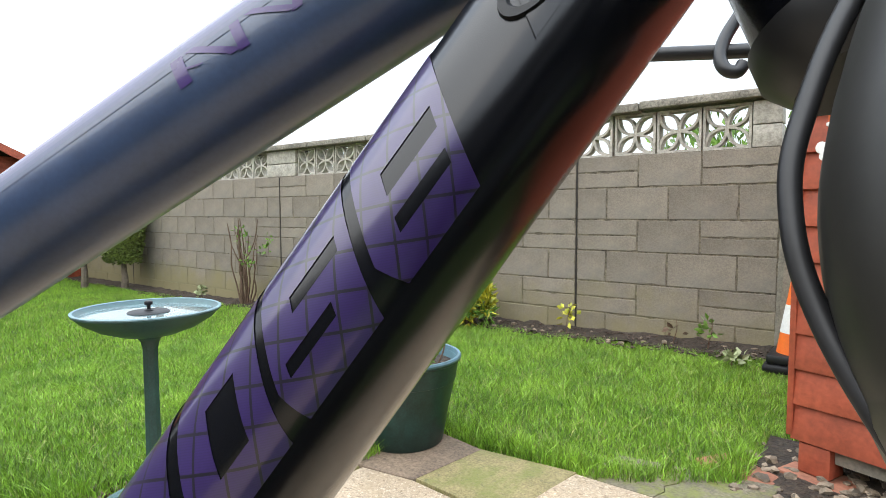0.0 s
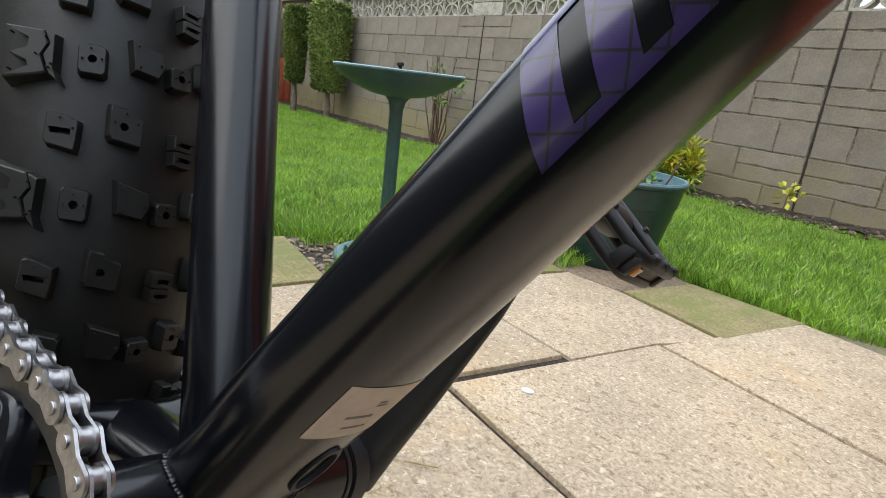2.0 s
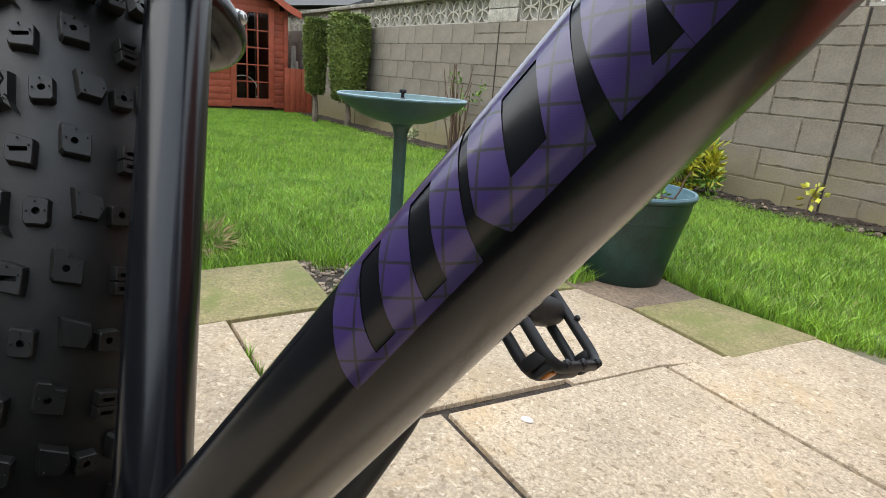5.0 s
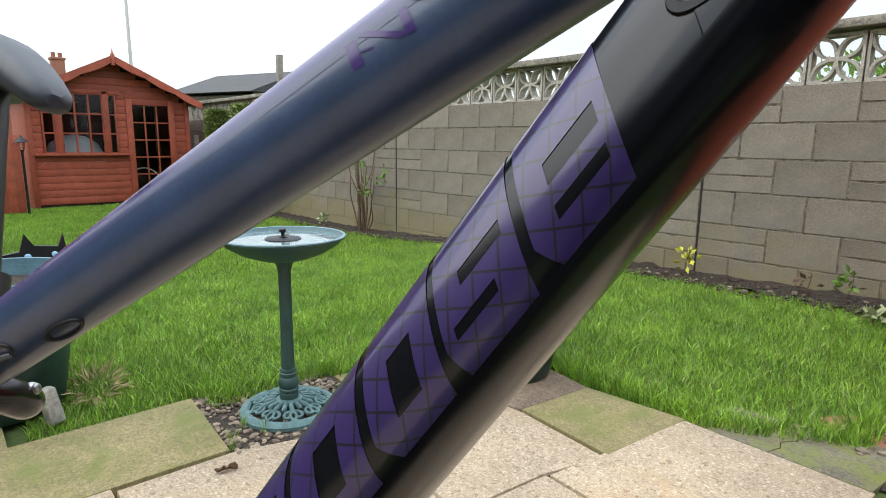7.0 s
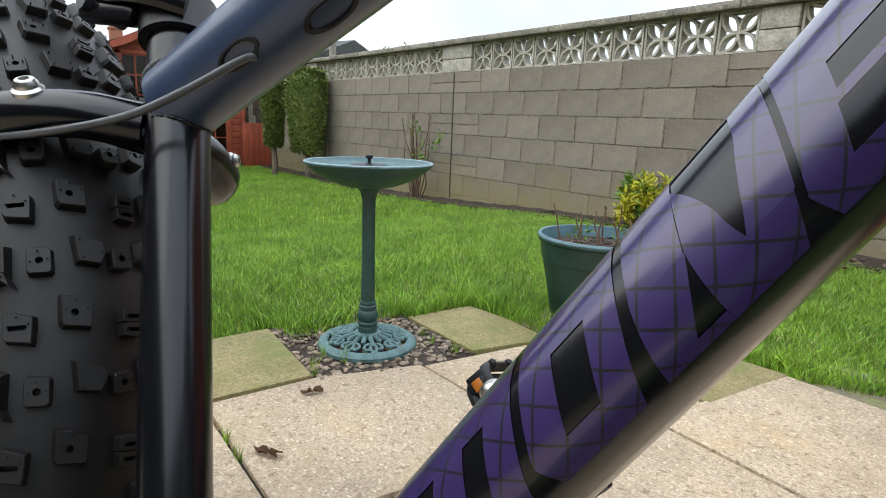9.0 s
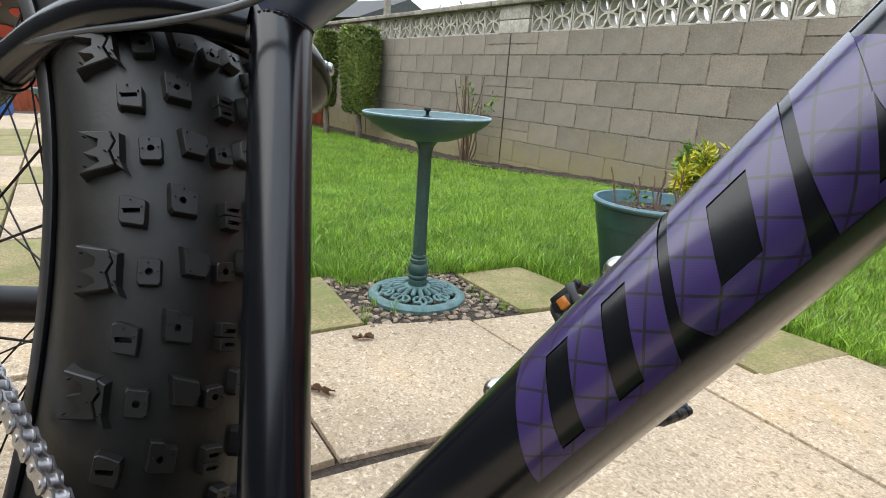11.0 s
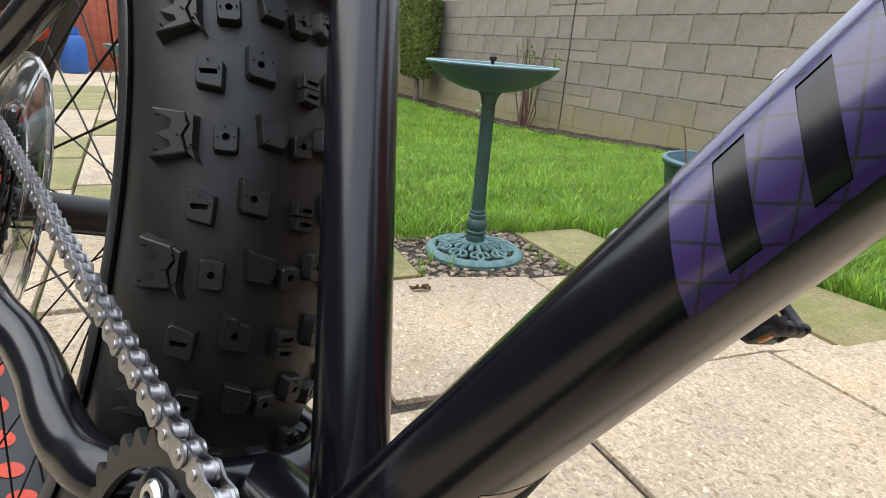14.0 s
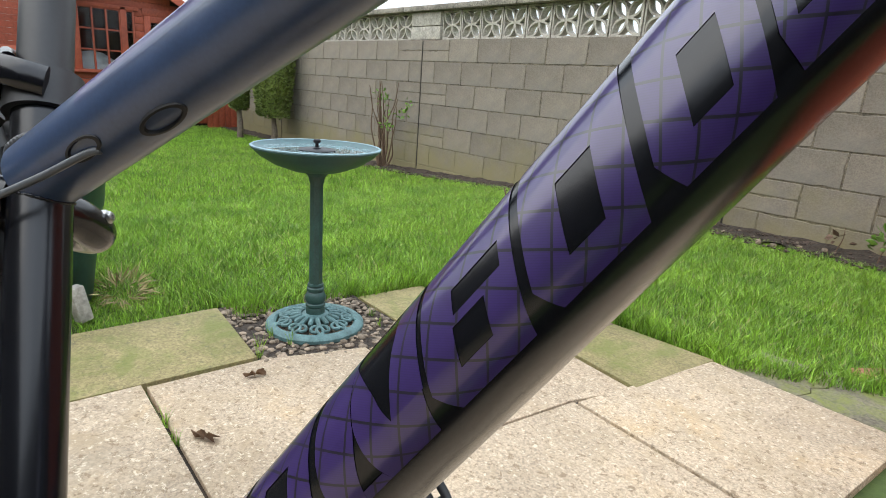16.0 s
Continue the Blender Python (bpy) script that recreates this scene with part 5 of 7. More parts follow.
t = thing("cat_ornament", "flat black garden ornament board with pointed top", "ornament")
bm = bmesh.new()
vv = [(0, 0), (0.30, 0), (0.31, 0.16), (0.30, 0.24), (0.28, 0.19), (0.20, 0.20), (0.17, 0.25), (0.15, 0.18), (0.02, 0.16)]
a = [bm.verts.new((0, p[0], p[1])) for p in vv]
b = [bm.verts.new((0.02, p[0], p[1])) for p in vv]
bm.faces.new(a[::-1])
bm.faces.new(b)
for k in range(len(vv)):
    bm.faces.new((a[k], a[(k + 1) % len(vv)], b[(k + 1) % len(vv)], b[k]))
bm.transform(pose(-2.75, 0.10, 0.27))
part("board", bm, M["plastic"], t, "", False)
bm = bmesh.new()
box(bm, (-2.76, 0.22, 0.14), (0.02, 0.03, 0.31))
part("stake", bm, M["plastic"], t)
for yy in (0.295, 0.385):
    bm = bmesh.new()
    lathe([(0.001, 0), (0.012, 0.002), (0.008, 0.008), (0.001, 0.01)], 10, bm, pose(-2.728, yy - 0.02, 0.43, 0, 90, 0))
    part("glass_gem", bm, M["gem"], t, "pale blue glass gem")

# small litter on the patio
def dead_leaf(x, y, s, rz, seed):
    bm = bmesh.new()
    r = random.Random(seed)
    n = 18
    mid = bm.verts.new((0, 0, 0.006))
    ring = []
    for k in range(n):
        a = 2 * math.pi * k / n
        rad = s * (0.55 + 0.45 * abs(math.sin(a * 2.5))) * (0.5 if abs(math.sin(a)) > 0.8 else 1)
        ring.append(bm.verts.new((rad * math.cos(a), rad * 0.6 * math.sin(a), 0.004 + abs(0.012 * math.sin(a * 3 + seed)))))
    for k in range(n):
        bm.faces.new((mid, ring[k], ring[(k + 1) % n]))
    bmesh.ops.solidify(bm, geom=bm.faces[:], thickness=0.0008)
    bm.transform(pose(x, y, 0.001, 0, 0, rz))
    tagged(part("dead_leaf", bm, M["dead"]), "curled dry brown leaf on the patio slab", "leaf", "dead leaves")


dead_leaf(-1.215, 0.335, 0.040, 30, 1)
dead_leaf(-1.43, 0.540, 0.034, 80, 2)
dead_leaf(-0.95, 1.9, 0.03, 10, 3)
bm = bmesh.new()
bmesh.ops.create_icosphere(bm, subdivisions=2, radius=0.012)
bm.transform(pose(-0.82, 0.706, 0.002, 0, 0, 20) @ Matrix.Diagonal((1.2, 0.8, 0.3, 1)))
tagged(part("white_chip", bm, M["white"]), "small white shell chip on the slab", "chip")
bm = pipe([(-0.74, 0.36, 0.004), (-0.70, 0.40, 0.005)], 0.0016, 6)
tagged(part("straw", bm, M["straw"]), "short dry straw lying on the slab", "straw")
for k, (x, y) in enumerate([(-1.33, 0.282), (-1.24, 0.281), (-1.65, 1.06), (-1.60, 0.62), (-1.54, 0.60), (-1.95, 0.66), (-1.66, 0.685), (-1.585, 0.72), (-1.90, 0.72), (-1.93, 0.80), (-1.56, 1.03), (-1.47, 1.06)]):
    vs, fs = [], []
    rk = random.Random(k)
    for j in range(14):
        a, h = rk.uniform(0, 6.28), rk.uniform(0.02, 0.055)
        bx, by = x + rk.uniform(-0.012, 0.012), y + rk.uniform(-0.008, 0.008)
        n = len(vs)
        dx, dy = math.cos(a) * 0.0016, math.sin(a) * 0.0016
        lx, ly = rk.uniform(-0.5, 0.5) * h, rk.uniform(-0.5, 0.5) * h
        vs += [(bx - dx, by - dy, -0.01), (bx + dx, by + dy, -0.01), (bx + lx, by + ly, h)]
        fs.append((n, n + 1, n + 2))
    me = bpy.data.meshes.new("grass_tuft")
    me.from_pydata(vs, [], fs)
    me.materials.append(M["grass"])
    tagged(new("grass_tuft", me), "small grass tuft growing in a paving joint", "grass", "joint tufts")


# ---- bicycle ----
# local axes: x forward, y to the bicycle's left, z up in its plane; it leans on its stand
BIKE = pose(-0.3332, -0.0447, 0.4124, -18.88, 0, 18.5)
bike = thing("bicycle", "black fat-tyre mountain bike with purple graphics leaning on its stand", "bicycle", BIKE)


def line(a, b, n=12):
    return [Vector(a).lerp(Vector(b), k / n) for k in range(n + 1)]


D0, D1 = Vector((0.004, 0, -0.0243)), Vector((0.405, 0, 0.6376))
D_DIR = (D1 - D0).normalized()
D_UP = Vector((-D_DIR.z, 0, D_DIR.x))
D_REF = Vector((0.03, 0, 0.0186))


def down_section(s):
    """In-plane and lateral radius of the down tube at s metres above its reference point."""
    f = s / 0.56
    return 0.0189 + 0.0096 * f, 0.0392 - 0.006 * max(0, (0.06 - s) / 0.1)


def down_point(s, deg, lift=0.0):
    """A point of the down tube's skin: deg 0 is its right flank, 90 its upper side."""
    a, b = down_section(s)
    th = radians(deg)
    c, sn = math.cos(th), math.sin(th)
    e = 2 / 2.35
    pc, ps = math.copysign(abs(c) ** e, c), math.copysign(abs(sn) ** e, sn)
    return D_REF + D_DIR * s + Vector((0, -1, 0)) * pc * (b + lift) + D_UP * ps * (a + lift)


def skin(s0, s1, steps, seg=48):
    bm = bmesh.new()
    rings = []
    for i in range(steps + 1):
        s = s0 + (s1 - s0) * i / steps
        rings.append([bm.verts.new(down_point(s, 360 * k / seg)) for k in range(seg)])
    for a, b in zip(rings, rings[1:]):
        for k in range(seg):
            bm.faces.new((a[k], b[k], b[(k + 1) % seg], a[(k + 1) % seg]))
    bm.faces.new(rings[0])
    bm.faces.new(rings[-1][::-1])
    bmesh.ops.recalc_face_normals(bm, faces=bm.faces)
    return bm


down = part("down_tube", skin(-0.030, 0.725, 48), M["frame"], bike)


def girth(s, deg, n=24):
    """The way round the skin from the right flank to deg degrees."""
    pts = [down_point(s, deg * k / n) for k in range(n + 1)]
    return math.copysign(sum((b - a).length for a, b in zip(pts, pts[1:])), deg)


def decal(name, quads, material, lift=0.0005, parent=None, label="", n=7, slanted=True):
    """Flat shapes on the down tube: quads of (s, degrees)."""
    bm = bmesh.new()
    uv = bm.loops.layers.uv.new("UVMap")
    for q in quads:
        g = []
        m_ = max(2, math.ceil(abs(q[3][1] - q[0][1]) / 6), math.ceil(abs(q[2][1] - q[1][1]) / 6))
        for i in range(n + 1):
            row = []
            for j in range(m_ + 1):
                u, v = i / n, j / m_
                s = (1 - u) * ((1 - v) * q[0][0] + v * q[3][0]) + u * ((1 - v) * q[1][0] + v * q[2][0])
                d = (1 - u) * ((1 - v) * q[0][1] + v * q[3][1]) + u * ((1 - v) * q[1][1] + v * q[2][1])
                s += slant(s, d) if slanted else 0
                row.append((bm.verts.new(down_point(s, d, lift)), s, girth(s, d)))
            g.append(row)
        for i in range(n):
            for j in range(m_):
                cs = (g[i][j], g[i + 1][j], g[i + 1][j + 1], g[i][j + 1])
                f = bm.faces.new([c[0] for c in cs])
                for lp, c in zip(f.loops, cs):
                    lp[uv].uv = (c[1], c[2])
    bmesh.ops.remove_doubles(bm, verts=bm.verts, dist=0.00005)
    bmesh.ops.recalc_face_normals(bm, faces=bm.faces)
    return part(name, bm, material, parent or down, label)


LO, HI = -45.0, 78.0


def slant(s, d):
    """How far the slanted graphic runs along the tube at d degrees."""
    sn = math.sin(radians(d))
    return 0.69 * down_section(s)[0] * math.copysign(abs(sn) ** (2 / 2.35), sn)


def cell(s0, s1, d0, d1):
    """A slanted cell between two edges along the tube and two round it."""
    return [(s0, d0), (s1, d0), (s1, d1), (s0, d1)]


def slotted(s0, s1, holes, cut=0.008):
    """Cells of a slanted block between s0 and s1, less its holes (from s, to s, from degrees, to degrees)."""
    ss = sorted({s0, s1, *[min(max(h[k], s0), s1) for h in holes for k in (0, 1)]})
    ds = sorted({LO, HI, -8.0, 30.0, *[min(max(h[k], LO), HI) for h in holes for k in (2, 3)]})
    out = []
    for a, b_ in zip(ss, ss[1:]):
        for c, d in zip(ds, ds[1:]):
            m_s, m_d = (a + b_) / 2, (c + d) / 2
            if not any(h[0] < m_s < h[1] and h[2] < m_d < h[3] for h in holes):
                out.append(cell(a, b_, c, d))
                if a == s0 and c == LO:
                    # the lower corner is cut back
                    out[-1][0] = (min(a + cut, b_ - 0.001), c)
                    out[-1][3] = (a, d)
    return out


graphics = [
    slotted(0.1825, 0.2430, [(0.1965, 0.2062, -36, 20), (0.2205, 0.2303, -36, 20)], 0.0),
    slotted(0.2470, 0.2875, [(0.2612, 0.2750, -21, 18)]),
    [[(0.2960, LO), (0.3075, LO), (0.3120, 1), (0.2915, 1)], cell(0.2915, 0.3115, 1, HI), [(0.3120, 1), (0.3205, LO), (0.3300, -14), (0.3115, 38)],
     [(0.3205, LO), (0.3455, LO), (0.3455, -14), (0.3300, -14)], cell(0.3345, 0.3460, -14, HI), [(0.3300, -14), (0.3345, -14), (0.3345, 26), (0.3345, 26)], cell(0.3115, 0.3345, 52, HI), [(0.3076, LO), (0.3204, LO), (0.3187, -36), (0.3084, -36)]],
    slotted(0.3485, 0.3905, [(0.3635, 0.3850, 1.5, 14), (0.3625, 0.3770, -23, -2)]),
    slotted(0.3945, 0.4375, [(0.4100, 0.4245, -22.5, 10)]),
    slotted(0.4430, 0.4825, [(0.4572, 0.4712, -22, 8)]),
    slotted(0.4865, 0.5290, [(0.5000, 0.5230, 0, 6.5), (0.4925, 0.5153, -20.5, -13)]),
    slotted(0.5340, 0.5790, [(0.5470, 0.5730, -4, 5), (0.5470, 0.5730, -22.5, -14.5)]),
]
for qs in graphics:
    decal("purple_block", qs, M["purple"], 0.0003, down, "purple graphic with dark net pattern", 12)
# small mark higher up the tube, and the sticker on its underside
decal("mark", [cell(0.618, 0.626, -20, 20), cell(0.626, 0.655, -20, -12), cell(0.626, 0.655, 12, 20)], M["frame"], 0.0006, down)
stick = decal("sticker", [[(0.0465, -62), (0.077, -62), (0.079, -121), (0.046, -119)]], M["sticker"], 0.00016, down, "pale paper sticker with small print", 12, False)
for s0, d0, d1, w_ in ((0.052, -84, -100, 0.0014), (0.0585, -80, -97, 0.0018), (0.0655, -92, -100, 0.0012), (0.0675, -92, -98, 0.0012)):
    decal("print_bar", [[(s0, d0), (s0 + w_, d0), (s0 + w_, d1), (s0, d1)]], M["print"], 0.0003, stick, "", 5, False)


def oval_port(p, along, out, L, W_, parent):
    """A dark oval grommet round a cable opening."""
    bm = bmesh.new()
    along, out = Vector(along).normalized(), Vector(out).normalized()
    side = along.cross(out)
    rings = []
    for k, (sc, h) in enumerate(((1.0, -0.001), (0.97, 0.0011), (0.80, 0.0013), (0.70, -0.0008), (0.64, -0.006))):
        rings.append([bm.verts.new(Vector(p) + along * L * sc * math.cos(a) + side * W_ * sc * math.sin(a) + out * h) for a in [2 * math.pi * j / 28 for j in range(28)]])
    for a, b in zip(rings, rings[1:]):
        for j in range(28):
            bm.faces.new((a[j], a[(j + 1) % 28], b[(j + 1) % 28], b[j]))
    bm.faces.new(rings[-1])
    bmesh.ops.recalc_face_normals(bm, faces=bm.faces)
    part("cable_port", bm, M["plastic"], parent, "black rubber cable port")


oval_port(down_point(0.0215, -100, 0.0003), D_DIR, -D_UP, 0.0155, 0.0075, down)
oval_port(down_point(0.630, 0, 0.0002), D_DIR, (0, -1, 0), 0.020, 0.009, down)
for s in (0.2315, 0.1635):
    bm = lathe([(0.0040, -0.004), (0.0042, 0.0015), (0.0050, 0.0018), (0.0052, 0.0026), (0.0046, 0.0052), (0.0030, 0.0066), (0.0004, 0.0072)], 20)
    bm.transform(Matrix.Translation(down_point(s, 90)) @ D_UP.to_track_quat("Z", "X").to_matrix().to_4x4())
    part("boss_bolt", bm, M["steel"], down, "silver domed bolt")

# seat tube, post, saddle
ST0, ST1 = Vector((0.0193, 0, 0.0)), Vector((-0.1356, 0, 0.379))
SDIR = (ST1 - ST0).normalized()
part("seat_tube", pipe(line(ST0, ST1), 0.0182, 32), M["frame"], bike)
clamp = part("seat_clamp", pipe([ST1 - SDIR * 0.004, ST1 + SDIR * 0.022], 0.0232, 32), M["frame_satin"], bike)
lev = [ST1 + SDIR * 0.016 + Vector(q) for q in ((0.026, -0.012, 0.002), (0.012, -0.027, 0.002), (-0.012, -0.033, 0.003), (-0.040, -0.032, 0.003), (-0.058, -0.022, 0.004), (-0.060, -0.010, 0.011), (-0.044, -0.006, 0.018), (-0.020, -0.018, 0.016), (0.004, -0.026, 0.010))]
part("lever", pipe(smooth_line(lev[:5], 6), 0.0095, 14, side=(0, 1, 0), flat=0.0048), M["frame"], clamp, "black quick-release lever with an open loop")
part("lever_loop", pipe(smooth_line(lev[3:], 6), 0.0045, 10), M["frame"], clamp)
bm = bmesh.new()
box(bm, (0, 0, 0), (0.046, 0.013, 0.019), Matrix.Translation(ST1 + SDIR * 0.008 + Vector((-0.030, -0.027, 0.0))) @ Matrix.Rotation(0.25, 4, "Z"), 0.005)
part("clamp_ear", bm, M["frame"], clamp)
part("pivot", pipe([ST1 + SDIR * 0.008 + Vector((-0.043, -0.040, 0.001)), ST1 + SDIR * 0.008 + Vector((-0.043, -0.012, 0.001))], 0.0062, 16), M["frame_satin"], clamp)
part("clamp_bolt", pipe([ST1 + SDIR * 0.010 + Vector((-0.02, -0.03, 0)), ST1 + SDIR * 0.010 + Vector((-0.02, 0.03, 0))], 0.005, 12), M["frame_satin"], clamp)
part("seat_post", pipe(line(ST1, ST1 + SDIR * 0.195), 0.0165, 32), M["frame_satin"], bike)
sp = ST1 + SDIR * 0.205
bm = bmesh.new()
rings = []
# along the saddle from tail to drooping nose: place, half width, top, bottom
SADDLE = ((-0.150, 0.040, 0.040, 0.004), (-0.140, 0.070, 0.050, -0.004), (-0.110, 0.084, 0.052, -0.008), (-0.060, 0.066, 0.044, -0.010), (-0.010, 0.042, 0.036, -0.012), (0.035, 0.030, 0.026, -0.017), (0.065, 0.0245, 0.013, -0.023), (0.090, 0.0215, -0.001, -0.031), (0.108, 0.0185, -0.012, -0.037), (0.117, 0.0140, -0.019, -0.037), (0.122, 0.0070, -0.025, -0.034))
for xx, wd, z1, z0 in SADDLE:
    zc, hz = (z1 + z0) / 2, (z1 - z0) / 2
    rings.append([bm.verts.new(sp + Vector((xx, wd * math.copysign(abs(math.cos(a)) ** 0.8, math.cos(a)), zc + hz * math.copysign(abs(math.sin(a)) ** 0.8, math.sin(a))))) for a in [2 * math.pi * q / 24 for q in range(24)]])
for a, b in zip(rings, rings[1:]):
    for j in range(24):
        bm.faces.new((a[j], a[(j + 1) % 24], b[(j + 1) % 24], b[j]))
bm.faces.new(rings[0])
bm.faces.new(rings[-1])
bmesh.ops.recalc_face_normals(bm, faces=bm.faces)
part("saddle", bm, M["saddle"], bike, "black padded saddle")

# top tube: deep and narrow
T0, T1 = Vector((-0.1175, 0, 0.3369)), Vector((0.4005, 0, 0.6664))
TD = (T1 - T0).normalized()
TU = Vector((-TD.z, 0, TD.x))
top = part("top_tube", pipe(line(T0, T1, 24), [0.0240 + 0.0057 * k / 24 for k in range(25)], 56, side=(0, 1, 0)), M["frame_top"], bike)


def top_point(u, deg, lift=0.0):
    """A point of the top tube's skin: deg 0 is its right flank, 90 its ridge."""
    r_ = 0.0240 + 0.0057 * u + lift
    return T0.lerp(T1, u) + Vector((0, -1, 0)) * math.cos(radians(deg)) * r_ + TU * math.sin(radians(deg)) * r_


for u, deg, L_, W_ in ((0.205, -76, 0.018, 0.0075), (0.114, -50, 0.015, 0.0065)):
    oval_port(top_point(u, deg), TD, Vector((0, -1, 0)) * math.cos(radians(deg)) + TU * math.sin(radians(deg)), L_, W_, top)


def top_patch(name, u0, u1, d0, d1, material, label="", nu=2, nd=6, lean=0.0, lift=0.0002):
    bm = bmesh.new()
    g = [[bm.verts.new(top_point(u0 + (u1 - u0) * i / nu + lean * j / nd, d0 + (d1 - d0) * j / nd, lift)) for j in range(nd + 1)] for i in range(nu + 1)]
    for i in range(nu):
        for j in range(nd):
            bm.faces.new((g[i][j], g[i + 1][j], g[i + 1][j + 1], g[i][j + 1]))
    bmesh.ops.recalc_face_normals(bm, faces=bm.faces)
    return part(name, bm, material, top, label)


top_patch("purple_strip", 0.13, 0.985, 24, 150, M["frame_purple"], "purple upper edge of the top tube", 30, 26)
for k in range(4):
    top_patch("fade_strip", 0.13, 0.985, 18 - 6 * k, 23.8 - 6 * k, M["frame_fade_%d" % k], "dark purple fade along the top tube", 30, 2)
for u0, ln, wd, d0, d1 in ((0.600, 0.0, 0.010, 16, 44), (0.612, 0.030, 0.008, 44, 16), (0.618, -0.016, 0.005, 24, 31), (0.648, 0.0, 0.008, 14, 40), (0.660, 0.028, 0.008, 40, 18), (0.690, 0.012, 0.008, 16, 42), (0.710, 0.020, 0.008, 42, 16), (0.742, 0.010, 0.007, 18, 40), (0.752, 0.022, 0.007, 38, 20), (0.788, 0.012, 0.008, 16, 40), (0.812, -0.014, 0.008, 40, 18)):
    top_patch("graphic", u0 + 0.025, u0 + 0.025 + wd, d0 - 36, d1 - 36, M["frame_purple"], "purple slanted bar of a graphic", 1, 5, ln, 0.0004)

# bottom bracket with weld beads
BB = Vector((0.0205, 0, -0.001))
part("bottom_bracket", pipe([BB + Vector((0, -0.058, 0)), BB + Vector((0, 0.062, 0))], 0.0205, 36), M["frame"], bike)
part("bracket_cup", pipe([BB + Vector((0, y_, 0)) for y_ in (0.058, 0.0605, 0.0606, 0.063, 0.0631, 0.074, 0.0745)], [0.0212, 0.0212, 0.0196, 0.0196, 0.0218, 0.0218, 0.0200], 40), M["frame_satin"], bike, "ringed black bearing cup")
part("bracket_cup", pipe([BB + Vector((0, -0.057, 0)), BB + Vector((0, -0.068, 0))], 0.0185, 30), M["frame_satin"], bike)
part("spindle", pipe([Vector((-0.0046, -0.100, -0.030)), BB + Vector((0, -0.055, 0)), BB + Vector((0, 0.10, 0))], [0.016, 0.016, 0.011], 24), M["frame"], bike)


def weld(points, r, name="weld"):
    """A row of overlapping uneven beads."""
    rw = random.Random(len(points))
    bm = bmesh.new()
    for p in points:
        bmesh.ops.create_icosphere(bm, subdivisions=2, radius=r * rw.uniform(0.6, 1.15), matrix=Matrix.Translation(p))
    tagged(part(name, bm, M["frame"], bike, "glossy black weld bead"), kind="stuff")


def in_down(p):
    q = p - D_REF
    a, bb = down_section(q.dot(D_DIR))
    return abs(q.y / bb) ** 2.35 + abs(q.dot(D_UP) / a) ** 2.35 < 1


def in_bracket(p):
    return abs(p.y) < 0.06 and math.hypot(p.x - BB.x, p.z - BB.z) < 0.0207


def seam(point, steps, inside):
    """Points where a tube's skin, followed downwards, first meets another body."""
    out = []
    for k in range(steps):
        for i in range(160):
            p = point(k / steps, i / 159)
            if inside(p):
                out.append(p)
                break
    return out


s_side = Vector((0, 1, 0)).cross(SDIR)
weld(seam(lambda f, g: ST0 + SDIR * (0.16 * (1 - g)) + (Vector((0, 1, 0)) * math.cos(f * 6.2832) + s_side * math.sin(f * 6.2832)) * 0.0184, 52, lambda p: in_down(p) or in_bracket(p)), 0.0023)
weld(seam(lambda f, g: down_point(0.06 - 0.09 * g, f * 360, 0.0002), 84, in_bracket), 0.0021)
def in_seat(p):
    q = p - ST0
    return (q - SDIR * q.dot(SDIR)).length < 0.0183


weld(seam(lambda f, g: top_point(0.14 - 0.28 * g, f * 360, 0.0003), 120, in_seat), 0.0014)


bm = bmesh.new()
for k in range(44):
    # thick weld where the stays meet the seat tube
    U_ = 0.336 + 0.024 * k / 43
    f_ = radians(155 - 105 * k / 43)
    bmesh.ops.create_icosphere(bm, subdivisions=2, radius=0.0022 + 0.0006 * math.sin(k * 1.9), matrix=Matrix.Translation((ST0.x + (ST1.x - ST0.x) * U_ / ST1.z + 0.0185 * math.cos(f_), -0.0185 * math.sin(f_), U_)))
tagged(part("weld", bm, M["weld"], bike, "rough grey weld"), kind="stuff")


def stay(pts, r, name):
    p = smooth_line(pts, 7)
    return part(name, pipe(p, [r] * len(p), 20), M["frame"], bike)


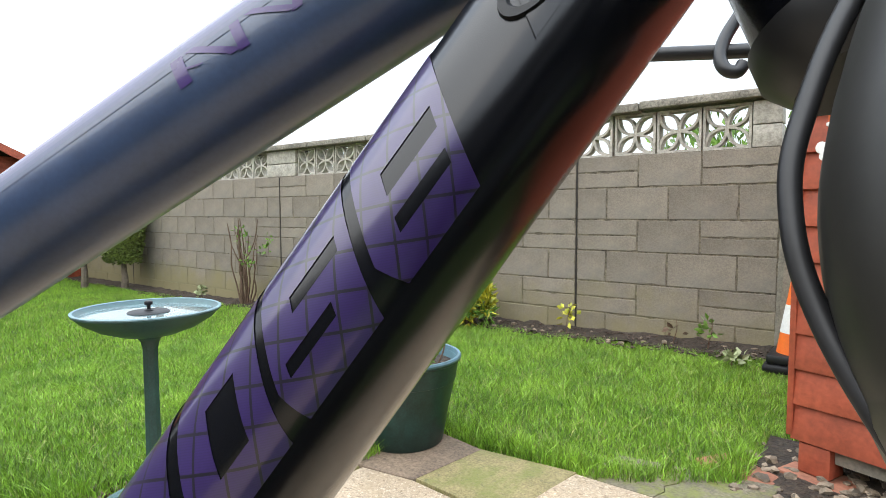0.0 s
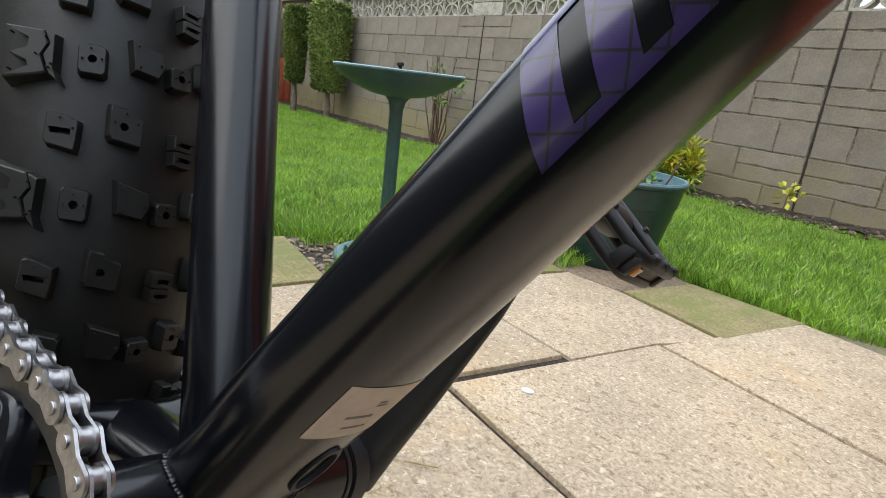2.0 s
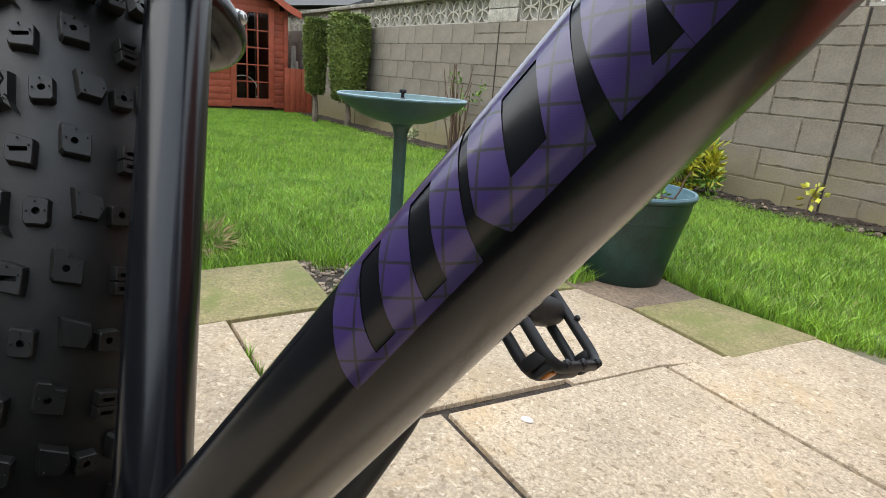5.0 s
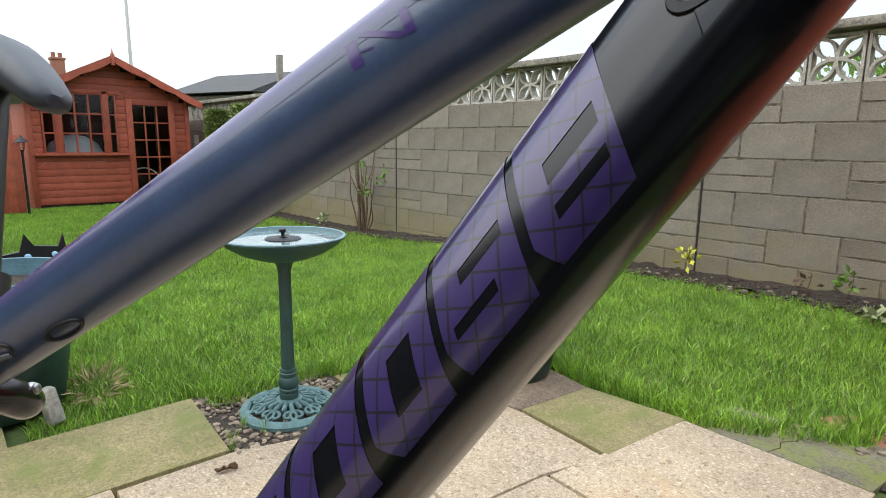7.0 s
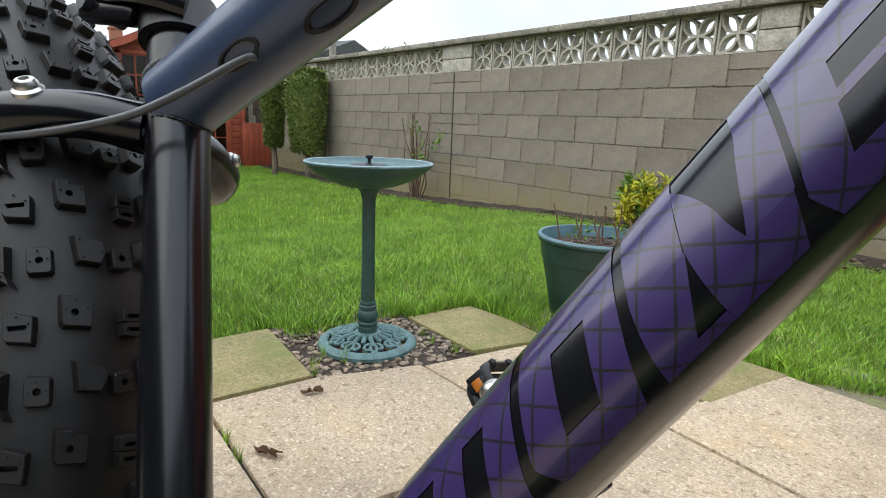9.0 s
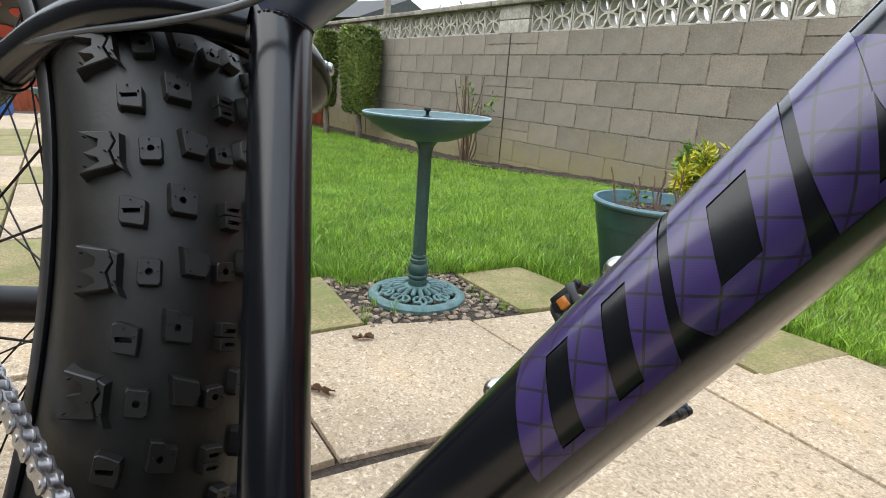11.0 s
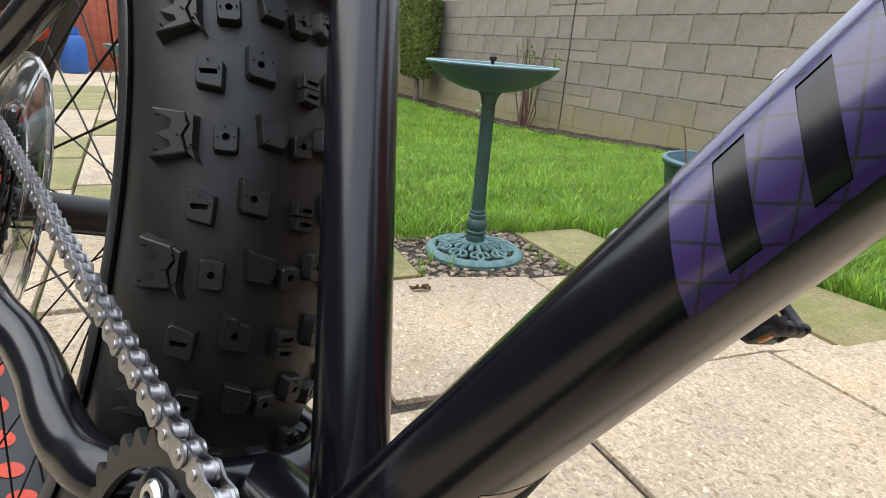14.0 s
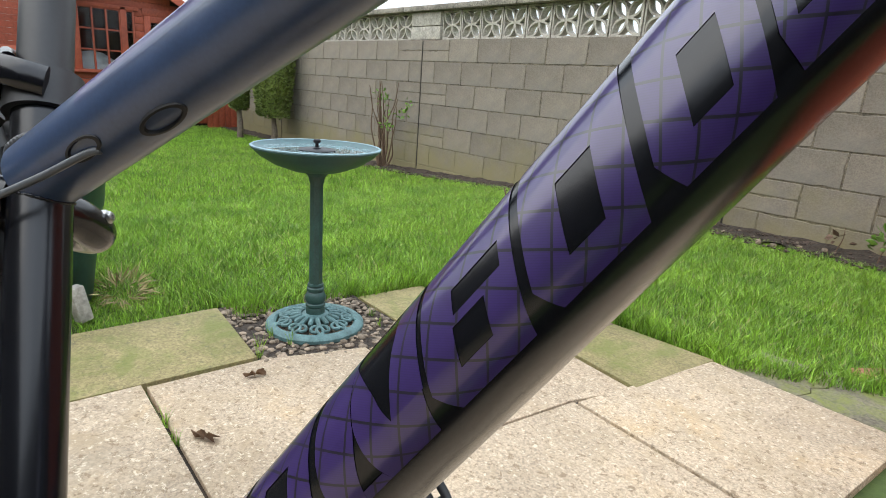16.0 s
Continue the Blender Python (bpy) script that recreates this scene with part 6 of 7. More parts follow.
AX = Vector((-0.517, 0, 0.030))
for sg in (-1, 1):
    f = lambda *q: Vector((q[0], -sg * q[1], q[2])) if sg == 1 else Vector(q)
    bend = [f(-0.128, -0.010, 0.318), f(-0.155, -0.038, 0.315), f(-0.190, -0.060, 0.305)] if sg == -1 else [f(-0.124, -0.010, 0.316), f(-0.130, -0.034, 0.312), f(-0.142, -0.056, 0.303), f(-0.172, -0.0665, 0.296)]
    # the far side flares out to the wide hub
    fl = 0.0 if sg == -1 else 0.034
    stay([*bend, f(-0.24, -0.067, 0.291), f(-0.285, -0.069 - fl * 0.2, 0.274), f(-0.335, -0.070 - fl * 0.5, 0.249), f(-0.39, -0.070 - fl * 0.8, 0.2205), f(-0.47, -0.071 - fl, 0.183), f(-0.545, -0.074 - fl, 0.146), f(-0.566, -0.080 - fl, 0.09), f(-0.545, -0.083 - fl, 0.015)], 0.0142, "seat_stay")
    # a yoke across the front of the tyre that runs into the chain stay
    stay([f(-0.0545, 0.0, -0.006), f(-0.0570, -0.022, -0.0065), f(-0.0690, -0.049, -0.0070), f(-0.0880, -0.066, -0.0090), f(-0.121, -0.0697, -0.0147), f(-0.155, -0.0712, -0.0112), f(-0.1945, -0.0690, -0.0066), f(-0.2363, -0.0705, -0.002), f(-0.28, -0.078 - fl * 0.3, 0.002), f(-0.34, -0.081 - fl * 0.6, 0.006), f(-0.45, -0.083 - fl, 0.014), f(-0.530, -0.083 - fl, 0.022)], 0.0142, "chain_stay")
    bm = lathe([(0.0088, -0.008), (0.0085, -0.001), (0.0066, 0.0005), (0.0066, 0.0025), (0.0050, 0.0048), (0.0028, 0.0052), (0.0026, 0.0028), (0.0004, 0.0028)], 24)
    bm.transform(Matrix.Translation(Vector((-0.168, -0.060, 0.3225)) if sg == -1 else Vector((-0.1275, 0.054, 0.3165))) @ (Vector((0.28, -0.62, 0.74)) if sg == -1 else Vector((0.80, 0.45, 0.35))).to_track_quat("Z", "X").to_matrix().to_4x4() @ Matrix.Scale(1.0 if sg == -1 else 0.72, 4))
    part("stay_bolt", bm, M["steel"], bike, "silver hex-socket bolt")
part("stay_yoke", pipe([(0.004, 0, -0.002), (-0.056, 0, -0.006)], 0.0150, 20, side=(0, 1, 0), flat=0.021), M["frame"], bike)
part("stay_bridge", pipe([(-0.155, -0.036, 0.314), (-0.155, 0.036, 0.314)], 0.010, 16), M["frame"], bike)
# cable along the stay, with a tie
cab = smooth_line([(-0.575, -0.088, 0.10), (-0.54, -0.083, 0.158), (-0.46, -0.081, 0.196), (-0.375, -0.081, 0.237), (-0.315, -0.0815, 0.263), (-0.22, -0.072, 0.283), (-0.15, -0.053, 0.299), (-0.10, -0.038, 0.315), (-0.07, -0.026, 0.335), (-0.046, -0.0150, 0.3562), (-0.040, -0.0110, 0.3600)], 8)
part("gear_cable", pipe(cab, 0.0023, 10), M["cable"], bike, "grey-black gear cable housing")
tie = lathe([(0.0185, -0.002), (0.020, -0.002), (0.020, 0.002), (0.0185, 0.002)], 24, closed=True)
tie.transform(Matrix.Translation((-0.318, -0.072, 0.2595)) @ Vector((-0.88, -0.03, -0.38)).to_track_quat("Z", "X").to_matrix().to_4x4())
part("cable_tie", tie, M["plastic"], bike)


# rear wheel
def wheel(ax, name_prefix, lugs, camber=0.0, side=0.0):
    lean = Matrix.Translation(ax + Vector((0, side, 0))) @ Matrix.Rotation(radians(camber), 4, "X") @ Matrix.Translation(-ax)
    m = lean @ Matrix.Translation(ax) @ pose(0, 0, 0, 90, 0, 0)   # lathe axis z becomes the wheel axis
    prof = [(0.335, -0.048), (0.345, -0.0535), (0.365, -0.0580), (0.385, -0.0605), (0.405, -0.057), (0.420, -0.047), (0.431, -0.030), (0.4355, -0.013), (0.436, 0.0), (0.4355, 0.013), (0.431, 0.030), (0.420, 0.047), (0.405, 0.057), (0.385, 0.0605), (0.365, 0.0580), (0.345, 0.0535), (0.335, 0.048)]
    tyre = part(name_prefix + "_tyre", lathe(prof, 160, m=m, closed=True), M["rubber"], bike, "wide black knobbly tyre")
    rim = part(name_prefix + "_rim", lathe([(0.347, -0.0572), (0.3455, -0.0545), (0.334, -0.048), (0.328, -0.038), (0.328, 0.038), (0.334, 0.048), (0.3455, 0.0545), (0.347, 0.0572), (0.344, 0.0585), (0.327, 0.0550), (0.3225, 0.048), (0.3215, 0.0), (0.3225, -0.048), (0.327, -0.0550), (0.344, -0.0585)], 120, m=m, closed=True), M["frame_satin"], bike, "wide black rim with red cut-outs")
    # red strip that shows in two rows of round cut-outs
    for k in range(36):
        for yy in (-0.0185, 0.0185):
            bm = bmesh.new()
            a0 = 2 * math.pi * (k + 0.5) / 36
            ring = []
            for j in range(24):
                b_ = 2 * math.pi * j / 24
                aa = a0 + 0.046 * math.cos(b_)
                ring.append(bm.verts.new(m @ Vector((0.3208 * math.cos(aa), 0.3208 * math.sin(aa), yy + 0.0145 * math.sin(b_)))))
            bm.faces.new(ring)
            part("red_cutout", bm, M["rim_red"], rim, "red rim strip in a cut-out")
    hub = part(name_prefix + "_hub", lathe([(0.010, -0.100), (0.018, -0.092), (0.034, -0.088), (0.034, -0.084), (0.0205, -0.080), (0.0195, 0.0), (0.021, 0.048), (0.034, 0.052), (0.034, 0.056), (0.018, 0.060), (0.010, 0.070)], 40, m=m), M["frame_satin"], bike, "black hub shell")
    for k in range(36):
        sd_ = 1 if k % 2 else -1
        a = 2 * math.pi * k / 36
        off = (0.62 if (k // 2) % 2 else -0.62)
        p0 = m @ Vector((0.033 * math.cos(a + off), 0.033 * math.sin(a + off), 0.054 if sd_ > 0 else -0.086))
        p1 = m @ Vector((0.3215 * math.cos(a), 0.3215 * math.sin(a), sd_ * 0.004))
        part("spoke", pipe([p0, p1], 0.0012, 6), M["spoke"], hub)
    if not lugs:
        return tyre
    # tread: two kinds of rows that alternate round the tyre
    r = random.Random(2)
    def radius(n):
        a = abs(n)
        for (r0, n0), (r1, n1) in zip(prof[8:13], prof[9:14]):
            if n0 <= a <= n1:
                return r0 + (r1 - r0) * (a - n0) / max(1e-6, n1 - n0)
        return 0.405

    def sample(poly, n):
        """n points round a polygon, by angle about its middle."""
        out = []
        c = Vector((sum(p[0] for p in poly) / len(poly), sum(p[1] for p in poly) / len(poly)))
        for k in range(n):
            a = 2 * math.pi * (k + 0.5) / n
            d = Vector((math.cos(a), math.sin(a)))
            best = 1e9
            for p, q in zip(poly, poly[1:] + poly[:1]):
                p, q = Vector(p) - c, Vector(q) - c
                e = q - p
                den = d.x * e.y - d.y * e.x
                if abs(den) > 1e-12:
                    t_ = (p.x * e.y - p.y * e.x) / den
                    w_ = (p.x * d.y - p.y * d.x) / den
                    if t_ > 0 and -1e-6 <= w_ <= 1 + 1e-6:
                        best = min(best, t_)
            out.append(c + d * best)
        return out

    def lug(bm, poly, h, hole=None, n=28):
        """A block with sloping flanks and, if asked, a sunk hole in its top."""
        up = sample(poly, n) if hole else [Vector(p) for p in poly]
        c = sum(up, Vector((0, 0))) / len(up)
        rings = [[bm.verts.new((*(c + (p - c) * f), z)) for p in up] for f, z in ((1.22, -0.005), (1.04, h * 0.88), (0.97, h))]
        if hole:
            ho = sample(hole, n)
            hc = sum(ho, Vector((0, 0))) / n
            rings += [[bm.verts.new((*p, h)) for p in ho], [bm.verts.new((*(hc + (p - hc) * 0.8), -0.001)) for p in ho]]
        for A, B in zip(rings, rings[1:]):
            for k in range(len(A)):
                bm.faces.new((A[k], A[(k + 1) % len(A)], B[(k + 1) % len(A)], B[k]))
        bm.faces.new(rings[-1])
        # stubs left from moulding
        for p in up[::max(2, len(up) // 4)][:3]:
            q = c + (p - c) * 0.72
            if not hole or (q - c).length > 0.003:
                lathe([(0.0005, h - 0.001), (0.0004, h + 0.0018)], 5, bm, Matrix.Translation((q.x, q.y, 0)))

    def rect(x0, x1, y0, y1):
        return [(x0, y0), (x1, y0), (x1, y1), (x0, y1)]
    H = 0.0060
    dot = [(0.0019 * math.cos(a * 0.6283), 0.0019 * math.sin(a * 0.6283)) for a in range(10)]
    shapes = {k: bmesh.new() for k in "khdtsle"}
    # winged lug, cut in two by a zigzag slit
    lug(shapes["k"], [(-0.0150, 0.0124), (0.0010, 0.0100), (0.0034, 0.0040), (0.0006, -0.0010), (0.0034, -0.0085), (0.0000, -0.0092), (-0.0145, -0.0106), (-0.0040, -0.0062), (-0.0052, -0.0034), (-0.0128, 0.0002), (-0.0050, 0.0024), (-0.0046, 0.0070)], H)
    lug(shapes["k"], [(0.0024, 0.0098), (0.0064, 0.0080), (0.0066, -0.0072), (0.0086, -0.0122), (0.0050, -0.0092), (0.0022, -0.0010), (0.0050, 0.0040)], H)
    lug(shapes["h"], [(-0.0056, 0.0070), (0.0050, 0.0062), (0.0052, -0.0066), (-0.0052, -0.0064)], H, dot)
    lug(shapes["d"], [(-0.0072, 0.0078), (0.0058, 0.0048), (0.0072, -0.0012), (0.0046, -0.0070), (-0.0054, -0.0058)], H)
    lug(shapes["t"], [(-0.0052, 0.0042), (0.0048, 0.0054), (0.0056, -0.0048), (-0.0046, -0.0060)], H, dot)
    lug(shapes["s"], [(-0.0060, 0.0080), (-0.0015, 0.0074), (0.0060, 0.0050), (0.0056, -0.0078), (-0.0062, -0.0058)], H, rect(-0.0042, 0.0036, -0.0014, 0.0012))
    lug(shapes["l"], [(-0.0068, 0.0084), (0.0004, 0.0076), (0.0010, 0.0050), (0.0066, 0.0042), (0.0066, -0.0080), (-0.0064, -0.0068)], H, [(x - 0.001, y - 0.0005) for x, y in dot])
    lug(shapes["e"], [(-0.0052, 0.0080), (0.0048, 0.0074), (0.0048, 0.0006), (-0.0050, 0.0006)], H, rect(-0.0032, 0.0032, 0.0026, 0.0048))
    lug(shapes["e"], [(-0.0050, 0.0001), (0.0048, 0.0001), (0.0046, -0.0074), (-0.0046, -0.0068)], H, rect(-0.0032, 0.0032, -0.0046, -0.0024))
    kinds = {}
    for k, bm in shapes.items():
        bmesh.ops.recalc_face_normals(bm, faces=bm.faces)
        kinds[k] = mesh("tread_lug", bm, M["lug"], False)
    rest = bmesh.new()
    # kind, place across the tread, lag round the tyre in rows
    rows = ([("k", -0.0515, -0.13), ("h", -0.0365, -0.14), ("d", -0.0155, 0.02), ("t", 0.0005, -0.08), ("h", 0.0180, 0.10), ("t", 0.0345, -0.10), ("k", 0.0510, -0.13)],
            [("s", -0.0440, -0.18), ("l", -0.0225, 0.03), ("e", 0.0055, -0.15), ("l", 0.0280, 0.03), ("s", 0.0460, -0.18)])
    for k in range(76):
        for kd, n, lag in rows[k % 2]:
            ang = 2 * math.pi * (k + lag) / 76
            vis = -0.35 < (ang if ang < math.pi else ang - 2 * math.pi) < 1.75
            rr = radius(n)
            tilt = math.atan2(radius(max(0, abs(n) - 0.004)) - radius(abs(n) + 0.004), 0.008) * (1 if n > 0 else -1)
            # wheel frame: x radial, y axle, z round the tyre
            rad = Vector((math.cos(ang), 0, math.sin(ang)))
            tan = Vector((-math.sin(ang), 0, math.cos(ang)))
            axv = Vector((0, 1, 0))
            nz = (rad * math.cos(tilt) + axv * math.sin(tilt))
            nx = (axv * math.cos(tilt) - rad * math.sin(tilt))
            mm = Matrix((nx, tan, nz)).transposed().to_4x4()
            if n > 0 and kd == "k":
                mm = mm @ Matrix.Rotation(math.pi, 4, "Z")
            mm.translation = ax + rad * rr + axv * n
            mm = lean @ mm @ Matrix.Diagonal((1.08, 1.10, 1.05, 1))
            if vis:
                ob = new("tread_lug", kinds[kd])
                ob.parent = tyre
                ob.matrix_local = mm
            else:
                n0 = len(rest.verts)
                rest.from_mesh(kinds[kd])
                rest.verts.ensure_lookup_table()
                bmesh.ops.transform(rest, matrix=mm, verts=rest.verts[n0:])
    tagged(part("tread", rest, M["lug"], tyre, "", False), kind="stuff")
    return tyre


wheel(AX, "rear", True, 2.6, 0.0035)

# cassette, clear spoke guard, chain and chainring
PITCH = 0.0138
CR, CRR, CN = Vector((-0.0046, -0.074, -0.030)), 0.077, -0.074


def toothed(R, teeth, th, m, bm, inner, depth=0.0042):
    v0, v1 = [], []
    for k in range(teeth * 4):
        a = 2 * math.pi * k / (teeth * 4)
        rr = R + (depth, depth * 0.6, -depth, -depth * 0.6)[k % 4] * 0.9
        for z, lst in ((-th / 2, v0), (th / 2, v1)):
            lst.append((bm.verts.new(m @ Vector((rr * math.cos(a), rr * math.sin(a), z))), bm.verts.new(m @ Vector((inner * math.cos(a), inner * math.sin(a), z)))))
    n = teeth * 4
    for k in range(n):
        j = (k + 1) % n
        bm.faces.new((v0[k][0], v0[j][0], v0[j][1], v0[k][1]))
        bm.faces.new((v1[k][0], v1[k][1], v1[j][1], v1[j][0]))
        bm.faces.new((v0[k][0], v1[k][0], v1[j][0], v0[j][0]))
        bm.faces.new((v0[k][1], v0[j][1], v1[j][1], v1[k][1]))
    return bm


RX = pose(0, 0, 0, 90, 0, 0)
cas = part("cassette", lathe([(0.020, -0.018), (0.022, 0.018)], 24, m=Matrix.Translation(AX + Vector((0, -0.062, 0))) @ RX), M["dark_steel"], bike, "dark steel gear cassette")
for k in range(7):
    R = 0.088 - 0.0075 * k
    bm = toothed(R, round(2 * math.pi * R / PITCH), 0.0018, Matrix.Translation(AX + Vector((0, -0.048 - 0.0052 * k, 0))) @ RX, bmesh.new(), R - 0.017)
    bmesh.ops.recalc_face_normals(bm, faces=bm.faces)
    part("sprocket", bm, M["dark_steel"], cas, "", False)
guard = part("spoke_guard", lathe([(0.045, -0.001), (0.147, -0.001), (0.150, -0.003), (0.152, 0.0), (0.150, 0.003), (0.147, 0.001), (0.045, 0.001)], 80, m=Matrix.Translation(AX + Vector((0, -0.0425, 0))) @ RX, closed=True), M["clear"], bike, "clear plastic spoke guard disc")
part("guard_ring", lathe([(0.098, -0.0022), (0.101, -0.0022), (0.101, 0.0022), (0.098, 0.0022)], 64, m=Matrix.Translation(AX + Vector((0, -0.0425, 0))) @ RX, closed=True), M["clear"], guard)

ring = part("chainring", toothed(CRR - 0.001, 35, 0.0034, Matrix.Translation(CR) @ RX, bmesh.new(), CRR - 0.013), M["dark_steel"], bike, "dark steel chainring", False)
SA = (100, 34, -38, -110, 172)


def spider_radius(deg):
    """Five broad arms with hollow flanks between them."""
    near = min(abs((deg - a + 180) % 360 - 180) for a in SA)
    return 0.0655 - 0.0255 * (1 - math.cos(min(1.0, max(0.0, near - 7.0) / 24.0) * math.pi)) / 2


bm = bmesh.new()
hoops = []
for lift, shrink in ((0.0035, 0.0), (-0.0035, 0.0), (-0.0052, 0.0016)):
    hoops.append([bm.verts.new(CR + Vector(((spider_radius(2 * k) - shrink) * math.cos(radians(2 * k)), lift - (0.010 if shrink else 0.004) * max(0.0, 1 - spider_radius(2 * k) / 0.066), (spider_radius(2 * k) - shrink) * math.sin(radians(2 * k))))) for k in range(180)])
hoops.append([bm.verts.new(CR + Vector((0.020 * math.cos(radians(2 * k)), -0.014, 0.020 * math.sin(radians(2 * k))))) for k in range(180)])
for A, B in zip(hoops, hoops[1:]):
    for k in range(180):
        bm.faces.new((A[k], A[(k + 1) % 180], B[(k + 1) % 180], B[k]))
bm.faces.new(hoops[0][::-1])
bm.faces.new(hoops[-1])
bmesh.ops.recalc_face_normals(bm, faces=bm.faces)
part("spider", bm, M["frame"], ring, "glossy black five-armed spider")
for a in SA:
    a = radians(a)
    d = Vector((math.cos(a), 0, math.sin(a)))
    bm = lathe([(0.0075, 0.0), (0.0078, 0.0025), (0.006, 0.0042), (0.0035, 0.0042), (0.0032, 0.0015), (0.0004, 0.0015)], 24, m=Matrix.Translation(CR + d * 0.056 + Vector((0, -0.004, 0))) @ pose(0, 0, 0, 90, 0, 0))
    part("ring_bolt", bm, M["chrome"], ring, "bright chainring bolt")


def link_mesh(outer):
    """A pair of plates with waists; inner links carry their rollers."""
    bm = bmesh.new()
    off = 0.0039 if outer else 0.0025
    for sgn in (-1, 1):
        pts = []
        n = 12
        for k in range(n + 1):
            a = math.pi / 2 + math.pi * k / n
            pts.append((0.0052 * math.cos(a), 0.0052 * math.sin(a)))
        pts.append((PITCH / 2, -0.0036))
        for k in range(n + 1):
            a = -math.pi / 2 + math.pi * k / n
            pts.append((PITCH + 0.0052 * math.cos(a), 0.0052 * math.sin(a)))
        pts.append((PITCH / 2, 0.0036))
        a_ = [bm.verts.new((p[0], sgn * off - 0.0006, p[1])) for p in pts]
        b_ = [bm.verts.new((p[0], sgn * off + 0.0006, p[1])) for p in pts]
        bm.faces.new(a_)
        bm.faces.new(b_[::-1])
        for k in range(len(pts)):
            j = (k + 1) % len(pts)
            bm.faces.new((a_[k], b_[k], b_[j], a_[j]))
    for xx in (0, PITCH):
        if outer:
            lathe([(0.0021, -0.0052), (0.0023, -0.005), (0.0023, 0.005), (0.0021, 0.0052)], 10, bm, Matrix.Translation((xx, 0, 0)) @ RX)
        else:
            lathe([(0.0043, -0.0019), (0.0043, 0.0019)], 12, bm, Matrix.Translation((xx, 0, 0)) @ RX)
    bmesh.ops.recalc_face_normals(bm, faces=bm.faces)
    return mesh("chain_link", bm, M["chain"], True)


links = (link_mesh(True), link_mesh(False))
# chain line: round the front of the chainring, back along the top to the cassette, and back underneath
top_a = radians(97.2)
path = []
for k in range(60):
    a = radians(-95) + (top_a - radians(-95)) * k / 59
    path.append(Vector((CR.x + CRR * math.cos(a), CN, CR.z + CRR * math.sin(a))))
end = AX + Vector((0.010, -0.060, 0.081))
p_last = path[-1].copy()
for k in range(1, 61):
    path.append(p_last.lerp(end, k / 60))
CASR = 0.081
for k in range(1, 40):
    a = radians(90) + radians(170) * k / 39
    path.append(AX + Vector((CASR * math.cos(a), -0.060, CASR * math.sin(a))))
lower = [path[-1], AX + Vector((0.04, -0.064, -0.14)), AX + Vector((0.10, -0.066, -0.155)), Vector((-0.25, -0.07, -0.125)), path[0]]
path += smooth_line(lower, 20)[1:]
dist = [0.0]
for a, b in zip(path, path[1:]):
    dist.append(dist[-1] + (b - a).length)


def along(s):
    k = min(len(dist) - 2, max(0, int(np.searchsorted(dist, s)) - 1))
    return path[k].lerp(path[k + 1], (s - dist[k]) / max(1e-9, dist[k + 1] - dist[k]))


chain = new("chain")
chain.parent = bike
chain["label"] = "dull silver roller chain"
s, k = 0.004, 0
while s + PITCH < dist[-1]:
    a, b = along(s), along(s + PITCH)
    d = (b - a).normalized()
    up = Vector((0, 1, 0))
    zz = d.cross(up).normalized()
    mm = Matrix((d, zz.cross(d), zz)).transposed().to_4x4()
    mm.translation = a
    ob = new("chain_link", links[k % 2])
    ob.parent = chain
    ob.matrix_local = mm
    s += PITCH
    k += 1
# rear gear mechanism
der = part("derailleur", pipe(smooth_line([AX + Vector((0.0, -0.085, -0.03)), AX + Vector((0.03, -0.09, -0.07)), AX + Vector((0.04, -0.075, -0.11))], 6), 0.011, 12), M["plastic"], bike, "black rear derailleur")
for p in (AX + Vector((0.045, -0.064, -0.105)), AX + Vector((0.07, -0.066, -0.145))):
    part("jockey_wheel", lathe([(0.003, -0.004), (0.021, -0.003), (0.021, 0.003), (0.003, 0.004)], 20, m=Matrix.Translation(p) @ RX), M["plastic"], der)


# cranks and pedals
def crank(base, tip, n0, n1, bow, radii):
    d = Vector((tip[0], 0, tip[1])) - Vector((base.x, 0, base.z))
    front = Vector((d.z, 0, -d.x)).normalized() * bow
    pts = [Vector((base.x, n0, base.z)) + d * u + Vector((0, (n1 - n0) * min(1, u * 1.6), 0)) + front * math.sin(math.pi * min(1, max(0, u))) for u in (-0.06, 0.0, 0.12, 0.3, 0.6, 0.9, 1.0, 1.04)]
    return part("crank_arm", pipe(pts, radii, 20, side=(0, 1, 0), flat=[0.008, 0.012, 0.012, 0.0095, 0.0085, 0.0085, 0.009, 0.006]), M["frame_satin"], bike, "black crank arm")


LTIP = (0.083, 0.181)
crank(BB, LTIP, 0.083, 0.092, 0.006, [0.012, 0.0190, 0.0165, 0.0150, 0.0145, 0.0150, 0.0160, 0.011])
part("crank_bolt", pipe([BB + Vector((0, 0.09, 0)), BB + Vector((0, 0.1005, 0))], 0.010, 20), M["frame_satin"], bike)
RTIP = (-0.086, -0.240)
crank(CR, RTIP, -0.099, -0.108, 0.0, [0.012, 0.0200, 0.0190, 0.0185, 0.0185, 0.0175, 0.0165, 0.011])


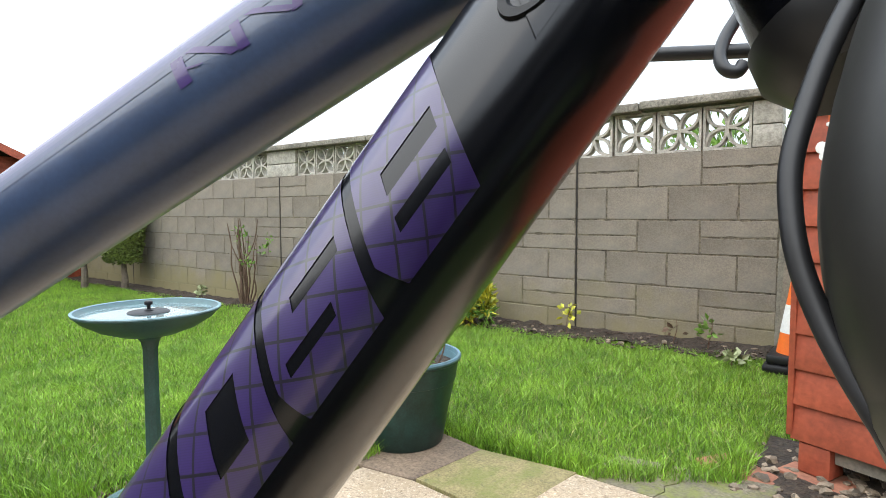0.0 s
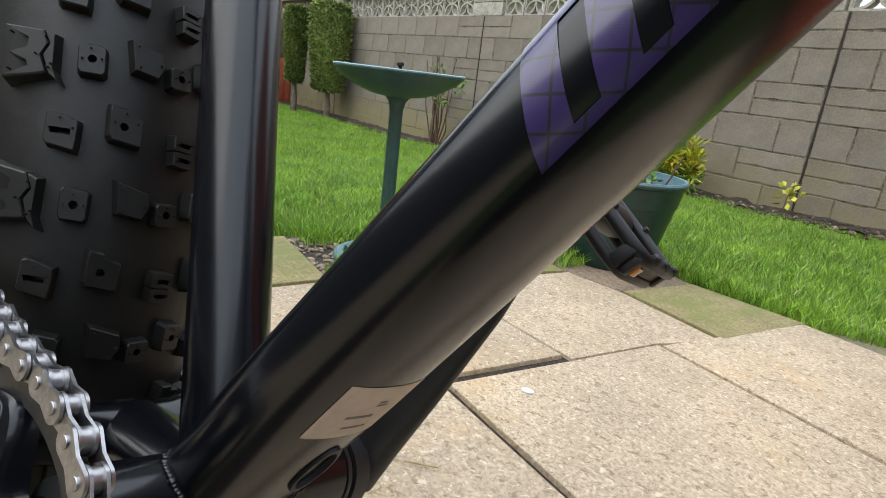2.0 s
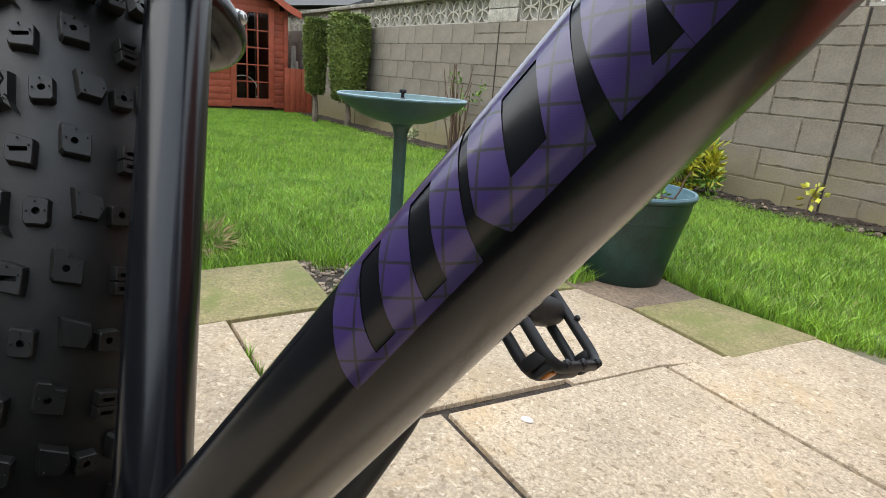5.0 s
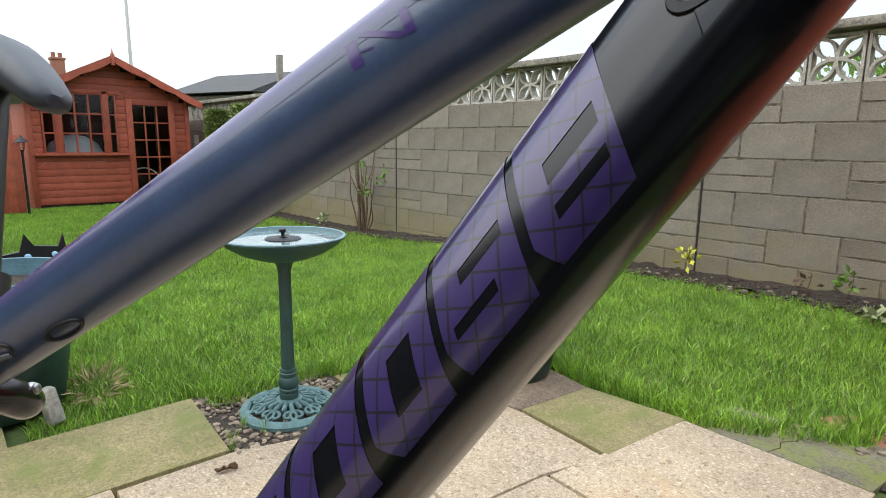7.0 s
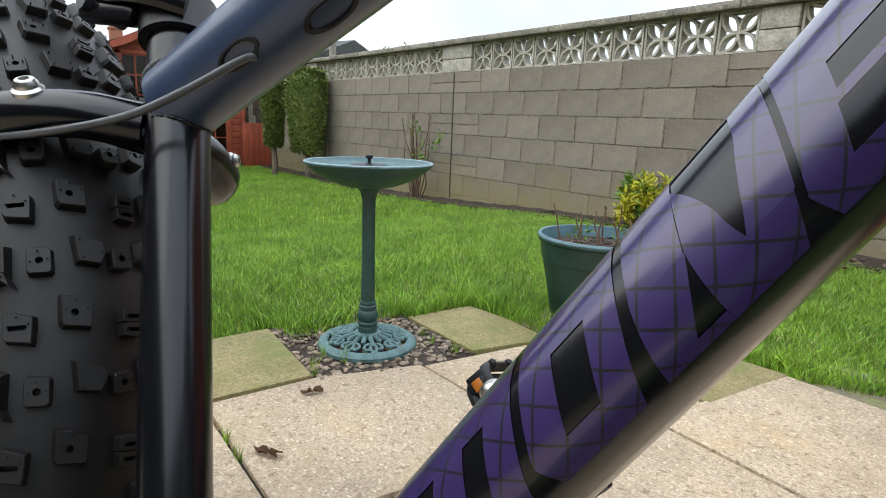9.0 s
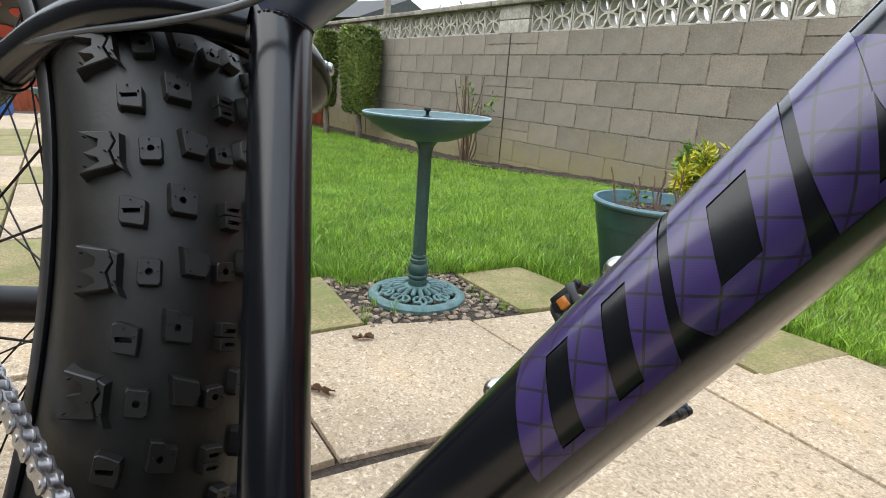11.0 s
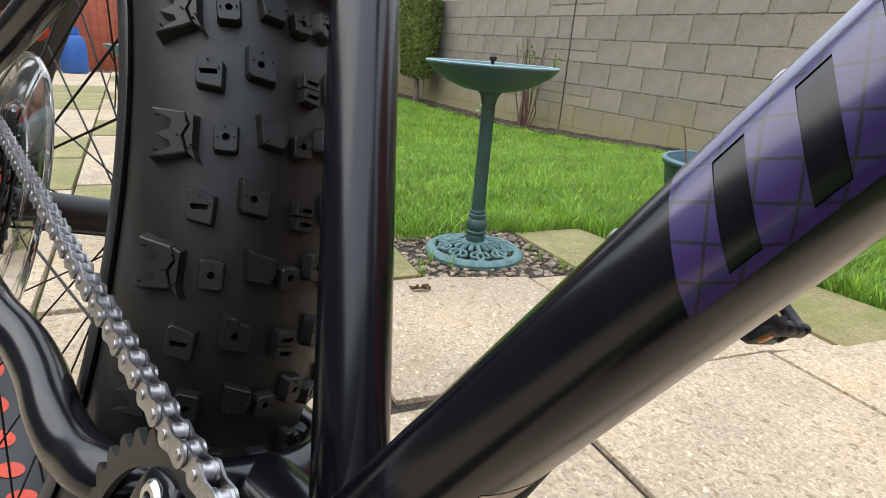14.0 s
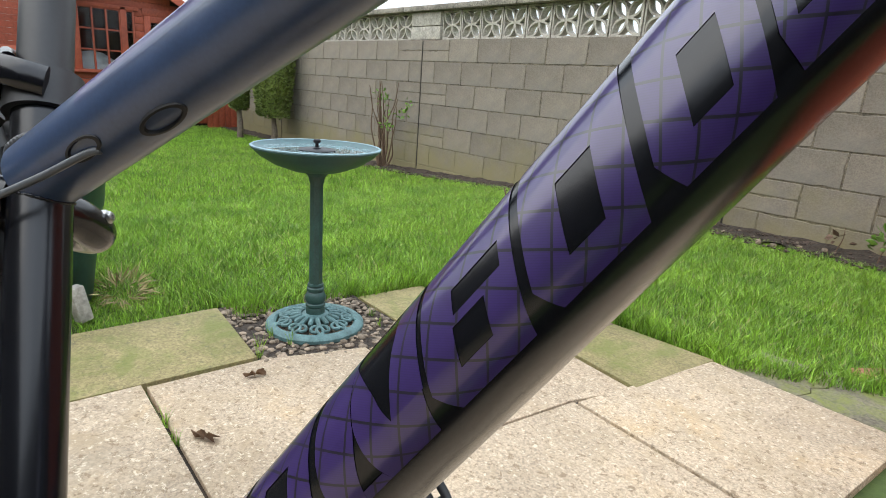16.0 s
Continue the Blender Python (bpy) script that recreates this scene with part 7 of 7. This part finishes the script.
def pedal(c, sg, tilt):
    """A black cage pedal: two hoops joined by webs, pins, an axle bar and small reflectors."""
    m = Matrix.Translation(c) @ Matrix.Rotation(radians(tilt), 4, "Y")
    L, Wd, T = 0.108, 0.088, 0.022
    bm = bmesh.new()
    box(bm, (0, 0, 0), (0.013, Wd - 0.012, 0.013), m, 0.005)
    lathe([(0.0100, -Wd / 2 + 0.006), (0.0115, -Wd / 2 + 0.020), (0.0115, Wd / 2 - 0.020), (0.0100, Wd / 2 - 0.006)], 18, bm, m @ pose(0, 0, 0, 90, 0, 0))
    body = part("pedal", bm, M["plastic"], bike, "black plastic cage pedal")
    # an upper and a lower hoop with round corners
    for name, sz, grow in (("cage", 1, 0.0), ("cage", -1, 0.004)):
        hoop = []
        hx, hy, rc = L / 2 - 0.004 - grow, Wd / 2 - 0.004, 0.013
        for qx, qy, a0 in ((1, 1, 0), (-1, 1, 90), (-1, -1, 180), (1, -1, 270)):
            for a in (0, 30, 60, 90):
                hoop.append(m @ Vector((qx * (hx - rc) + rc * math.cos(radians(a0 + a)), qy * (hy - rc) + rc * math.sin(radians(a0 + a)), sz * (T / 2 - 0.0033))))
        hoop += hoop[:2]
        bm = pipe(hoop, 0.0036, 10, side=m.to_3x3() @ Vector((0, 0, 1)), flat=0.0040)
        if sz > 0:
            for xx in (-0.026, 0.014):
                for yy in (-hy, hy):
                    lathe([(0.0026, -0.002), (0.0024, 0.0046), (0.0014, 0.0054)], 8, bm, m @ pose(xx, yy, T / 2 - 0.002, 0, 0, 0))
            for xx in (-hx, hx):
                for yy in (-0.30, 0.0, 0.30):
                    lathe([(0.0036, -0.003), (0.0032, 0.0040), (0.0018, 0.0052)], 8, bm, m @ pose(xx, yy * Wd, T / 2 - 0.002, 0, 0, 0))
        part(name, bm, M["plastic"], body)
    for qx in (-1, 1):
        for qy in (-1, 1):
            # webs that join the hoops and leave a long slot in each rail
            bm = bmesh.new()
            box(bm, (qx * (L / 2 - 0.014), qy * (Wd / 2 - 0.0045), 0), (0.009, 0.0062, T - 0.006), m, 0.002)
            box(bm, (qx * (L / 2 - 0.0075), qy * (Wd / 2 - 0.0090), 0), (0.0062, 0.009, T - 0.007), m, 0.002)
            part("web", bm, M["plastic"], body)
        bm = bmesh.new()
        box(bm, (qx * (L / 2 - 0.0088), 0, -0.001), (0.0040, Wd - 0.024, T - 0.012), m, 0.0012)
        part("end_plate", bm, M["plastic"], body)
        bm = bmesh.new()
        if qx < 0:
            box(bm, (-(L / 2 - 0.0140), -sg * (Wd / 2 - 0.0030), 0.001), (0.0080, 0.0060, 0.0072), m, 0.001)
        else:
            box(bm, (L / 2 - 0.0055, -sg * 0.030, -0.001), (0.0055, 0.010, 0.0075), m, 0.001)
        part("reflector", bm, M["reflector"], body, "orange reflector")
    for qy in (-1, 1):
        bm = bmesh.new()
        box(bm, (0, qy * (Wd / 2 - 0.0045), 0), (0.013, 0.0066, T - 0.006), m, 0.002)
        part("web", bm, M["plastic"], body)
    part("axle", pipe([m @ Vector((0, -sg * (Wd / 2 + 0.050), 0)), m @ Vector((0, sg * Wd / 2, 0))], 0.0070, 14), M["plastic"], body)


pedal(Vector((0.0768, 0.192, 0.1790)), 1, 38.5)
pedal(Vector((RTIP[0], -0.188, RTIP[1])), -1, 27)

# side stand: a toothed rod in a clamp with a red button, and the leg below it
foot_top = Vector((-0.062, 0.045, -0.070))
foot = BIKE.inverted() @ Vector((-0.475, 0.150, 0.006))
sd = (foot - foot_top).normalized()
sx = sd.cross(Vector((0, 1, 0))).normalized()
if sx.x < 0:
    sx = -sx
stand = part("side_stand", pipe([foot_top, foot_top + sd * 0.060], 0.0048, 16), M["plastic"], bike, "black adjustable side stand")
part("mount", pipe([Vector((-0.045, 0.020, -0.035)), foot_top + sd * 0.004], 0.008, 16), M["frame_satin"], stand)
bm = bmesh.new()
for k in range(12):
    q = foot_top + sd * (0.006 + 0.0036 * k) - sx * 0.0048
    bmesh.ops.create_icosphere(bm, subdivisions=1, radius=0.0017, matrix=Matrix.Translation(q))
part("teeth", bm, M["plastic"], stand)
turn = sd.to_track_quat("Z", "Y").to_matrix().to_4x4()
bm = bmesh.new()
box(bm, (0, 0, 0), (0.020, 0.018, 0.020), Matrix.Translation(foot_top + sd * 0.052 + sx * 0.002) @ turn, 0.004)
part("clamp", bm, M["plastic"], stand)
part("button", pipe([foot_top + sd * 0.051 + sx * 0.008, foot_top + sd * 0.051 + sx * 0.0135], 0.0055, 16), M["rim_red"], stand, "red release button")
part("lower_leg", pipe([foot_top + sd * 0.058, foot_top + sd * 0.07, foot_top + sd * 0.10, foot], [0.0085, 0.008, 0.0075, 0.0075], 16), M["plastic"], stand)
part("foot_pad", pipe([foot - sd * 0.02, foot], [0.012, 0.016], 16), M["plastic"], stand)

# head tube, fork, front wheel and handlebar
H0, H1 = Vector((0.452, 0, 0.553)), Vector((0.398, 0, 0.715))
part("head_tube", pipe(line(H0, H1, 6), 0.030, 32), M["frame"], bike)
hd_ = (H1 - H0).normalized()
part("headset", pipe([H0 - hd_ * 0.016, H0 - hd_ * 0.006, H0 + hd_ * 0.004], [0.026, 0.033, 0.033], 32), M["frame_satin"], bike)
fork = part("fork_crown", pipe([(0.490, -0.084, 0.530), (0.480, -0.05, 0.540), (0.470, 0, 0.545), (0.480, 0.05, 0.540), (0.490, 0.084, 0.530)], [0.020, 0.024, 0.026, 0.024, 0.020], 20), M["frame_satin"], bike, "black suspension fork")
AXF = Vector((0.748, 0, 0.030))
right_leg = smooth_line([(0.478, -0.088, 0.560), (0.449, -0.092, 0.500), (0.4405, -0.095, 0.472), (0.4385, -0.095, 0.456), (0.4415, -0.095, 0.440), (0.452, -0.095, 0.420), (0.52, -0.092, 0.33), (0.64, -0.088, 0.17), (0.740, -0.084, 0.03)], 5)
left_leg = line((0.500, 0.088, 0.560), (0.740, 0.084, 0.03), 20)
for p in (right_leg, left_leg):
    part("fork_leg", pipe(p, [0.0225 + 0.003 * min(1, k / 10) for k in range(len(p))], 24), M["fork"], fork, "dark olive-black fork leg")
wheel(AXF, "front", False)
hose = smooth_line([(0.47, -0.085, 0.58), (0.4265, -0.088, 0.510), (0.4128, -0.088, 0.478), (0.4105, -0.088, 0.460), (0.4140, -0.089, 0.443), (0.4225, -0.094, 0.423), (0.435, -0.105, 0.40), (0.50, -0.11, 0.30)], 8)
part("brake_hose", pipe(hose, 0.0019, 10), M["cable_black"], bike, "black brake hose")
part("stem", pipe([H1, H1 + hd_ * 0.05, H1 + hd_ * 0.06 + Vector((0.06, 0.03, 0.01))], 0.018, 16), M["frame_satin"], bike)
bar = part("handlebar", pipe(smooth_line([H1 + hd_ * 0.06 + Vector((0.06, -0.25, 0.01)), H1 + hd_ * 0.06 + Vector((0.06, 0.03, 0.01)), (0.53, 0.16, 0.775), (0.556, 0.28, 0.768), (0.535, 0.345, 0.768), (0.38, 0.357, 0.779), (0.30, 0.362, 0.785)], 8), 0.0070, 16), M["frame_satin"], bike, "black handlebar")
part("brake_lever", pipe(smooth_line([(0.470, 0.352, 0.81), (0.458, 0.35, 0.787), (0.452, 0.347, 0.765), (0.456, 0.345, 0.749), (0.466, 0.345, 0.745), (0.472, 0.345, 0.753)], 6), 0.0062, 12), M["frame_satin"], bar, "curved black brake lever")
